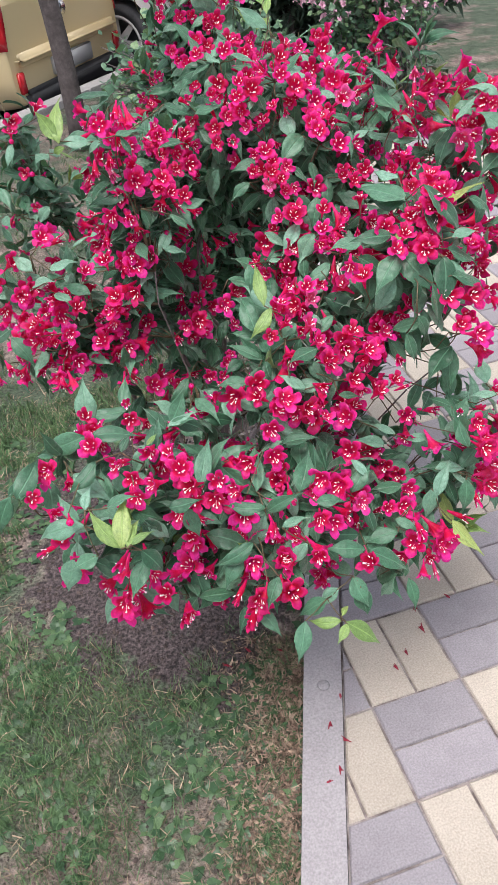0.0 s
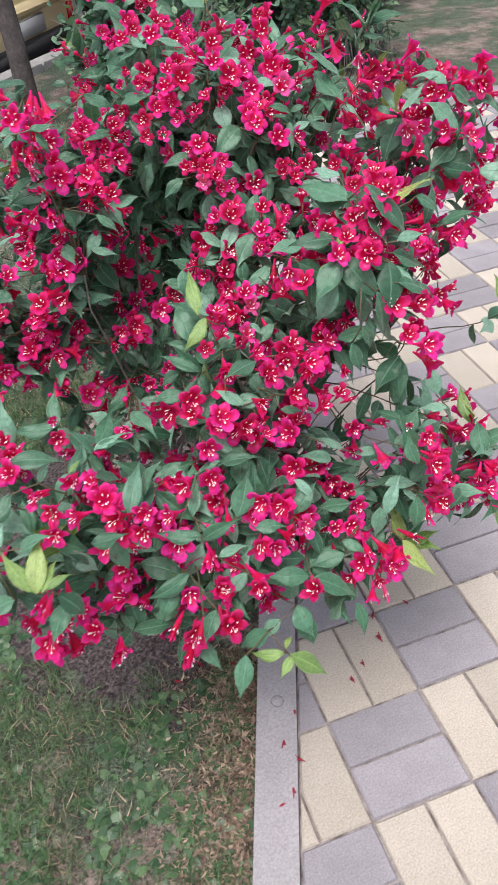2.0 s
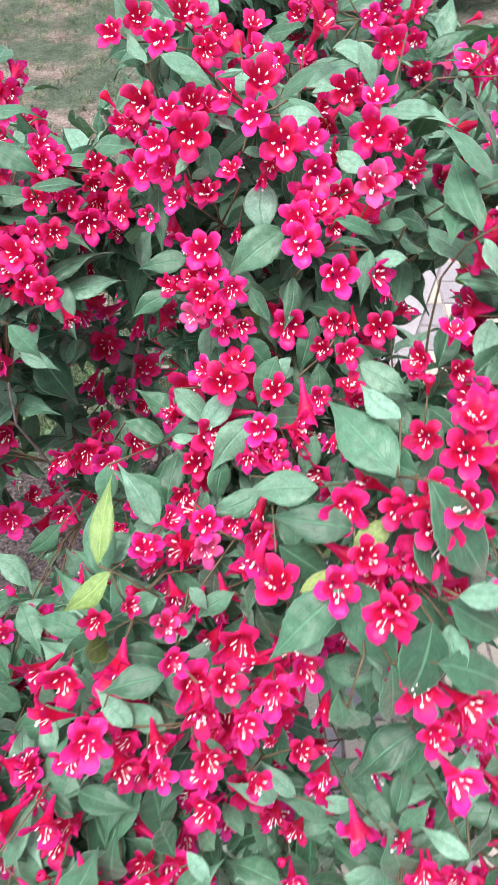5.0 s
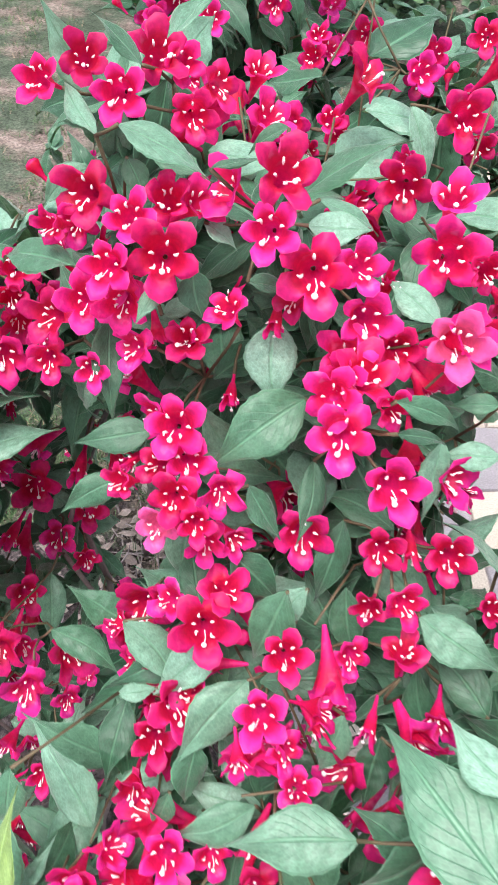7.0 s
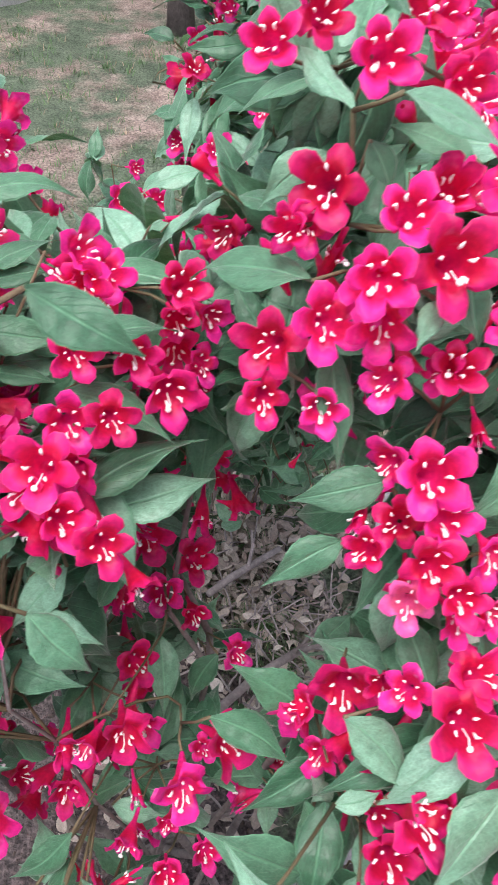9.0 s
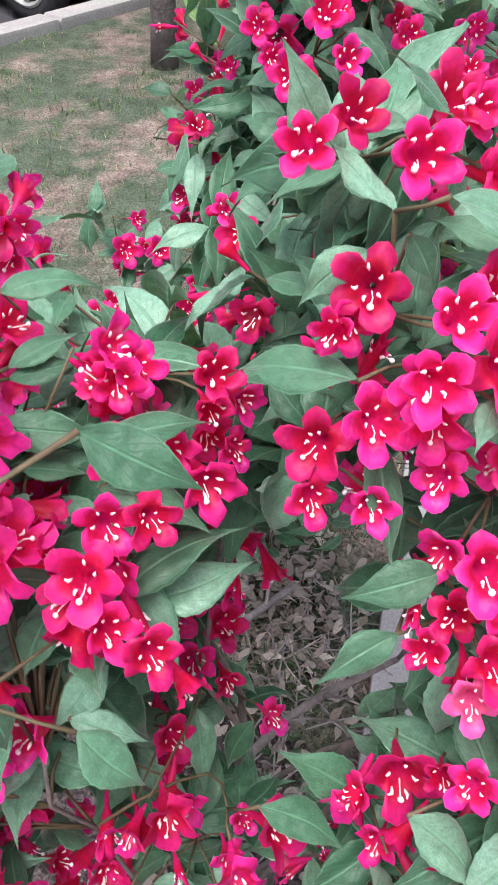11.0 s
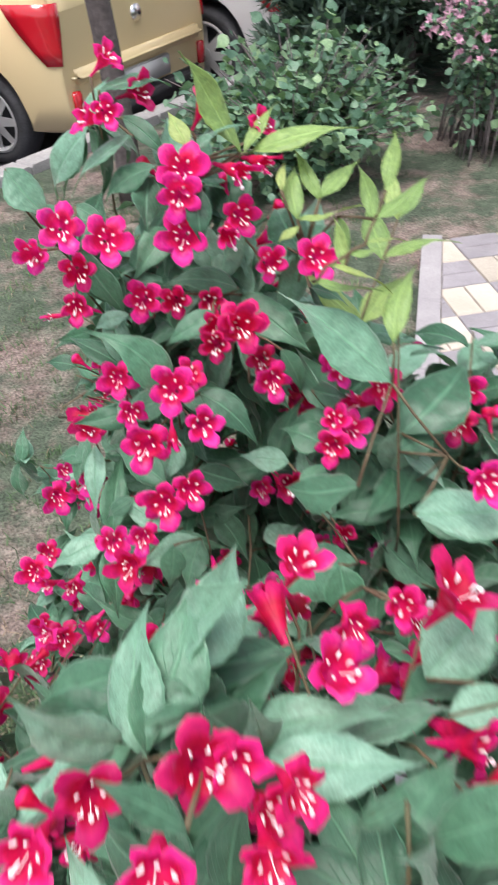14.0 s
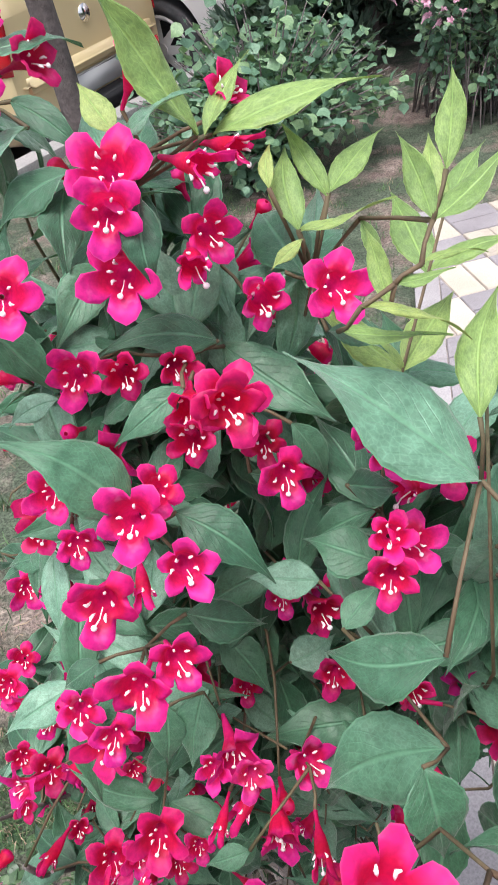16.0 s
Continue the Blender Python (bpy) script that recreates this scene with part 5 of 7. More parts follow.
EDGE_LEAVES = [
    (-0.220, 0.582, 1.031, -0.177, 0.588, 1.044, 1.00), (-0.223, 0.571, 0.993, -0.186, 0.583, 1.010, 0.90), (-0.223, 0.567, 0.989, -0.186, 0.573, 1.000, 0.90),
    (-0.231, 0.558, 0.965, -0.182, 0.550, 0.965, 1.00), (-0.225, 0.549, 0.943, -0.187, 0.545, 0.945, 0.90), (-0.251, 0.492, 0.646, -0.203, 0.503, 0.664, 1.00),
    (-0.201, 0.411, 0.603, -0.249, 0.389, 0.575, 1.10), (-0.086, 0.538, 0.633, -0.115, 0.509, 0.600, 1.00), (-0.209, 0.478, 0.907, -0.223, 0.456, 0.884, 1.20),
    (-0.182, 0.467, 0.872, -0.216, 0.445, 0.846, 1.00), (-0.204, 0.448, 0.851, -0.164, 0.434, 0.844, 0.90), (-0.177, 0.452, 0.535, -0.134, 0.442, 0.532, 1.00),
]
PORCH_LEAVES = [
    (0.145, 0.211, 0.951, 0.096, 0.269, 0.950, 1.20), (0.143, 0.179, 0.984, 0.202, 0.129, 0.926, 0.95), (0.140, 0.173, 0.953, 0.160, 0.129, 0.916, 1.10),
    (0.103, 0.193, 0.910, 0.043, 0.201, 0.920, 1.15), (0.101, 0.186, 0.891, 0.135, 0.208, 0.907, 1.10), (0.090, 0.144, 0.906, 0.042, 0.111, 0.869, 0.95),
    (0.098, 0.156, 0.901, 0.131, 0.104, 0.856, 1.00), (0.153, 0.126, 0.893, 0.136, 0.073, 0.850, 1.00), (0.167, 0.130, 0.882, 0.177, 0.100, 0.857, 1.20),
    (-0.042, 0.136, 0.784, -0.092, 0.125, 0.778, 1.00), (-0.044, 0.115, 0.728, -0.087, 0.130, 0.743, 1.00), (-0.025, 0.209, 0.799, -0.005, 0.193, 0.785, 1.00),
    (0.165, 0.139, 0.898, 0.217, 0.122, 0.881, 1.00), (-0.051, 0.203, 0.795, -0.085, 0.189, 0.786, 1.20),
]
PORCH_FRESH_LEAVES = [
    (-0.098, 0.211, 0.832, -0.090, 0.270, 0.879, 0.80), (-0.088, 0.207, 0.827, -0.134, 0.183, 0.810, 1.10), (0.101, 0.178, 0.904, 0.133, 0.200, 0.920, 1.00),
    (0.063, 0.157, 0.880, 0.091, 0.173, 0.891, 0.80),
]
REAR_LEAVES = [
    (-0.018, 0.847, 1.074, -0.050, 0.853, 1.129, 1.15), (0.018, 0.870, 1.119, -0.018, 0.862, 1.107, 1.00), (0.001, 0.845, 1.072, 0.038, 0.811, 1.062, 1.15),
    (0.045, 0.929, 1.097, 0.085, 0.884, 1.073, 1.00), (0.041, 0.910, 1.113, -0.008, 0.905, 1.137, 0.95), (0.020, 0.904, 1.191, 0.016, 0.878, 1.165, 1.00),
    (-0.011, 0.950, 1.185, -0.016, 0.912, 1.168, 1.10), (-0.103, 0.932, 1.208, -0.076, 0.911, 1.182, 1.30), (-0.064, 0.936, 1.177, -0.044, 0.928, 1.167, 1.20),
    (-0.006, 0.944, 1.194, -0.047, 0.940, 1.187, 1.00), (-0.003, 0.927, 1.156, -0.031, 0.896, 1.145, 1.10), (-0.036, 0.983, 1.237, 0.009, 0.991, 1.250, 1.20),
    (-0.018, 0.951, 1.214, -0.074, 0.945, 1.202, 0.80), (-0.023, 0.970, 1.221, 0.003, 0.937, 1.212, 0.90),
]
REAR_DEEP_LEAVES = [
    (0.023, 0.939, 1.206, 0.043, 0.919, 1.231, 1.00), (-0.008, 0.843, 1.005, 0.032, 0.834, 0.996, 1.25), (0.005, 0.911, 0.891, 0.027, 0.870, 0.872, 1.20),
    (-0.013, 0.849, 0.926, -0.030, 0.825, 0.894, 1.20), (-0.035, 0.848, 0.924, -0.044, 0.827, 0.895, 1.20), (0.063, 0.853, 0.989, 0.029, 0.862, 1.000, 1.30),
    (0.088, 0.831, 1.019, 0.061, 0.846, 1.037, 1.60), (0.081, 0.848, 1.058, 0.108, 0.845, 1.054, 1.60), (0.066, 0.885, 1.072, 0.083, 0.864, 1.046, 1.20),
    (0.042, 0.893, 1.040, 0.071, 0.877, 1.021, 1.20), (0.064, 0.815, 0.996, 0.087, 0.825, 1.011, 1.20), (0.044, 0.891, 0.867, 0.078, 0.897, 0.877, 1.50),
    (-0.058, 0.846, 0.983, -0.085, 0.843, 0.977, 1.20), (-0.049, 0.891, 1.044, -0.065, 0.885, 1.034, 1.20),
]
NEAR_EAST_LEAVES = [
    (0.121, 0.797, 1.092, 0.064, 0.843, 1.139, 0.85),
    (0.088, 0.754, 1.048, 0.047, 0.783, 1.035, 1.30), (0.091, 0.754, 0.976, 0.024, 0.771, 0.945, 1.20), (0.074, 0.742, 0.992, 0.074, 0.709, 0.965, 1.50),
    (-0.113, 1.133, 0.901, -0.087, 1.124, 0.890, 1.40), (-0.118, 1.147, 0.918, -0.151, 1.156, 0.930, 1.20), (-0.040, 0.908, 1.104, -0.069, 0.907, 1.101, 1.00),
    (0.088, 0.884, 1.120, 0.113, 0.874, 1.109, 1.00), (0.080, 0.923, 1.133, 0.052, 0.909, 1.113, 0.80), (0.082, 0.853, 0.835, 0.018, 0.859, 0.840, 1.10),
    (0.070, 0.832, 0.790, 0.037, 0.870, 0.839, 1.00), (-0.113, 1.055, 0.640, -0.147, 1.040, 0.619, 1.10), (-0.009, 0.777, 0.881, -0.034, 0.777, 0.880, 1.20),
]
FRESH_LEAVES = [
    (0.051, 0.933, 1.201, 0.017, 0.942, 1.260, 0.65), (0.055, 0.937, 1.199, 0.081, 0.959, 1.228, 0.80), (0.059, 0.942, 1.197, 0.124, 0.920, 1.221, 0.80),
    (0.017, 0.930, 1.210, 0.008, 0.945, 1.230, 1.30), (0.084, 0.903, 1.162, 0.090, 0.928, 1.195, 1.00), (0.103, 0.919, 1.167, 0.093, 0.942, 1.197, 0.80),
    (0.104, 0.920, 1.168, 0.135, 0.935, 1.189, 1.10), (0.084, 0.903, 1.161, 0.127, 0.903, 1.164, 0.55), (0.112, 0.902, 1.161, 0.118, 0.885, 1.140, 1.00),
    (0.074, 0.906, 1.182, 0.080, 0.919, 1.199, 1.00), (0.085, 0.901, 1.158, 0.069, 0.895, 1.150, 0.80),
]
TALL_SHOOT_LEAVES = [
    (0.118, 0.839, 1.184, 0.113, 0.860, 1.208, 0.80), (0.118, 0.839, 1.184, 0.150, 0.848, 1.199, 1.00), (0.127, 0.849, 1.197, 0.137, 0.870, 1.224, 0.70),
    (0.110, 0.830, 1.173, 0.137, 0.831, 1.177, 0.60), (0.099, 0.828, 1.169, 0.120, 0.826, 1.170, 0.80), (0.085, 0.826, 1.164, 0.127, 0.814, 1.156, 0.50),
    (0.098, 0.832, 1.157, 0.096, 0.852, 1.181, 0.60), (0.123, 0.805, 1.117, 0.145, 0.836, 1.158, 0.90), (0.080, 0.839, 1.148, 0.119, 0.828, 1.140, 0.60),
]
CREST_LEAVES = [
    (-0.022, 0.455, 1.060, -0.033, 0.436, 1.055, 1.00), (-0.052, 0.487, 1.014, -0.046, 0.435, 0.989, 0.80), (-0.026, 0.442, 0.970, -0.070, 0.434, 0.969, 1.10),
    (0.040, 0.476, 1.025, 0.042, 0.436, 0.997, 1.35), (0.058, 0.446, 0.995, 0.005, 0.412, 0.980, 1.15), (-0.044, 0.431, 0.940, -0.081, 0.413, 0.929, 1.00),
    (-0.055, 0.506, 1.110, -0.072, 0.536, 1.125, 0.80), (-0.033, 0.527, 1.136, -0.056, 0.535, 1.156, 0.80), (-0.042, 0.489, 1.124, 0.001, 0.474, 1.114, 0.95),
    (-0.042, 0.521, 1.092, -0.032, 0.506, 1.078, 1.50), (-0.060, 0.514, 1.089, -0.089, 0.504, 1.074, 1.00), (0.001, 0.477, 1.111, 0.031, 0.479, 1.118, 0.60),
    (-0.006, 0.467, 1.062, 0.001, 0.449, 1.044, 1.50),
]
CROWN_TOP_LEAVES = [
    (0.131, 0.798, 1.048, 0.187, 0.829, 1.089, 1.30), (0.128, 0.790, 1.039, 0.161, 0.795, 1.050, 1.20), (0.121, 0.740, 1.029, 0.216, 0.734, 1.037, 1.00),
    (0.085, 0.619, 1.041, 0.133, 0.640, 1.071, 1.20), (0.135, 0.654, 1.072, 0.157, 0.617, 1.036, 0.90), (0.087, 0.595, 1.046, 0.123, 0.600, 1.056, 1.20),
    (0.060, 0.510, 1.080, 0.094, 0.501, 1.076, 1.00), (0.053, 0.492, 1.075, 0.084, 0.490, 1.077, 1.40), (0.022, 0.466, 1.057, 0.047, 0.463, 1.058, 1.10),
    (-0.004, 0.503, 1.094, -0.033, 0.518, 1.105, 1.00), (-0.001, 0.491, 1.074, 0.018, 0.483, 1.069, 1.50), (0.042, 0.535, 1.106, 0.019, 0.532, 1.099, 1.00),
]
WEST_LEAVES = [
    (-0.067, 0.479, 1.052, -0.118, 0.507, 1.057, 0.80), (-0.173, 0.512, 0.997, -0.125, 0.518, 1.009, 0.95), (-0.178, 0.515, 0.959, -0.125, 0.493, 0.945, 1.00),
    (-0.176, 0.480, 0.912, -0.110, 0.500, 0.940, 0.95), (-0.162, 0.488, 0.894, -0.103, 0.501, 0.915, 1.00), (-0.204, 0.499, 0.814, -0.155, 0.465, 0.761, 1.10),
    (-0.218, 0.485, 0.770, -0.172, 0.478, 0.771, 1.00), (-0.102, 0.417, 0.783, -0.055, 0.392, 0.766, 1.10), (-0.007, 0.488, 0.895, -0.066, 0.509, 0.865, 1.15),
]
FALL_LEAVES = [
    (-0.022, 0.469, 1.031, 0.002, 0.472, 1.038, 1.30), (-0.042, 0.374, 0.874, -0.008, 0.341, 0.848, 1.10), (0.015, 0.361, 0.884, -0.029, 0.329, 0.861, 1.15),
    (0.052, 0.370, 0.918, 0.028, 0.338, 0.885, 1.00), (0.020, 0.397, 0.915, 0.054, 0.371, 0.896, 1.30), (0.028, 0.412, 0.959, 0.050, 0.389, 0.940, 1.00),
    (-0.045, 0.347, 0.834, -0.020, 0.349, 0.839, 1.10), (0.010, 0.343, 0.818, 0.029, 0.324, 0.802, 1.30),
]
HEM_LEAVES = [
    (0.032, 0.339, 0.870, -0.007, 0.294, 0.854, 1.00), (0.017, 0.376, 0.842, -0.047, 0.343, 0.849, 0.95), (0.087, 0.412, 0.929, 0.069, 0.372, 0.892, 0.80),
    (0.065, 0.377, 0.910, 0.038, 0.354, 0.888, 0.90), (0.037, 0.279, 0.842, -0.010, 0.268, 0.831, 1.10), (0.083, 0.250, 0.885, 0.022, 0.249, 0.881, 1.15),
    (0.128, 0.252, 0.889, 0.076, 0.227, 0.891, 1.25), (0.130, 0.206, 0.955, 0.086, 0.272, 0.972, 1.00), (0.134, 0.243, 0.974, 0.109, 0.270, 0.984, 1.30),
    (0.004, 0.313, 0.844, -0.000, 0.282, 0.816, 1.10), (-0.011, 0.292, 0.825, -0.020, 0.272, 0.806, 1.10), (0.086, 0.318, 0.873, 0.070, 0.289, 0.846, 1.00),
    (0.110, 0.312, 0.855, 0.101, 0.283, 0.829, 1.00), (-0.095, 0.292, 0.863, -0.102, 0.261, 0.835, 1.00),
]
EAST_LEAVES = [
    (0.125, 0.458, 1.040, 0.099, 0.483, 1.061, 1.00), (0.097, 0.412, 1.028, 0.138, 0.404, 1.023, 0.80), (0.098, 0.400, 1.017, 0.127, 0.398, 1.017, 0.60),
    (0.128, 0.413, 0.999, 0.123, 0.380, 0.969, 0.80), (0.068, 0.438, 0.952, 0.058, 0.397, 0.928, 0.90), (0.158, 0.427, 1.013, 0.133, 0.429, 1.014, 1.00),
    (0.159, 0.406, 0.995, 0.128, 0.411, 0.997, 1.00),
]

clear_of, hubs, stalks, leaf_feet = [], [], [], []


def place_flowers(rows, extra=0, r=random.Random(71)):
    """Open flowers in small groups, each group on one shoot end with short stalks."""
    groups = []
    for x, y, z, turn, rise, size in rows:
        a, b = radians(turn), radians(rise)
        aim = Vector((math.sin(a) * math.cos(b), -math.cos(a) * math.cos(b), math.sin(b)))
        mouth = Vector((x, y, z))
        size = max(0.68, min(1.1, size * (1.06 if extra else 0.97)))
        base = mouth - aim * 0.029 * size
        kind = r.randrange(6) if rise > 8 else r.choice((2, 4, 6, 6))
        chosen_flowers.append((kind, flower_turn(base, aim, r, size)))
        clear_of.append((mouth, aim))
        for k in range(extra):
            side = aim.cross(any_way(r)).normalized()
            spare_at.append((r.randrange(8), flower_turn(base + side * r.uniform(0.012, 0.022) - aim * r.uniform(0.006, 0.016), aim + side * r.uniform(0.4, 1.2) + Vector((0, 0, -0.25)), r, size * r.uniform(0.85, 1.0))))
        for g in groups:
            if (g[0][0] - base).length < 0.05 and len(g) < 5:
                g.append((base, aim))
                break
        else:
            groups.append([(base, aim)])
    for g in groups:
        aim = (sum((q[1] for q in g), Vector()) + Vector((0, 0.3, -0.2))).normalized()
        hub = sum((q[0] for q in g), Vector()) / len(g) - aim * 0.022
        hubs.append(hub)
        tips.append((hub + Vector((0, 0.035, -0.05)), (aim + Vector((0, 0.2, 0.6))).normalized(), hub))
        for base, _ in g:
            stalks.append((hub, base))
        for k in range(7):
            side = aim.cross(any_way(r)).normalized()
            spare_leaves.append((r.randrange(len(LEAVES)), frame_to(hub - aim * r.uniform(0.01, 0.045), side + any_way(r) * 0.3 + Vector((0, 0.3, -0.25)), Vector((0, -0.4, 1)) + any_way(r) * 0.3, r.uniform(0.045, 0.075))))


def place_leaves(rows, young=False):
    for x, y, z, u, v, w, wide in rows:
        base = Vector((x, y, z))
        long_leaf((x, y, z), (u, v, w), young, wide)
        (chosen_young if young else chosen_leaves).append((young_at if young else leaf_at).pop())
        clear_of.append((base.lerp(Vector((u, v, w)), 0.45), Vector((0, -0.6, 0.8))))
        clear_of.append((base.lerp(Vector((u, v, w)), 0.8), Vector((0, -0.6, 0.8))))
        near = min(hubs, key=lambda h: (h - base).length)
        if (near - base).length < 0.06:
            stalks.append((near, base))
        else:
            mate = min(leaf_feet, key=lambda h: (h - base).length, default=None)
            if mate is not None and (mate - base).length < 0.09:
                stalks.append((mate, base))
            else:
                tips.append((base + Vector((0, 0.05, -0.05)), Vector((0, -0.5, 0.5)), base))
        leaf_feet.append(base)


chosen_flowers, chosen_leaves, chosen_young, spare_leaves = [], [], [], []
for rows in (CREST_FLOWERS, FALL_FLOWERS, EAST_FLOWERS, WEST_FLOWERS):
    place_flowers(rows, 1)
for rows in (SKIRT_FLOWERS, HEM_FLOWERS, LOW_WEST_FLOWERS, SIDE_FLOWERS, REAR_WEST_FLOWERS, REAR_CREST_FLOWERS, REAR_FALL_FLOWERS, REAR_EAST_FLOWERS, REAR_LOW_FLOWERS, REAR_FOOT_FLOWERS, REAR_TOP_FLOWERS):
    place_flowers(rows)
for rows in (FRONT_WEST_FLOWERS, FRONT_FLOWERS, FRONT_EAST_FLOWERS, BROW_FLOWERS, SHOULDER_FLOWERS, FLANK_FLOWERS, FAR_WEST_FLOWERS, INNER_FLOWERS, PORCH_FLOWERS, STEP_FLOWERS):
    place_flowers(rows, 2)
for rows in (REAR_LEAVES, REAR_DEEP_LEAVES, NEAR_EAST_LEAVES, CREST_LEAVES, CROWN_TOP_LEAVES, WEST_LEAVES, FALL_LEAVES, HEM_LEAVES, EAST_LEAVES):
    place_leaves(rows)
for rows in (FRONT_WEST_LEAVES, FRONT_LEAVES, FRONT_EAST_LEAVES, BROW_LEAVES, SHOULDER_LEAVES, FLANK_LEAVES, EDGE_LEAVES, PORCH_LEAVES):
    place_leaves(rows)
for rows in (FRONT_FRESH_LEAVES, PORCH_FRESH_LEAVES):
    place_leaves(rows, True)
place_leaves(FRESH_LEAVES, True)
place_leaves(TALL_SHOOT_LEAVES, True)
leaf_at.extend(spare_leaves)

upright_shoot((0.132, 0.79, 0.96), (0.127, 0.808, 1.12), 3, 0.085, 2)
upright_shoot((0.15, 0.56, 0.98), (0.17, 0.6, 1.1), 3, 0.08, 2)
upright_shoot((0.12, 0.89, 1.06), (0.165, 0.931, 1.14), 2, 0.06, 0)
upright_shoot((-0.36, 0.1, 0.54), (-0.37, 0.05, 0.64), 3, 0.085, 1)
upright_shoot((0.13, 0.05, 0.42), (0.15, 0.0, 0.47), 2, 0.075, 1)
upright_shoot((0.44, 0.3, 0.62), (0.48, 0.24, 0.68), 2, 0.075, 1)
long_leaf((0.128, 0.806, 1.085), (0.2, 0.783, 1.126), True, 1.2)



def settle():
    """Neither leaves nor flowers grow through one another, and none stands close before an open flower or over a full-grown leaf."""
    def mouth(m):
        return (m @ Vector((0, 0, 0.024)))[:]

    def blade(m):
        return [(m @ Vector((x, y, 0)))[:] for x, y in ((0, 0.05), (0, 0.3), (0, 0.5), (0, 0.72), (0, 0.92), (0.14, 0.45), (-0.14, 0.45))]

    def far_from(points, others, gap):
        points = np.array(points)
        return ((points[:, None, :] - others[None]) ** 2).sum(axis=2).min() > gap * gap

    heads, light = np.array([p[:] for p, _ in clear_of]), Vector((0, -0.82, 0.57))
    lines = [(np.array([a[:] for _, a in clear_of]), 0.07, 0.014), (np.array([light[:]] * len(clear_of)), 0.16, 0.014)]

    def open_view(points):
        d = np.array(points)[:, None, :] - heads[None]
        for way, reach, wide in lines:
            along = (d * way[None]).sum(axis=2)
            off = np.sqrt(np.maximum(0, (d * d).sum(axis=2) - along * along))
            if ((along > -0.006) & (along < reach) & (off < wide)).any():
                return False
        return True

    flower_at[:] = [q for q in flower_at if open_view([mouth(q[1])])]
    young_at[:] = [q for q in young_at if open_view(blade(q[1]))]
    mouths = np.array([mouth(m) for _, m in chosen_flowers + flower_at])
    leaf_at[:] = [q for q in leaf_at if far_from(blade(q[1]), mouths, 0.012) and not in_opening(q[1] @ Vector((0, 0.6, 0)), 0.08) and open_view(blade(q[1]))]
    blades = np.array([p for _, m in chosen_leaves + leaf_at for p in blade(m)])
    for q in spare_at:
        if far_from([mouth(q[1])], blades, 0.0095) and open_view([mouth(q[1])]):
            flower_at.append(q)


def round_lane(p):
    """Moves a point of a stem out of the open lane to its rim."""
    a, b, _ = LANES[0]
    way = b - a
    foot = a + way * max(0.0, min(1.0, (p - a).dot(way) / way.length_squared))
    off = p - foot
    return foot + off.normalized() * 0.115 if 1e-4 < off.length < 0.115 else p


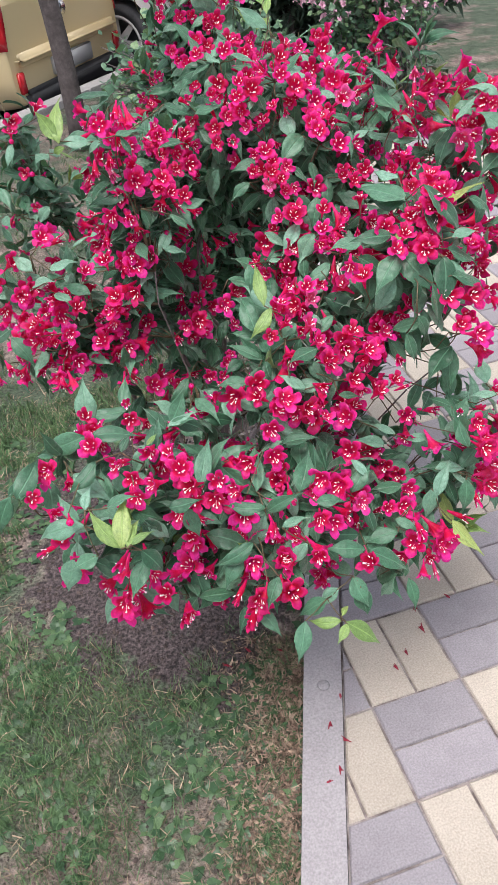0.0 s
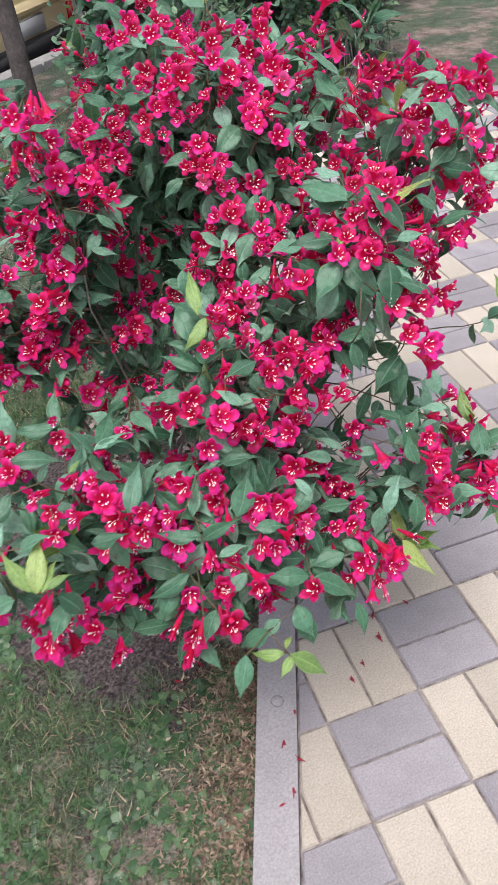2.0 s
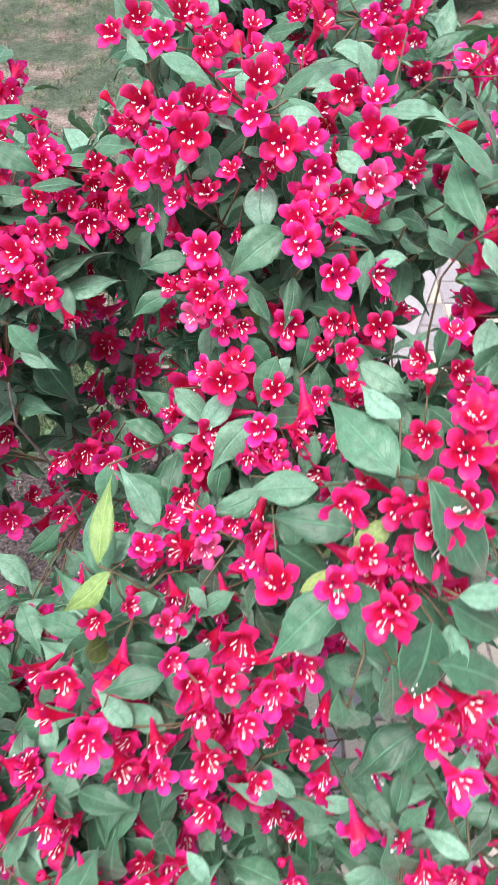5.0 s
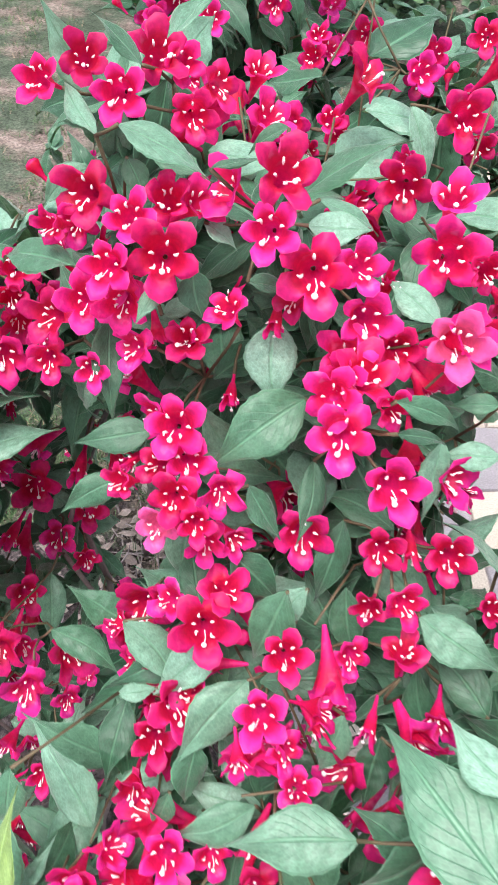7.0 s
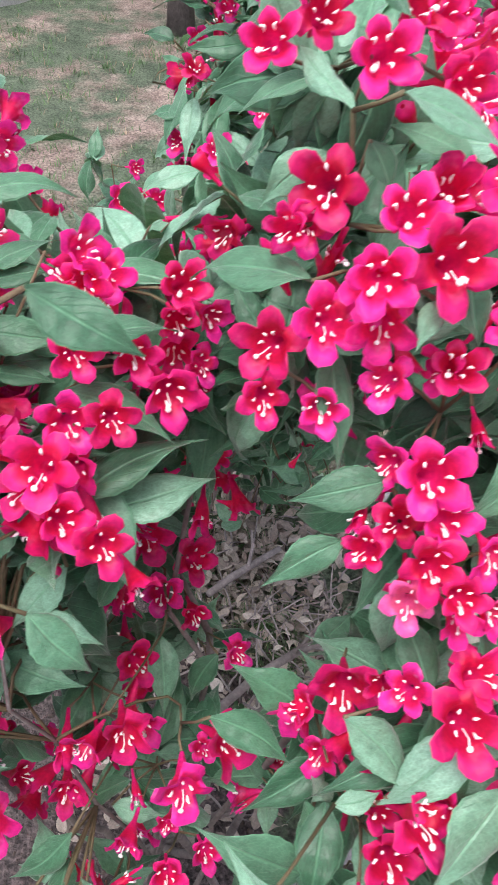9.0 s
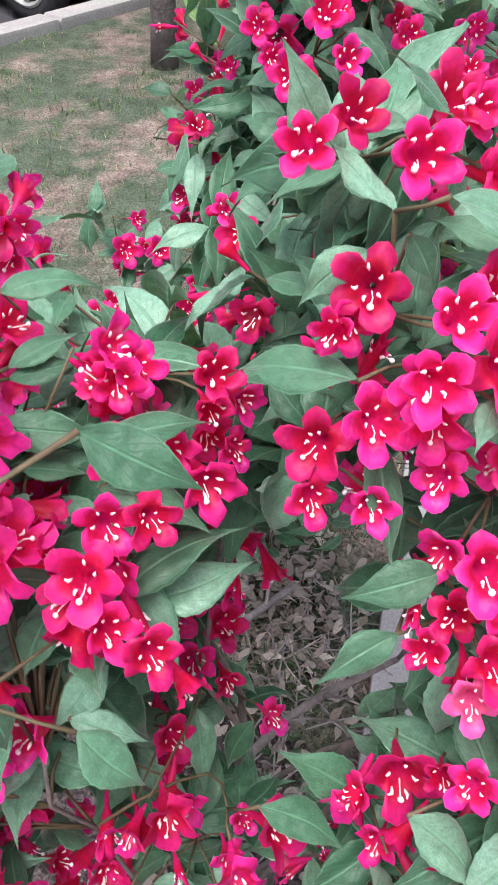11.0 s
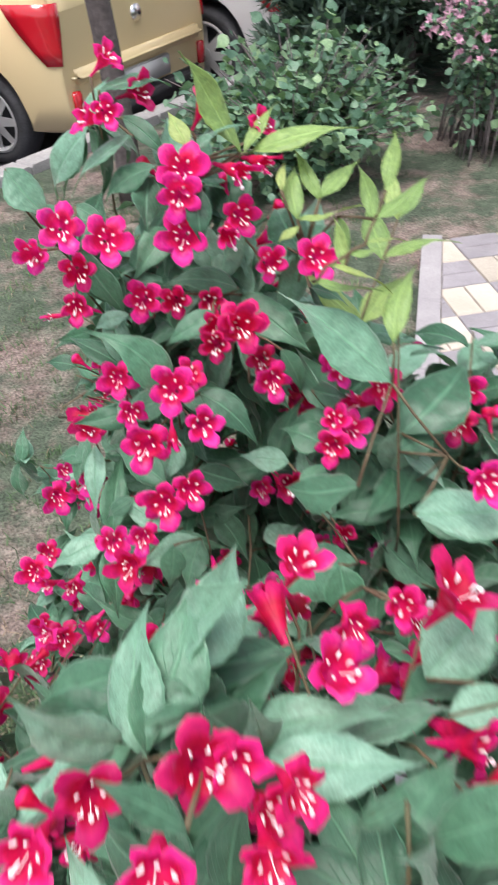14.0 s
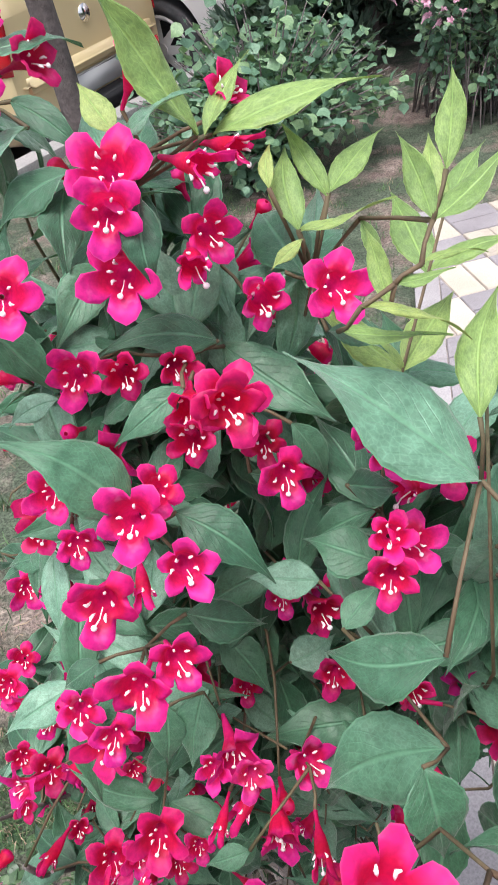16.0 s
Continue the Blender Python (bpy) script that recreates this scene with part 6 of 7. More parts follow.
def build_shrub():
    shrub = thing("flowering_shrub", "leafy shrub full of crimson trumpet flowers in dug soil", "shrub")
    r = random.Random(21)
    # main stems rise from the foot to groups of shoot ends, fine twigs carry each end
    groups = []
    for t in sorted(tips, key=lambda q: (q[2] - ROOT).length):
        for g in groups:
            if len(g) < 30 and (g[0][2] - t[2]).length < 0.26:
                g.append(t)
                break
        else:
            groups.append([t])
    twigs, knots, ends = bmesh.new(), [], []
    for g in groups:
        mid = sum((t[0] for t in g), Vector()) / len(g)
        root = ROOT if mid.y < 0.7 else Vector((0.0, 1.24, 0.0))
        hub = root.lerp(mid, 0.8)
        foot = root + Vector((r.uniform(-0.09, 0.09), r.uniform(-0.09, 0.09), -0.04))
        line = bent(foot, foot + Vector(((hub.x - foot.x) * 0.1, (hub.y - foot.y) * 0.1, hub.z * 0.45)), hub - Vector((0, 0, 0.12)) + any_way(r) * 0.03, hub, 9)
        line = [round_lane(p) + any_way(r) * 0.01 for p in line]
        bm = bmesh.new()
        fat = 0.0026 + 0.00012 * len(g)
        tube(bm, line, [fat * (1 - 0.55 * i / 8) for i in range(9)], 7)
        part("stem", bm, STEM, shrub)
        knots.extend(line[4:])
        ends.extend(g)
    # two bare grey stems that show in the open lane, one upright and forked, one arching low
    for line, fat in (([(-0.1, 1.02, -0.02), (-0.084, 1.0, 0.14), (-0.078, 1.0, 0.26), (-0.066, 1.0, 0.36), (-0.06, 1.0, 0.46)], 0.0075),
                      ([(-0.11, 0.69, -0.03), (-0.046, 0.723, 0.13), (0.0, 0.745, 0.17), (0.06, 0.766, 0.2), (0.17, 0.786, 0.25)], 0.0075)):
        bm = bmesh.new()
        line = [Vector(p) for p in line]
        tube(bm, line, [fat, fat * 0.95, fat * 0.9, fat * 0.85, fat * 0.6], 9)
        for k, p in enumerate(line[2:] + line[3:]):
            way = ((line[-1] - line[0]).normalized() + any_way(r) * 0.8).normalized()
            tube(bm, [p, p + way * 0.04 + any_way(r) * 0.006, p + way * 0.09 + any_way(r) * 0.012], [fat * 0.45, fat * 0.3, fat * 0.16], 6)
        part("stem", bm, STEM, shrub)
    for base, way, end in ends:
        start = min(knots, key=lambda k: (k - base).length + 0.5 * max(0.0, k.z - base.z))
        tube(twigs, [start] + [round_lane(p) for p in bent(start, start.lerp(base, 0.4) + Vector((0, 0, 0.03)), base - way * 0.05, base, 5)[1:]] + [end], [0.0014, 0.0013, 0.0012, 0.0011, 0.001, 0.0008], 5)
        # older leaves further down the twig
        for s in range(4):
            p = start.lerp(base, r.uniform(0.25, 1.0))
            if in_opening(p):
                continue
            aim = (any_way(r) + way * 0.4 + Vector((0, 0, 0.1))).normalized()
            leaf_at.append((r.randrange(len(LEAVES)), frame_to(p, aim, Vector((0, -0.2, 1)) + any_way(r) * 0.5, r.uniform(0.045, 0.075))))
    # the pieces nearest the middle of the crown's open side are objects of their own
    heart = Vector((-0.06, 0.5, 1.0))
    near = lambda q: (Vector(q[1].translation) - heart).length
    settle()
    leaf_at.sort(key=near)
    flower_at.sort(key=near)
    leaf_at[:0], flower_at[:0], young_at[:0] = chosen_leaves, chosen_flowers, chosen_young
    for hub, base in stalks:
        tube(twigs, [hub, hub.lerp(base, 0.6) + any_way(r) * 0.002, base], [0.0011, 0.0009, 0.0012], 5)
    leaf_mesh = [single("leaf", t, LEAF) for t in LEAVES]
    young_mesh = [single("young_leaf", t, LEAF_YOUNG) for t in YOUNG]
    flower_mesh = [single("flower", t, PETAL) for t in FLOWERS]
    stamen_mesh = [single("stamen_tuft", t, STAMEN) for t in STAMENS]
    for name, places, meshes in (("leaf", leaf_at[:300], leaf_mesh), ("young_leaf", young_at[:150], young_mesh)):
        for which, m in places:
            ob = new(name, meshes[which])
            ob.parent, ob.matrix_basis = shrub, m
    for which, m in flower_at[:300]:
        ob = new("flower", flower_mesh[which])
        ob.parent, ob.matrix_basis = shrub, m
        inner = new("stamen_tuft", stamen_mesh[which])
        inner.parent = ob
        tagged(inner, "white stamens and stigma")
    tagged(part("twigs", twigs, TWIG, shrub), kind="stuff")
    joined("outer_leaves", LEAVES, leaf_at[300:], LEAF, shrub)
    if young_at[150:]:
        joined("outer_young_leaves", YOUNG, young_at[150:], LEAF_YOUNG, shrub)
    joined("outer_flowers", FAR_FLOWERS, flower_at[300:], PETAL, shrub)
    joined("outer_stamens", STAMENS, flower_at[300:], STAMEN, shrub)
    if bud_at:
        joined("buds", BUDS, bud_at, PETAL, shrub)
    return shrub


build_shrub()


# ---- lawn growth ----
def blade_template(bend, width):
    v = [(-width, 0, 0), (width, 0, 0), (-width * 0.8, bend * 0.3, 0.55), (width * 0.8, bend * 0.3, 0.55), (0, bend, 1.0 - abs(bend) * 0.35)]
    return np.array(v), [(0, 1, 3, 2), (2, 3, 4)], np.array([(0, 0), (1, 0), (0, 0.5), (1, 0.5), (0.5, 1)])


def on_lawn(x, y):
    return beyond((x, y), CURB_A, CURB_OUT) < -CURB_WIDE - 0.004 and beyond((x, y), ROAD_A, ROAD_OUT) < -0.03


def build_grass():
    r = random.Random(31)
    blades = [blade_template(b, 0.022) for b in (0.2, 0.45, 0.7, 0.95, -0.3)]
    green, dry, litter = [], [], []
    def sow(count, x0, x1, y0, y1, tall, fat):
        for _ in range(count):
            x, y = r.uniform(x0, x1), r.uniform(y0, y1)
            dug = dug_far(x, y)
            lush = noise.noise((x * 2.6 + 7, y * 2.6, 0.5)) + 0.8 * noise.noise((x * 8, y * 8, 2))
            if not on_lawn(x, y) or dug < 0.34 + 0.12 * noise.noise((x * 5, y * 5, 0)) + 0.1 * noise.noise((x * 17, y * 17, 0)) or (lush < 0.05 and r.random() < 0.85):
                continue
            n = r.randint(3, 7)
            for _ in range(n):
                p = Vector((x + r.gauss(0, 0.012), y + r.gauss(0, 0.012), 0))
                p.z = ground_height(p.x, p.y) - 0.004
                h = tall * r.uniform(0.5, 1.2)
                m = Matrix.Translation(p) @ pose(0, 0, 0, r.uniform(-25, 25), r.uniform(-25, 25), r.uniform(0, 360)) @ Matrix.Diagonal((h * fat, h, h, 1))
                (green if r.random() < 0.88 else dry).append((r.randrange(5), m))
    sow(15000, -1.0, 0.1, -0.6, 1.4, 0.042, 0.85)
    sow(5500, -1.8, 1.6, 1.1, 2.2, 0.04, 1.8)
    sow(4500, -1.8, 1.6, 2.2, 4.6, 0.035, 2.0)
    for _ in range(5200):
        x, y = r.uniform(-1.3, 0.1), r.uniform(-0.6, 1.8)
        if not on_lawn(x, y) or dug_far(x, y) < 0.35:
            continue
        m = pose(x, y, ground_height(x, y) + 0.003, r.uniform(70, 100), r.uniform(0, 360), r.uniform(0, 360)) @ Matrix.Diagonal((0.06, 0.03, r.uniform(0.015, 0.045), 1))
        dry.append((1, m))
    # a strip of golden litter lies along the curb
    for _ in range(8000):
        along, off = r.uniform(-0.75, 0.05), CURB_WIDE + 0.005 + abs(r.gauss(0, 0.07))
        q = CURB_A + CURB_DIR * along - CURB_OUT * off
        m = pose(q.x, q.y, ground_height(q.x, q.y) + r.uniform(0.001, 0.006), r.uniform(70, 100), r.uniform(0, 360), r.uniform(0, 360)) @ Matrix.Diagonal((r.uniform(0.04, 0.14), 0.03, r.uniform(0.004, 0.02), 1))
        litter.append((1, m))
    turf = thing("lawn_grass", "short sparse grass with dry straw between", "grass", kind="stuff")
    joined("green_blades", blades, green, GRASS, turf)
    joined("dry_straw", blades, dry, DRY_GRASS, turf)
    joined("litter", blades, litter, LITTER, turf, "golden brown fallen litter")
    clod = bmesh.new()
    bmesh.ops.create_icosphere(clod, subdivisions=1, radius=1.0)
    clod.verts.index_update()
    lump = (np.array([q.co[:] for q in clod.verts]), [tuple(q.index for q in f.verts) for f in clod.faces], np.zeros((len(clod.verts), 2)))
    clod.free()
    lumps = []
    for _ in range(4200):
        a, far = r.uniform(0, 6.283), 0.42 * math.sqrt(r.random())
        x, y = -0.3 + far * math.cos(a) / 0.95, 0.66 + far * math.sin(a) / 0.75
        if r.random() < 0.35:
            x, y = r.uniform(-0.9, 0.0), r.uniform(-0.5, 0.6)
        if on_lawn(x, y):
            s = 0.0015 + 0.006 * r.random() ** 3
            lumps.append((0, pose(x, y, ground_height(x, y), r.uniform(0, 90), r.uniform(0, 90), r.uniform(0, 360)) @ Matrix.Diagonal((s, s * r.uniform(0.6, 1), s * r.uniform(0.5, 0.9), 1))))
    sticks, dead = bmesh.new(), []
    for _ in range(150):
        x, y = r.uniform(-0.2, 0.22), r.uniform(0.6, 1.15)
        if not on_lawn(x, y):
            continue
        a, long = r.uniform(0, 6.28), r.uniform(0.03, 0.13)
        p, z = Vector((x, y, ground_height(x, y) + r.uniform(0.002, 0.012))), r.uniform(-0.1, 0.25)
        step = Vector((math.cos(a), math.sin(a), z)) * long / 3
        tube(sticks, [p, p + step + any_way(r) * 0.004, p + step * 2 + any_way(r) * 0.006, p + step * 3], [0.0022, 0.002, 0.0016, 0.0009], 5)
    for _ in range(420):
        x, y = r.uniform(-0.3, 0.22), r.uniform(0.55, 1.2)
        if on_lawn(x, y):
            dead.append((r.randrange(len(LEAVES)), frame_to(Vector((x, y, ground_height(x, y) + 0.006)), any_way(r) * Vector((1, 1, 0.2)).length, Vector((0, 0, 1)) + any_way(r) * 0.4, r.uniform(0.018, 0.045))))
    for _ in range(620):
        x, y = r.gauss(0.02, 0.09), r.gauss(1.08, 0.13)
        if on_lawn(x, y):
            dead.append((r.randrange(len(LEAVES)), frame_to(Vector((x, y, ground_height(x, y) + r.uniform(0.008, 0.03))), any_way(r), Vector((0, 0, 1)) + any_way(r) * 0.5, r.uniform(0.02, 0.05))))
    for _ in range(130):
        x, y = r.gauss(0.03, 0.09), r.gauss(0.95, 0.12)
        if on_lawn(x, y):
            p, step = Vector((x, y, ground_height(x, y) + 0.004)), (any_way(r) + Vector((0, 0, 0.25))) * r.uniform(0.015, 0.04)
            step.z = abs(step.z)
            tube(sticks, [p, p + step + any_way(r) * 0.004, p + step * 2 + any_way(r) * 0.006, p + step * 3], [0.0024, 0.002, 0.0016, 0.0009], 5)
    under = thing("dry_litter", "dry grey twigs and dead leaves on the soil", "litter", kind="stuff")
    part("sticks", sticks, DRY_TWIG, under)
    branch_piece = bmesh.new()
    tube(branch_piece, [Vector((-0.06, 0.985, 0.018)), Vector((-0.01, 1.02, 0.024)), Vector((0.035, 1.052, 0.02)), Vector((0.085, 1.08, 0.026))], [0.0065, 0.0075, 0.007, 0.006], 9)
    tube(branch_piece, [Vector((0.02, 1.04, 0.024)), Vector((0.03, 1.075, 0.045)), Vector((0.028, 1.1, 0.06))], [0.004, 0.003, 0.002], 6)
    tagged(new("fallen_branch", mesh_of("fallen_branch", branch_piece, DRY_TWIG)), "pale grey broken branch lying on the soil", "branch")
    joined("dead_leaves", LEAVES, dead, DEAD_LEAF, under)
    joined("clods", [lump], lumps, CLOD, thing("soil_clods", "dark crumbs of dug soil round the shrub", "soil", kind="stuff"))
    weed = leaf_template(0.32, 0.15, 0.25, 0.1, 3, rows=5)
    spots = []
    for _ in range(2600):
        x, y = r.uniform(-1.1, 0.05), r.uniform(-0.5, 1.3)
        if not on_lawn(x, y) or dug_far(x, y) < 0.33 + 0.14 * noise.noise((x * 6, y * 6, 5)) or noise.noise((x * 2.3, y * 2.3, 9)) + 0.5 * noise.noise((x * 9, y * 9, 4)) < -0.16:
            continue
        z = ground_height(x, y)
        for k in range(r.randint(3, 6)):
            a = r.uniform(0, 6.28)
            aim = Vector((math.cos(a), math.sin(a), r.uniform(0.15, 0.7)))
            spots.append((0, frame_to(Vector((x, y, z)), aim, Vector((0, 0, 1)), r.uniform(0.012, 0.034))))
    joined("weeds", [weed], spots, WEED, thing("lawn_weeds", "low broad-leaved weeds in the lawn", "weeds", kind="stuff"))


build_grass()


def build_fallen(r=random.Random(37)):
    """Fallen flowers on soil, litter, curb and paving, and a pale flat stone in the lawn."""
    mesh = [single("fallen_flower", FLOWERS[k], WITHERED) for k in (6, 7)]
    spots = [(-0.09, 0.0), (-0.07, -0.06), (-0.11, -0.09), (-0.05, 0.05), (-0.2, 0.24), (-0.24, 0.2), (-0.12, 0.2), (0.12, 0.08), (0.27, 0.2), (0.085, 0.055), (0.2, 0.2), (0.18, 0.12), (-0.15, -0.12)]
    for x, y in spots:
        paved = beyond((x, y), CURB_A, CURB_OUT) > -CURB_WIDE
        z = 0.004 if paved else ground_height(x, y) + 0.006
        ob = new("fallen_flower", mesh[r.randrange(2)])
        ob.matrix_basis = pose(x, y, z + 0.003, 88, 0, r.uniform(0, 360)) @ Matrix.Diagonal((r.uniform(0.5, 0.8), 0.45, r.uniform(0.35, 0.6), 1))
        tagged(ob, "withered crimson flower fallen on the ground", "flower", "fallen flowers")
    for x, y, wide in ((-0.5, -0.28, 0.05), (-0.42, -0.33, 0.03), (-0.46, -0.22, 0.018)):
        bm = bmesh.new()
        bmesh.ops.create_icosphere(bm, subdivisions=3, radius=1.0)
        for w in bm.verts:
            w.co *= 1 + 0.25 * noise.noise(w.co * 1.7 + Vector((x * 9, y * 9, 0)))
            w.co = Vector((w.co.x * wide, w.co.y * wide * 0.7, w.co.z * wide * 0.32))
        ob = new("stone", mesh_of("stone", bm, STONE))
        ob.location = (x, y, ground_height(x, y) + wide * 0.1)
        tagged(ob, "pale flat stone sunk in the lawn", "stone", "stones in the lawn")


build_fallen()



# ---- young tree beyond the shrub ----
def build_tree(x, y):
    tree = thing("young_tree", "slim young tree with smooth dark grey-brown trunk", "tree", pose(x, y, 0))
    r = random.Random(41)
    bm = bmesh.new()
    line = [Vector((0.012 * math.sin(k * 0.9) - 0.004 * k, 0.01 * math.cos(k * 1.3), -0.08 + k * 0.26)) for k in range(11)]
    tube(bm, line, [0.07, 0.059, 0.055, 0.053, 0.052, 0.051, 0.05, 0.048, 0.046, 0.043, 0.038], 14)
    part("trunk", bm, BARK, tree)
    leaf = leaf_template(0.34, 0.2, 0.2, 0.1, 5, rows=5)
    spots = []
    for k in range(9):
        a = k * 2.4
        start = line[8] + Vector((0, 0, 0.06 * k))
        end = start + Vector((math.cos(a) * r.uniform(0.7, 1.2), math.sin(a) * r.uniform(0.7, 1.2), r.uniform(0.7, 1.5)))
        limb = bent(start, start.lerp(end, 0.3) + Vector((0, 0, 0.2)), start.lerp(end, 0.7) + Vector((0, 0, 0.15)), end, 7)
        bm = bmesh.new()
        tube(bm, limb, [0.026 - 0.003 * i for i in range(7)], 6)
        part("limb", bm, BARK, tree)
        for _ in range(130):
            p = limb[r.randrange(2, 7)] + any_way(r) * r.uniform(0.05, 0.42)
            spots.append((0, frame_to(p, any_way(r) + Vector((0, 0, -0.4)), Vector((0, 0, 1)) + any_way(r) * 0.5, r.uniform(0.06, 0.11))))
    joined("crown", [leaf], spots, BACK_LEAF, tree, "grey-green leaves")


# ---- bushes in the background ----
def build_back_bush(name, label, centre, radii, shoots, leaf_size, material, seed, wide=0.36, petals=0, low=-0.3, upright=0.35, foot_wide=0.12, thick=1.0):
    """A bush of thin stems, each with leaves along its upper part, so that the outline stays ragged."""
    bush = thing(name, label, "shrub", pose(centre[0], centre[1], 0))
    r = random.Random(seed)
    leaf = [leaf_template(wide, 0.2, 0.15, 0.15, s, rows=7) for s in range(3)]
    stems, spots, pink = bmesh.new(), [], []
    c = Vector((0, 0, centre[2]))
    for _ in range(shoots):
        n = any_way(r)
        if n.z < low:
            n.z = -n.z
        n.z += upright * r.random()
        end = c + Vector((n.x * radii[0], n.y * radii[1], n.z * radii[2])) * r.uniform(0.75, 1.1)
        if end.z < 0.06:
            end.z = 0.06 + 0.05 * r.random()
        foot = Vector((r.uniform(-foot_wide, foot_wide), r.uniform(-foot_wide, foot_wide), -0.05))
        line = bent(foot, foot + Vector((0, 0, end.z * 0.5)), c.lerp(end, 0.35), end, 7)
        tube(stems, line, [w * thick for w in (0.009, 0.008, 0.007, 0.006, 0.005, 0.004, 0.002)], 5)
        for k in range(34):
            t = r.uniform(0.2, 1.0) * 6
            i = min(5, int(t))
            p = line[i].lerp(line[i + 1], t - i)
            aim = (any_way(r) + Vector((0, 0, 0.25))).normalized()
            p = p + aim * r.uniform(0.0, 0.1)
            spots.append((r.randrange(3), frame_to(p, aim, Vector((0, 0, 1)) + any_way(r) * 0.5, leaf_size * r.uniform(0.6, 1.2))))
        if r.random() < petals:
            for k in range(4):
                pink.append((r.randrange(4), Matrix.Translation(end + any_way(r) * 0.05) @ pose(0, 0, 0, r.uniform(-60, 60), r.uniform(-60, 60), r.uniform(0, 360)) @ Matrix.Scale(1.0, 4)))
    part("stems", stems, STEM, bush)
    tagged(bush.children[0], kind="stuff")
    joined("foliage", leaf, spots, material, bush)
    if pink:
        joined("blossom", FAR_FLOWERS[:4], pink, PALE_PETAL, bush, "faded pale pink blossom")
    return bush


def build_conifer(x, y, tall, wide, seed, name="conifer", label="dense dark green conifer with drooping sprays"):
    tree = thing(name, label, "conifer", pose(x, y, 0))
    r = random.Random(seed)
    bm = bmesh.new()
    tube(bm, [Vector((0, 0, -0.1 + tall * k / 6)) for k in range(7)], [0.09 - 0.012 * k for k in range(7)], 9)
    part("trunk", bm, BARK, tree)
    v, f, uv = blade_template(0.35, 0.1)
    spray = (v[:, [0, 2, 1]], f, uv)
    spots, limbs = [], bmesh.new()
    for k in range(130):
        h = tall * (0.02 + 0.96 * r.random())
        a = r.uniform(0, 6.283)
        reach = wide * (1.03 - h / tall) ** 0.6 * r.uniform(0.5, 1.05)
        start = Vector((0, 0, h))
        end = start + Vector((math.cos(a) * reach, math.sin(a) * reach, reach * r.uniform(0.0, 0.35)))
        line = bent(start, start.lerp(end, 0.3), start.lerp(end, 0.7), end, 6)
        tube(limbs, line, [0.014, 0.011, 0.009, 0.007, 0.005, 0.003], 4)
        for _ in range(300):
            t = r.uniform(0.25, 1.0) * 5
            i = min(4, int(t))
            p = line[i].lerp(line[i + 1], t - i) + any_way(r) * 0.05
            aim = ((end - start).normalized() + any_way(r) * 0.9 + Vector((0, 0, -0.15))).normalized()
            spots.append((0, frame_to(p, aim, Vector((0, 0, 1)) + any_way(r) * 0.6, r.uniform(0.07, 0.17))))
    tagged(part("limbs", limbs, BARK, tree), kind="stuff")
    joined("needles", [spray], spots, NEEDLE, tree)


# ---- parked cars ----
def car_section(x, L, W, H, belt):
    """Half outline (y, z) of the body at x along its length; x = 0 is the tail, L the nose."""
    tail = min(1.0, (x + 0.04) / 0.28) ** 0.5
    nose = min(1.0, (L - x + 0.03) / 0.5) ** 0.5
    w = W / 2 * min(0.86 + 0.14 * tail, 0.8 + 0.2 * nose)
    low = 0.2 + 0.05 * (1 - tail)
    hood = belt - 0.02 - 0.22 * max(0, (x - (L - 1.0))) / 1.0
    if x < 0.34:
        top = belt + (H - belt) * (x / 0.34) ** 0.75
    elif x < L - 1.75:
        top = H - 0.02 * ((x - 1.2) / 1.0) ** 2
    elif x < L - 0.95:
        top = belt + (H - 0.05 - belt) * (1 - (x - (L - 1.75)) / 0.8)
    else:
        top = hood
    top = max(top, hood)
    shoulder = min(belt, top)
    roof = W / 2 * 0.74
    share = (top - shoulder) / max(0.01, H - belt)
    g = w - (w - roof) * share
    return [(w * 0.8, low), (w * 0.97, low + 0.05), (w, low + 0.2), (w * 1.005, 0.6), (w * 0.985, shoulder - 0.06), (w * 0.955, shoulder), ((w * 0.95 + g) / 2, (shoulder + top) / 2), (g, top - 0.05 * share), (g * 0.8, top), (0.0, top + 0.012)]


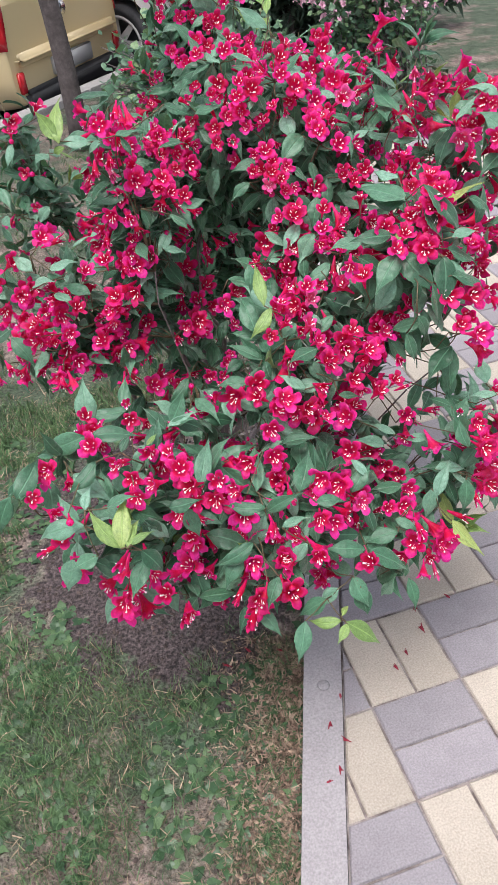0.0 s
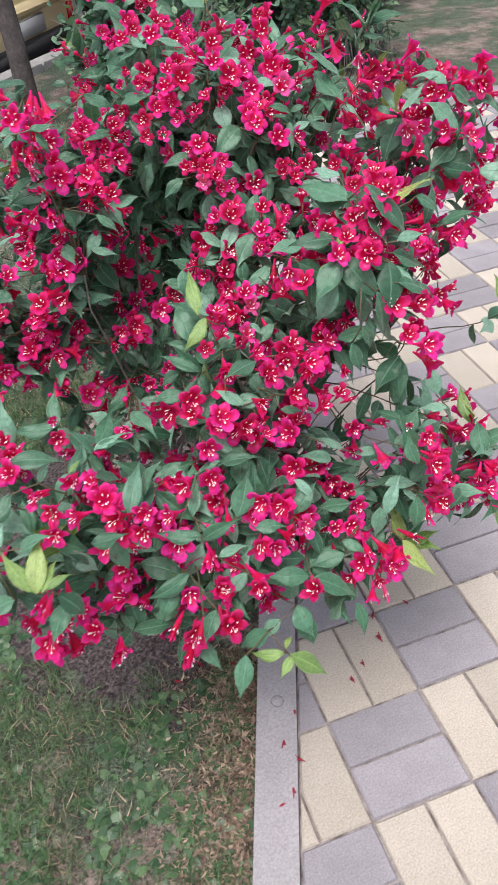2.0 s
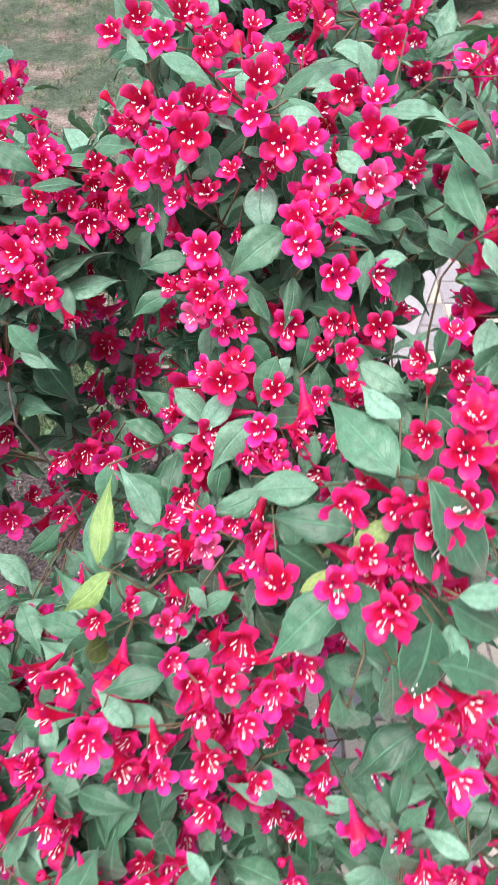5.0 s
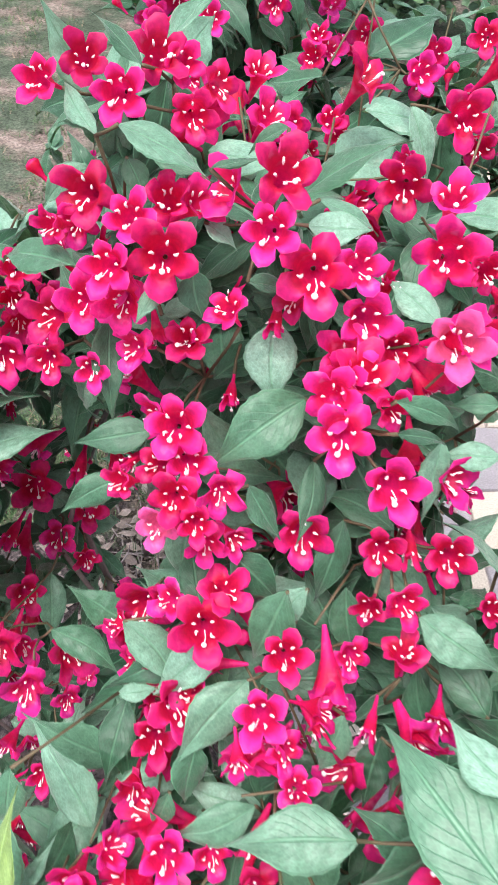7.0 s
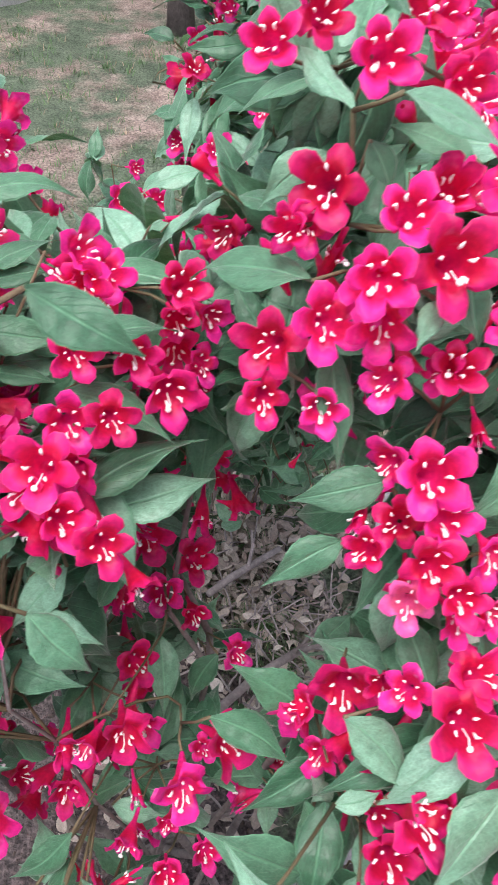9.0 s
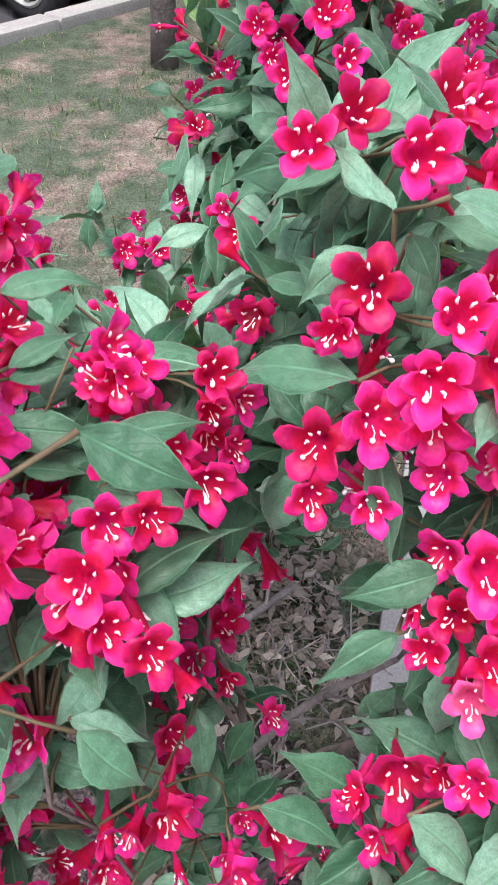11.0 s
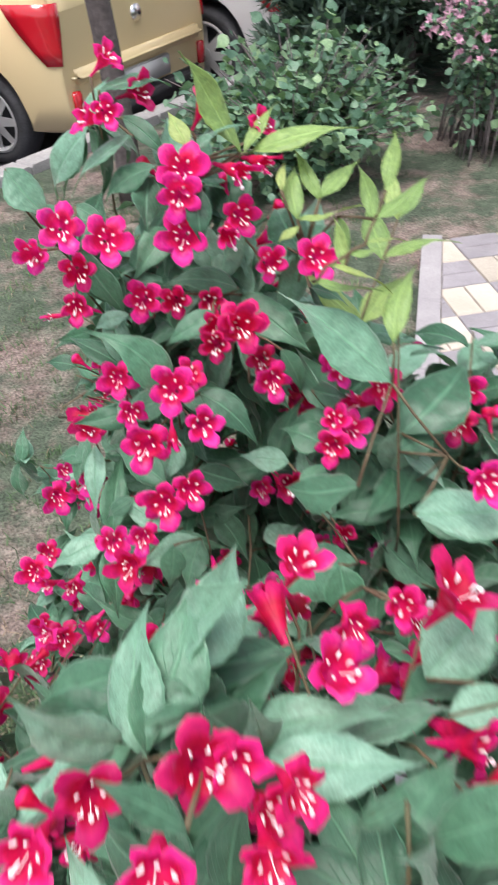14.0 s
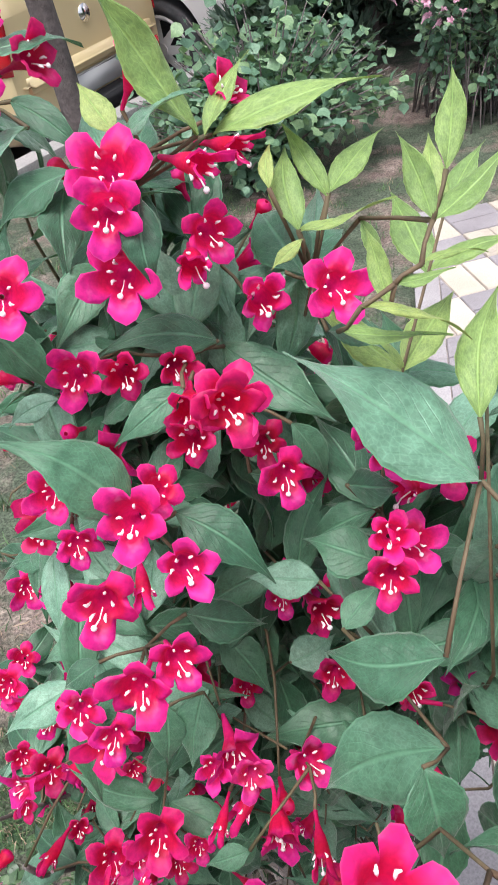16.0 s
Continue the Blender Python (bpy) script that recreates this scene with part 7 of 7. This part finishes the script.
def build_wheel(car, x, y, side, radius):
    wheel = new("wheel")
    wheel.parent, wheel.location = car, (x, y, radius)
    bm = bmesh.new()
    ring = [(radius * 0.68, 0.085), (radius * 0.93, 0.09), (radius, 0.06), (radius, -0.06), (radius * 0.93, -0.09), (radius * 0.68, -0.085)]
    rows = [[bm.verts.new((q * math.cos(a), z, q * math.sin(a))) for q, z in ring] for a in (2 * math.pi * k / 32 for k in range(32))]
    for a, b in zip(rows, rows[1:] + rows[:1]):
        for i in range(len(ring)):
            j = (i + 1) % len(ring)
            bm.faces.new((a[i], b[i], b[j], a[j]))
    bmesh.ops.recalc_face_normals(bm, faces=bm.faces)
    part("tyre", bm, RUBBER, wheel, "black rubber tyre")
    # dark disc stands in for the shaded hollow behind the spokes
    bm = bmesh.new()
    bmesh.ops.create_cone(bm, cap_ends=True, segments=32, radius1=radius * 0.69, radius2=radius * 0.69, depth=0.05, matrix=pose(0, side * 0.01, 0, 90))
    part("wheel_well", bm, DARK_PLASTIC, wheel, smooth=False)
    bm = bmesh.new()
    rim = [(radius * 0.71, 0.088), (radius * 0.66, 0.092), (radius * 0.6, 0.07), (radius * 0.6, 0.04)]
    rows = [[bm.verts.new((q * math.cos(a), side * z, q * math.sin(a))) for q, z in rim] for a in (2 * math.pi * k / 32 for k in range(32))]
    for a, b in zip(rows, rows[1:] + rows[:1]):
        for i in range(len(rim) - 1):
            bm.faces.new((a[i], b[i], b[i + 1], a[i + 1]))
    for k in range(8):
        a = 2 * math.pi * k / 8
        c, s = math.cos(a), math.sin(a)
        px, pz = -s, c
        vs = []
        for q, half, z in ((0.03, 0.035, 0.085), (radius * 0.62, 0.022, 0.075)):
            for e in (-half, half):
                vs.append(bm.verts.new((q * c + e * px, side * z, q * s + e * pz)))
        bm.faces.new((vs[0], vs[1], vs[3], vs[2]))
    bmesh.ops.create_cone(bm, cap_ends=True, segments=20, radius1=0.055, radius2=0.045, depth=0.03, matrix=pose(0, side * 0.082, 0, 90))
    bmesh.ops.recalc_face_normals(bm, faces=bm.faces)
    part("rim", bm, ALLOY, wheel, "dusty grey alloy rim", smooth=False)


def build_car(name, label, at, paint, L=3.6, W=1.6, H=1.48, belt=0.93, radius=0.28, lamp=True):
    """A small hatchback, tail at x = 0, its left side towards +y."""
    car = thing(name, label, "car", at)
    bm = bmesh.new()
    xs = [0.0, 0.03, 0.09, 0.18, 0.28, 0.36, 0.45, 0.55, 0.7, 0.9] + [0.9 + (L - 1.9) * k / 10 for k in range(1, 11)] + [L - 0.8, L - 0.6, L - 0.4, L - 0.22, L - 0.1, L - 0.03, L]
    rings = []
    for x in xs:
        half = car_section(x, L, W, H, belt)
        ring = [(x, y, z) for y, z in half] + [(x, -y, z) for y, z in half[-2::-1]]
        rings.append([bm.verts.new(p) for p in ring])
    n = len(rings[0])
    for a, b in zip(rings, rings[1:]):
        for i in range(n):
            j = (i + 1) % n
            bm.faces.new((a[i], a[j], b[j], b[i]))
    bm.faces.new(rings[0])
    bm.faces.new(rings[-1])
    bmesh.ops.recalc_face_normals(bm, faces=bm.faces)
    me = mesh_of("body", bm, paint)
    body = new("body", me)
    # wheel arches are cut through the sides
    for x in (0.62, L - 0.78):
        for side in (1, -1):
            cb = bmesh.new()
            bmesh.ops.create_cone(cb, cap_ends=True, segments=40, radius1=radius + 0.06, radius2=radius + 0.06, depth=0.5, matrix=pose(x, side * W / 2, radius + 0.02, 90))
            cutter = new("cutter", mesh_of("cutter", cb, DARK_PLASTIC))
            mod = body.modifiers.new("arch", "BOOLEAN")
            mod.object, mod.operation, mod.solver = cutter, "DIFFERENCE", "EXACT"
            bpy.context.view_layer.update()
            fresh = bpy.data.meshes.new_from_object(body.evaluated_get(bpy.context.evaluated_depsgraph_get()))
            body.modifiers.clear()
            body.data = fresh
            bpy.data.objects.remove(cutter)
    body.data.polygons.foreach_set("use_smooth", [abs(p.normal.x) < 0.999 for p in body.data.polygons])
    body.parent = car
    for x in (0.62, L - 0.78):
        for side in (1, -1):
            build_wheel(car, x, side * (W / 2 - 0.11), side, radius)

    def shell(name, faces, material, lift, label="", thick=0.0):
        """A panel that follows the body's skin, a little proud of it: rows of (x, outline share) corners."""
        b = bmesh.new()
        grid = []
        for row in faces:
            line = []
            for x, u, side in row:
                half = car_section(x, L, W, H, belt)
                k = min(len(half) - 2, int(u))
                (y0, z0), (y1, z1) = half[k], half[k + 1]
                f = u - k
                y, z = y0 + (y1 - y0) * f, z0 + (z1 - z0) * f
                out = Vector((-(0.8 if x < 0.3 else 0.0), 1.0 if side else 0.6, 0.25)).normalized()
                line.append(b.verts.new((x + out.x * lift, (y + out.y * lift) * (side or 1), z + out.z * lift)))
            grid.append(line)
        for p, q in zip(grid, grid[1:]):
            for i in range(len(p) - 1):
                b.faces.new((p[i], p[i + 1], q[i + 1], q[i]))
        bmesh.ops.solidify(b, geom=b.faces[:], thickness=0.004)
        bmesh.ops.recalc_face_normals(b, faces=b.faces)
        return part(name, b, material, car, label)

    for side in (1, -1):
        shell("side_window", [[(x, u, side) for u in (5.25, 6.0, 6.8)] for x in (0.75, 1.0, 1.3, 1.42)], CAR_GLASS, 0.004, "dark tinted side window")
        shell("side_window", [[(x, u, side) for u in (5.25, 6.0, 6.8)] for x in (1.5, 1.8, 2.0)], CAR_GLASS, 0.004, "dark tinted side window")
        # tall tail lamp wrapping the rear corner, narrowing to its lower end
        lens, rows = bmesh.new(), []
        side_at = lambda x: W / 2 * (0.86 + 0.14 * min(1.0, (x + 0.04) / 0.28) ** 0.5)
        for z, reach, inward in ((0.62, 0.07, 0.0), (0.7, 0.14, 0.015), (0.78, 0.2, 0.03), (0.86, 0.26, 0.04), (0.93, 0.3, 0.04)):
            line = [(-0.016, side_at(0) - inward, z), (-0.012, side_at(0) + 0.006, z)] + [(reach * s, side_at(reach * s) + 0.012, z) for s in (0.35, 0.7, 1.0)]
            rows.append([lens.verts.new((px, side * py, pz)) for px, py, pz in line])
        for p, q in zip(rows, rows[1:]):
            for k in range(4):
                lens.faces.new((p[k], p[k + 1], q[k + 1], q[k]))
        bmesh.ops.recalc_face_normals(lens, faces=lens.faces)
        bmesh.ops.solidify(lens, geom=lens.faces[:], thickness=0.01)
        bmesh.ops.recalc_face_normals(lens, faces=lens.faces)
        part("tail_lamp", lens, RED_LENS, car, "glossy red tail lamp")
        b = bmesh.new()
        box(b, (-0.03, side * 0.66 - 0.03, 0.33), (0.01, side * 0.66 + 0.03, 0.47), 0.008)
        part("reflector", b, RED_LENS, car, "red bumper reflector")
        b = bmesh.new()
        box(b, (1.0, side * W / 2 - 0.012, 0.80), (1.18, side * W / 2 + 0.035, 0.835), 0.012)
        part("door_handle", b, CHROME, car, "chrome door handle")
        for x0 in (0.86, 1.72):
            b = bmesh.new()
            tube(b, [Vector((x0 + dx, side * (W / 2 + 0.003), z)) for dx, z in ((-0.02, 0.86), (0.0, 0.62), (0.03, 0.36))], [0.004] * 3, 4)
            part("door_gap", b, DARK_PLASTIC, car)
        b = bmesh.new()
        box(b, (2.02, side * (W / 2) - 0.02 if side > 0 else -W / 2 - 0.13, 0.9), (2.12, W / 2 + 0.13 if side > 0 else -W / 2 + 0.02, 1.03), 0.03)
        part("door_mirror", b, paint, car)
    shell("rear_window", [[(x, 8.95, 0) if 0 else (x, u, s) for s, u in ((1, 6.6), (1, 7.4), (1, 8.9), (-1, 8.9), (-1, 7.4), (-1, 6.6))] for x in (0.03, 0.06, 0.1, 0.16, 0.24, 0.3)], CAR_GLASS, 0.008, "dark rear window")
    b = bmesh.new()
    box(b, (-0.05, -W * 0.4, 0.2), (0.1, W * 0.4, 0.34), 0.03)
    part("bumper_skirt", b, DARK_PLASTIC, car, "dark plastic lower bumper")
    b = bmesh.new()
    box(b, (-0.06, -W * 0.42, 0.5), (0.1, W * 0.42, 0.58), 0.035)
    part("bumper", b, paint, car, "body-coloured bumper ledge")
    b = bmesh.new()
    box(b, (-0.035, -0.26, 0.36), (0.01, 0.26, 0.48), 0.006)
    part("plate", b, PLATE, car, "pale blank plate in a recess")
    b = bmesh.new()
    bmesh.ops.create_cone(b, cap_ends=True, segments=24, radius1=0.05, radius2=0.042, depth=0.03, matrix=pose(0.005, 0, 0.76, 0, 90))
    part("badge", b, CHROME, car, "round chrome badge")
    b = bmesh.new()
    box(b, (0.3, -W * 0.33, 1.44 * H / 1.48), (0.42, W * 0.33, 1.475 * H / 1.48), 0.014)
    part("roof_spoiler", b, paint, car)
    return car


def car_pose(tail, heading):
    """Stands a car on the road with its tail at a place, nose along heading (degrees from +x)."""
    return pose(tail[0], tail[1], -0.25, 0, 0, heading)


build_tree(-0.07, 4.07)
build_car("yellow_hatchback", "dusty yellow hatchback car parked askew to the kerb", car_pose((0.1, 5.75), 140.5), YELLOW_PAINT, belt=0.88)
build_car("black_car", "glossy black car with its tail over the kerb", car_pose((-1.42, 4.5), 145), BLACK_PAINT, 4.2, 1.74, 1.46, 0.95, 0.31)
build_car("silver_car", "pale silver car parked beyond the yellow one", car_pose((1.61, 6.74), 140), WHITE_PAINT, 4.3, 1.76, 1.46, 0.95, 0.32)
build_back_bush("green_shrub", "loose grey-green shrub with small rounded leaves", (0.74, 4.0, 0.16), (0.62, 0.45, 0.42), 170, 0.058, BACK_LEAF, 51, 0.42, low=0.0)
build_back_bush("pink_shrub", "shrub with fading pale pink blossom over bare stems", (1.9, 4.2, 0.4), (0.5, 0.4, 0.5), 130, 0.05, BACK_LEAF, 52, petals=0.9, low=-0.1, foot_wide=0.3, thick=0.5)
build_conifer(1.32, 5.5, 2.2, 0.55, 61)
build_conifer(1.75, 5.5, 2.4, 0.75, 62)
build_conifer(2.6, 5.9, 2.5, 0.85, 63)

build_pavement()
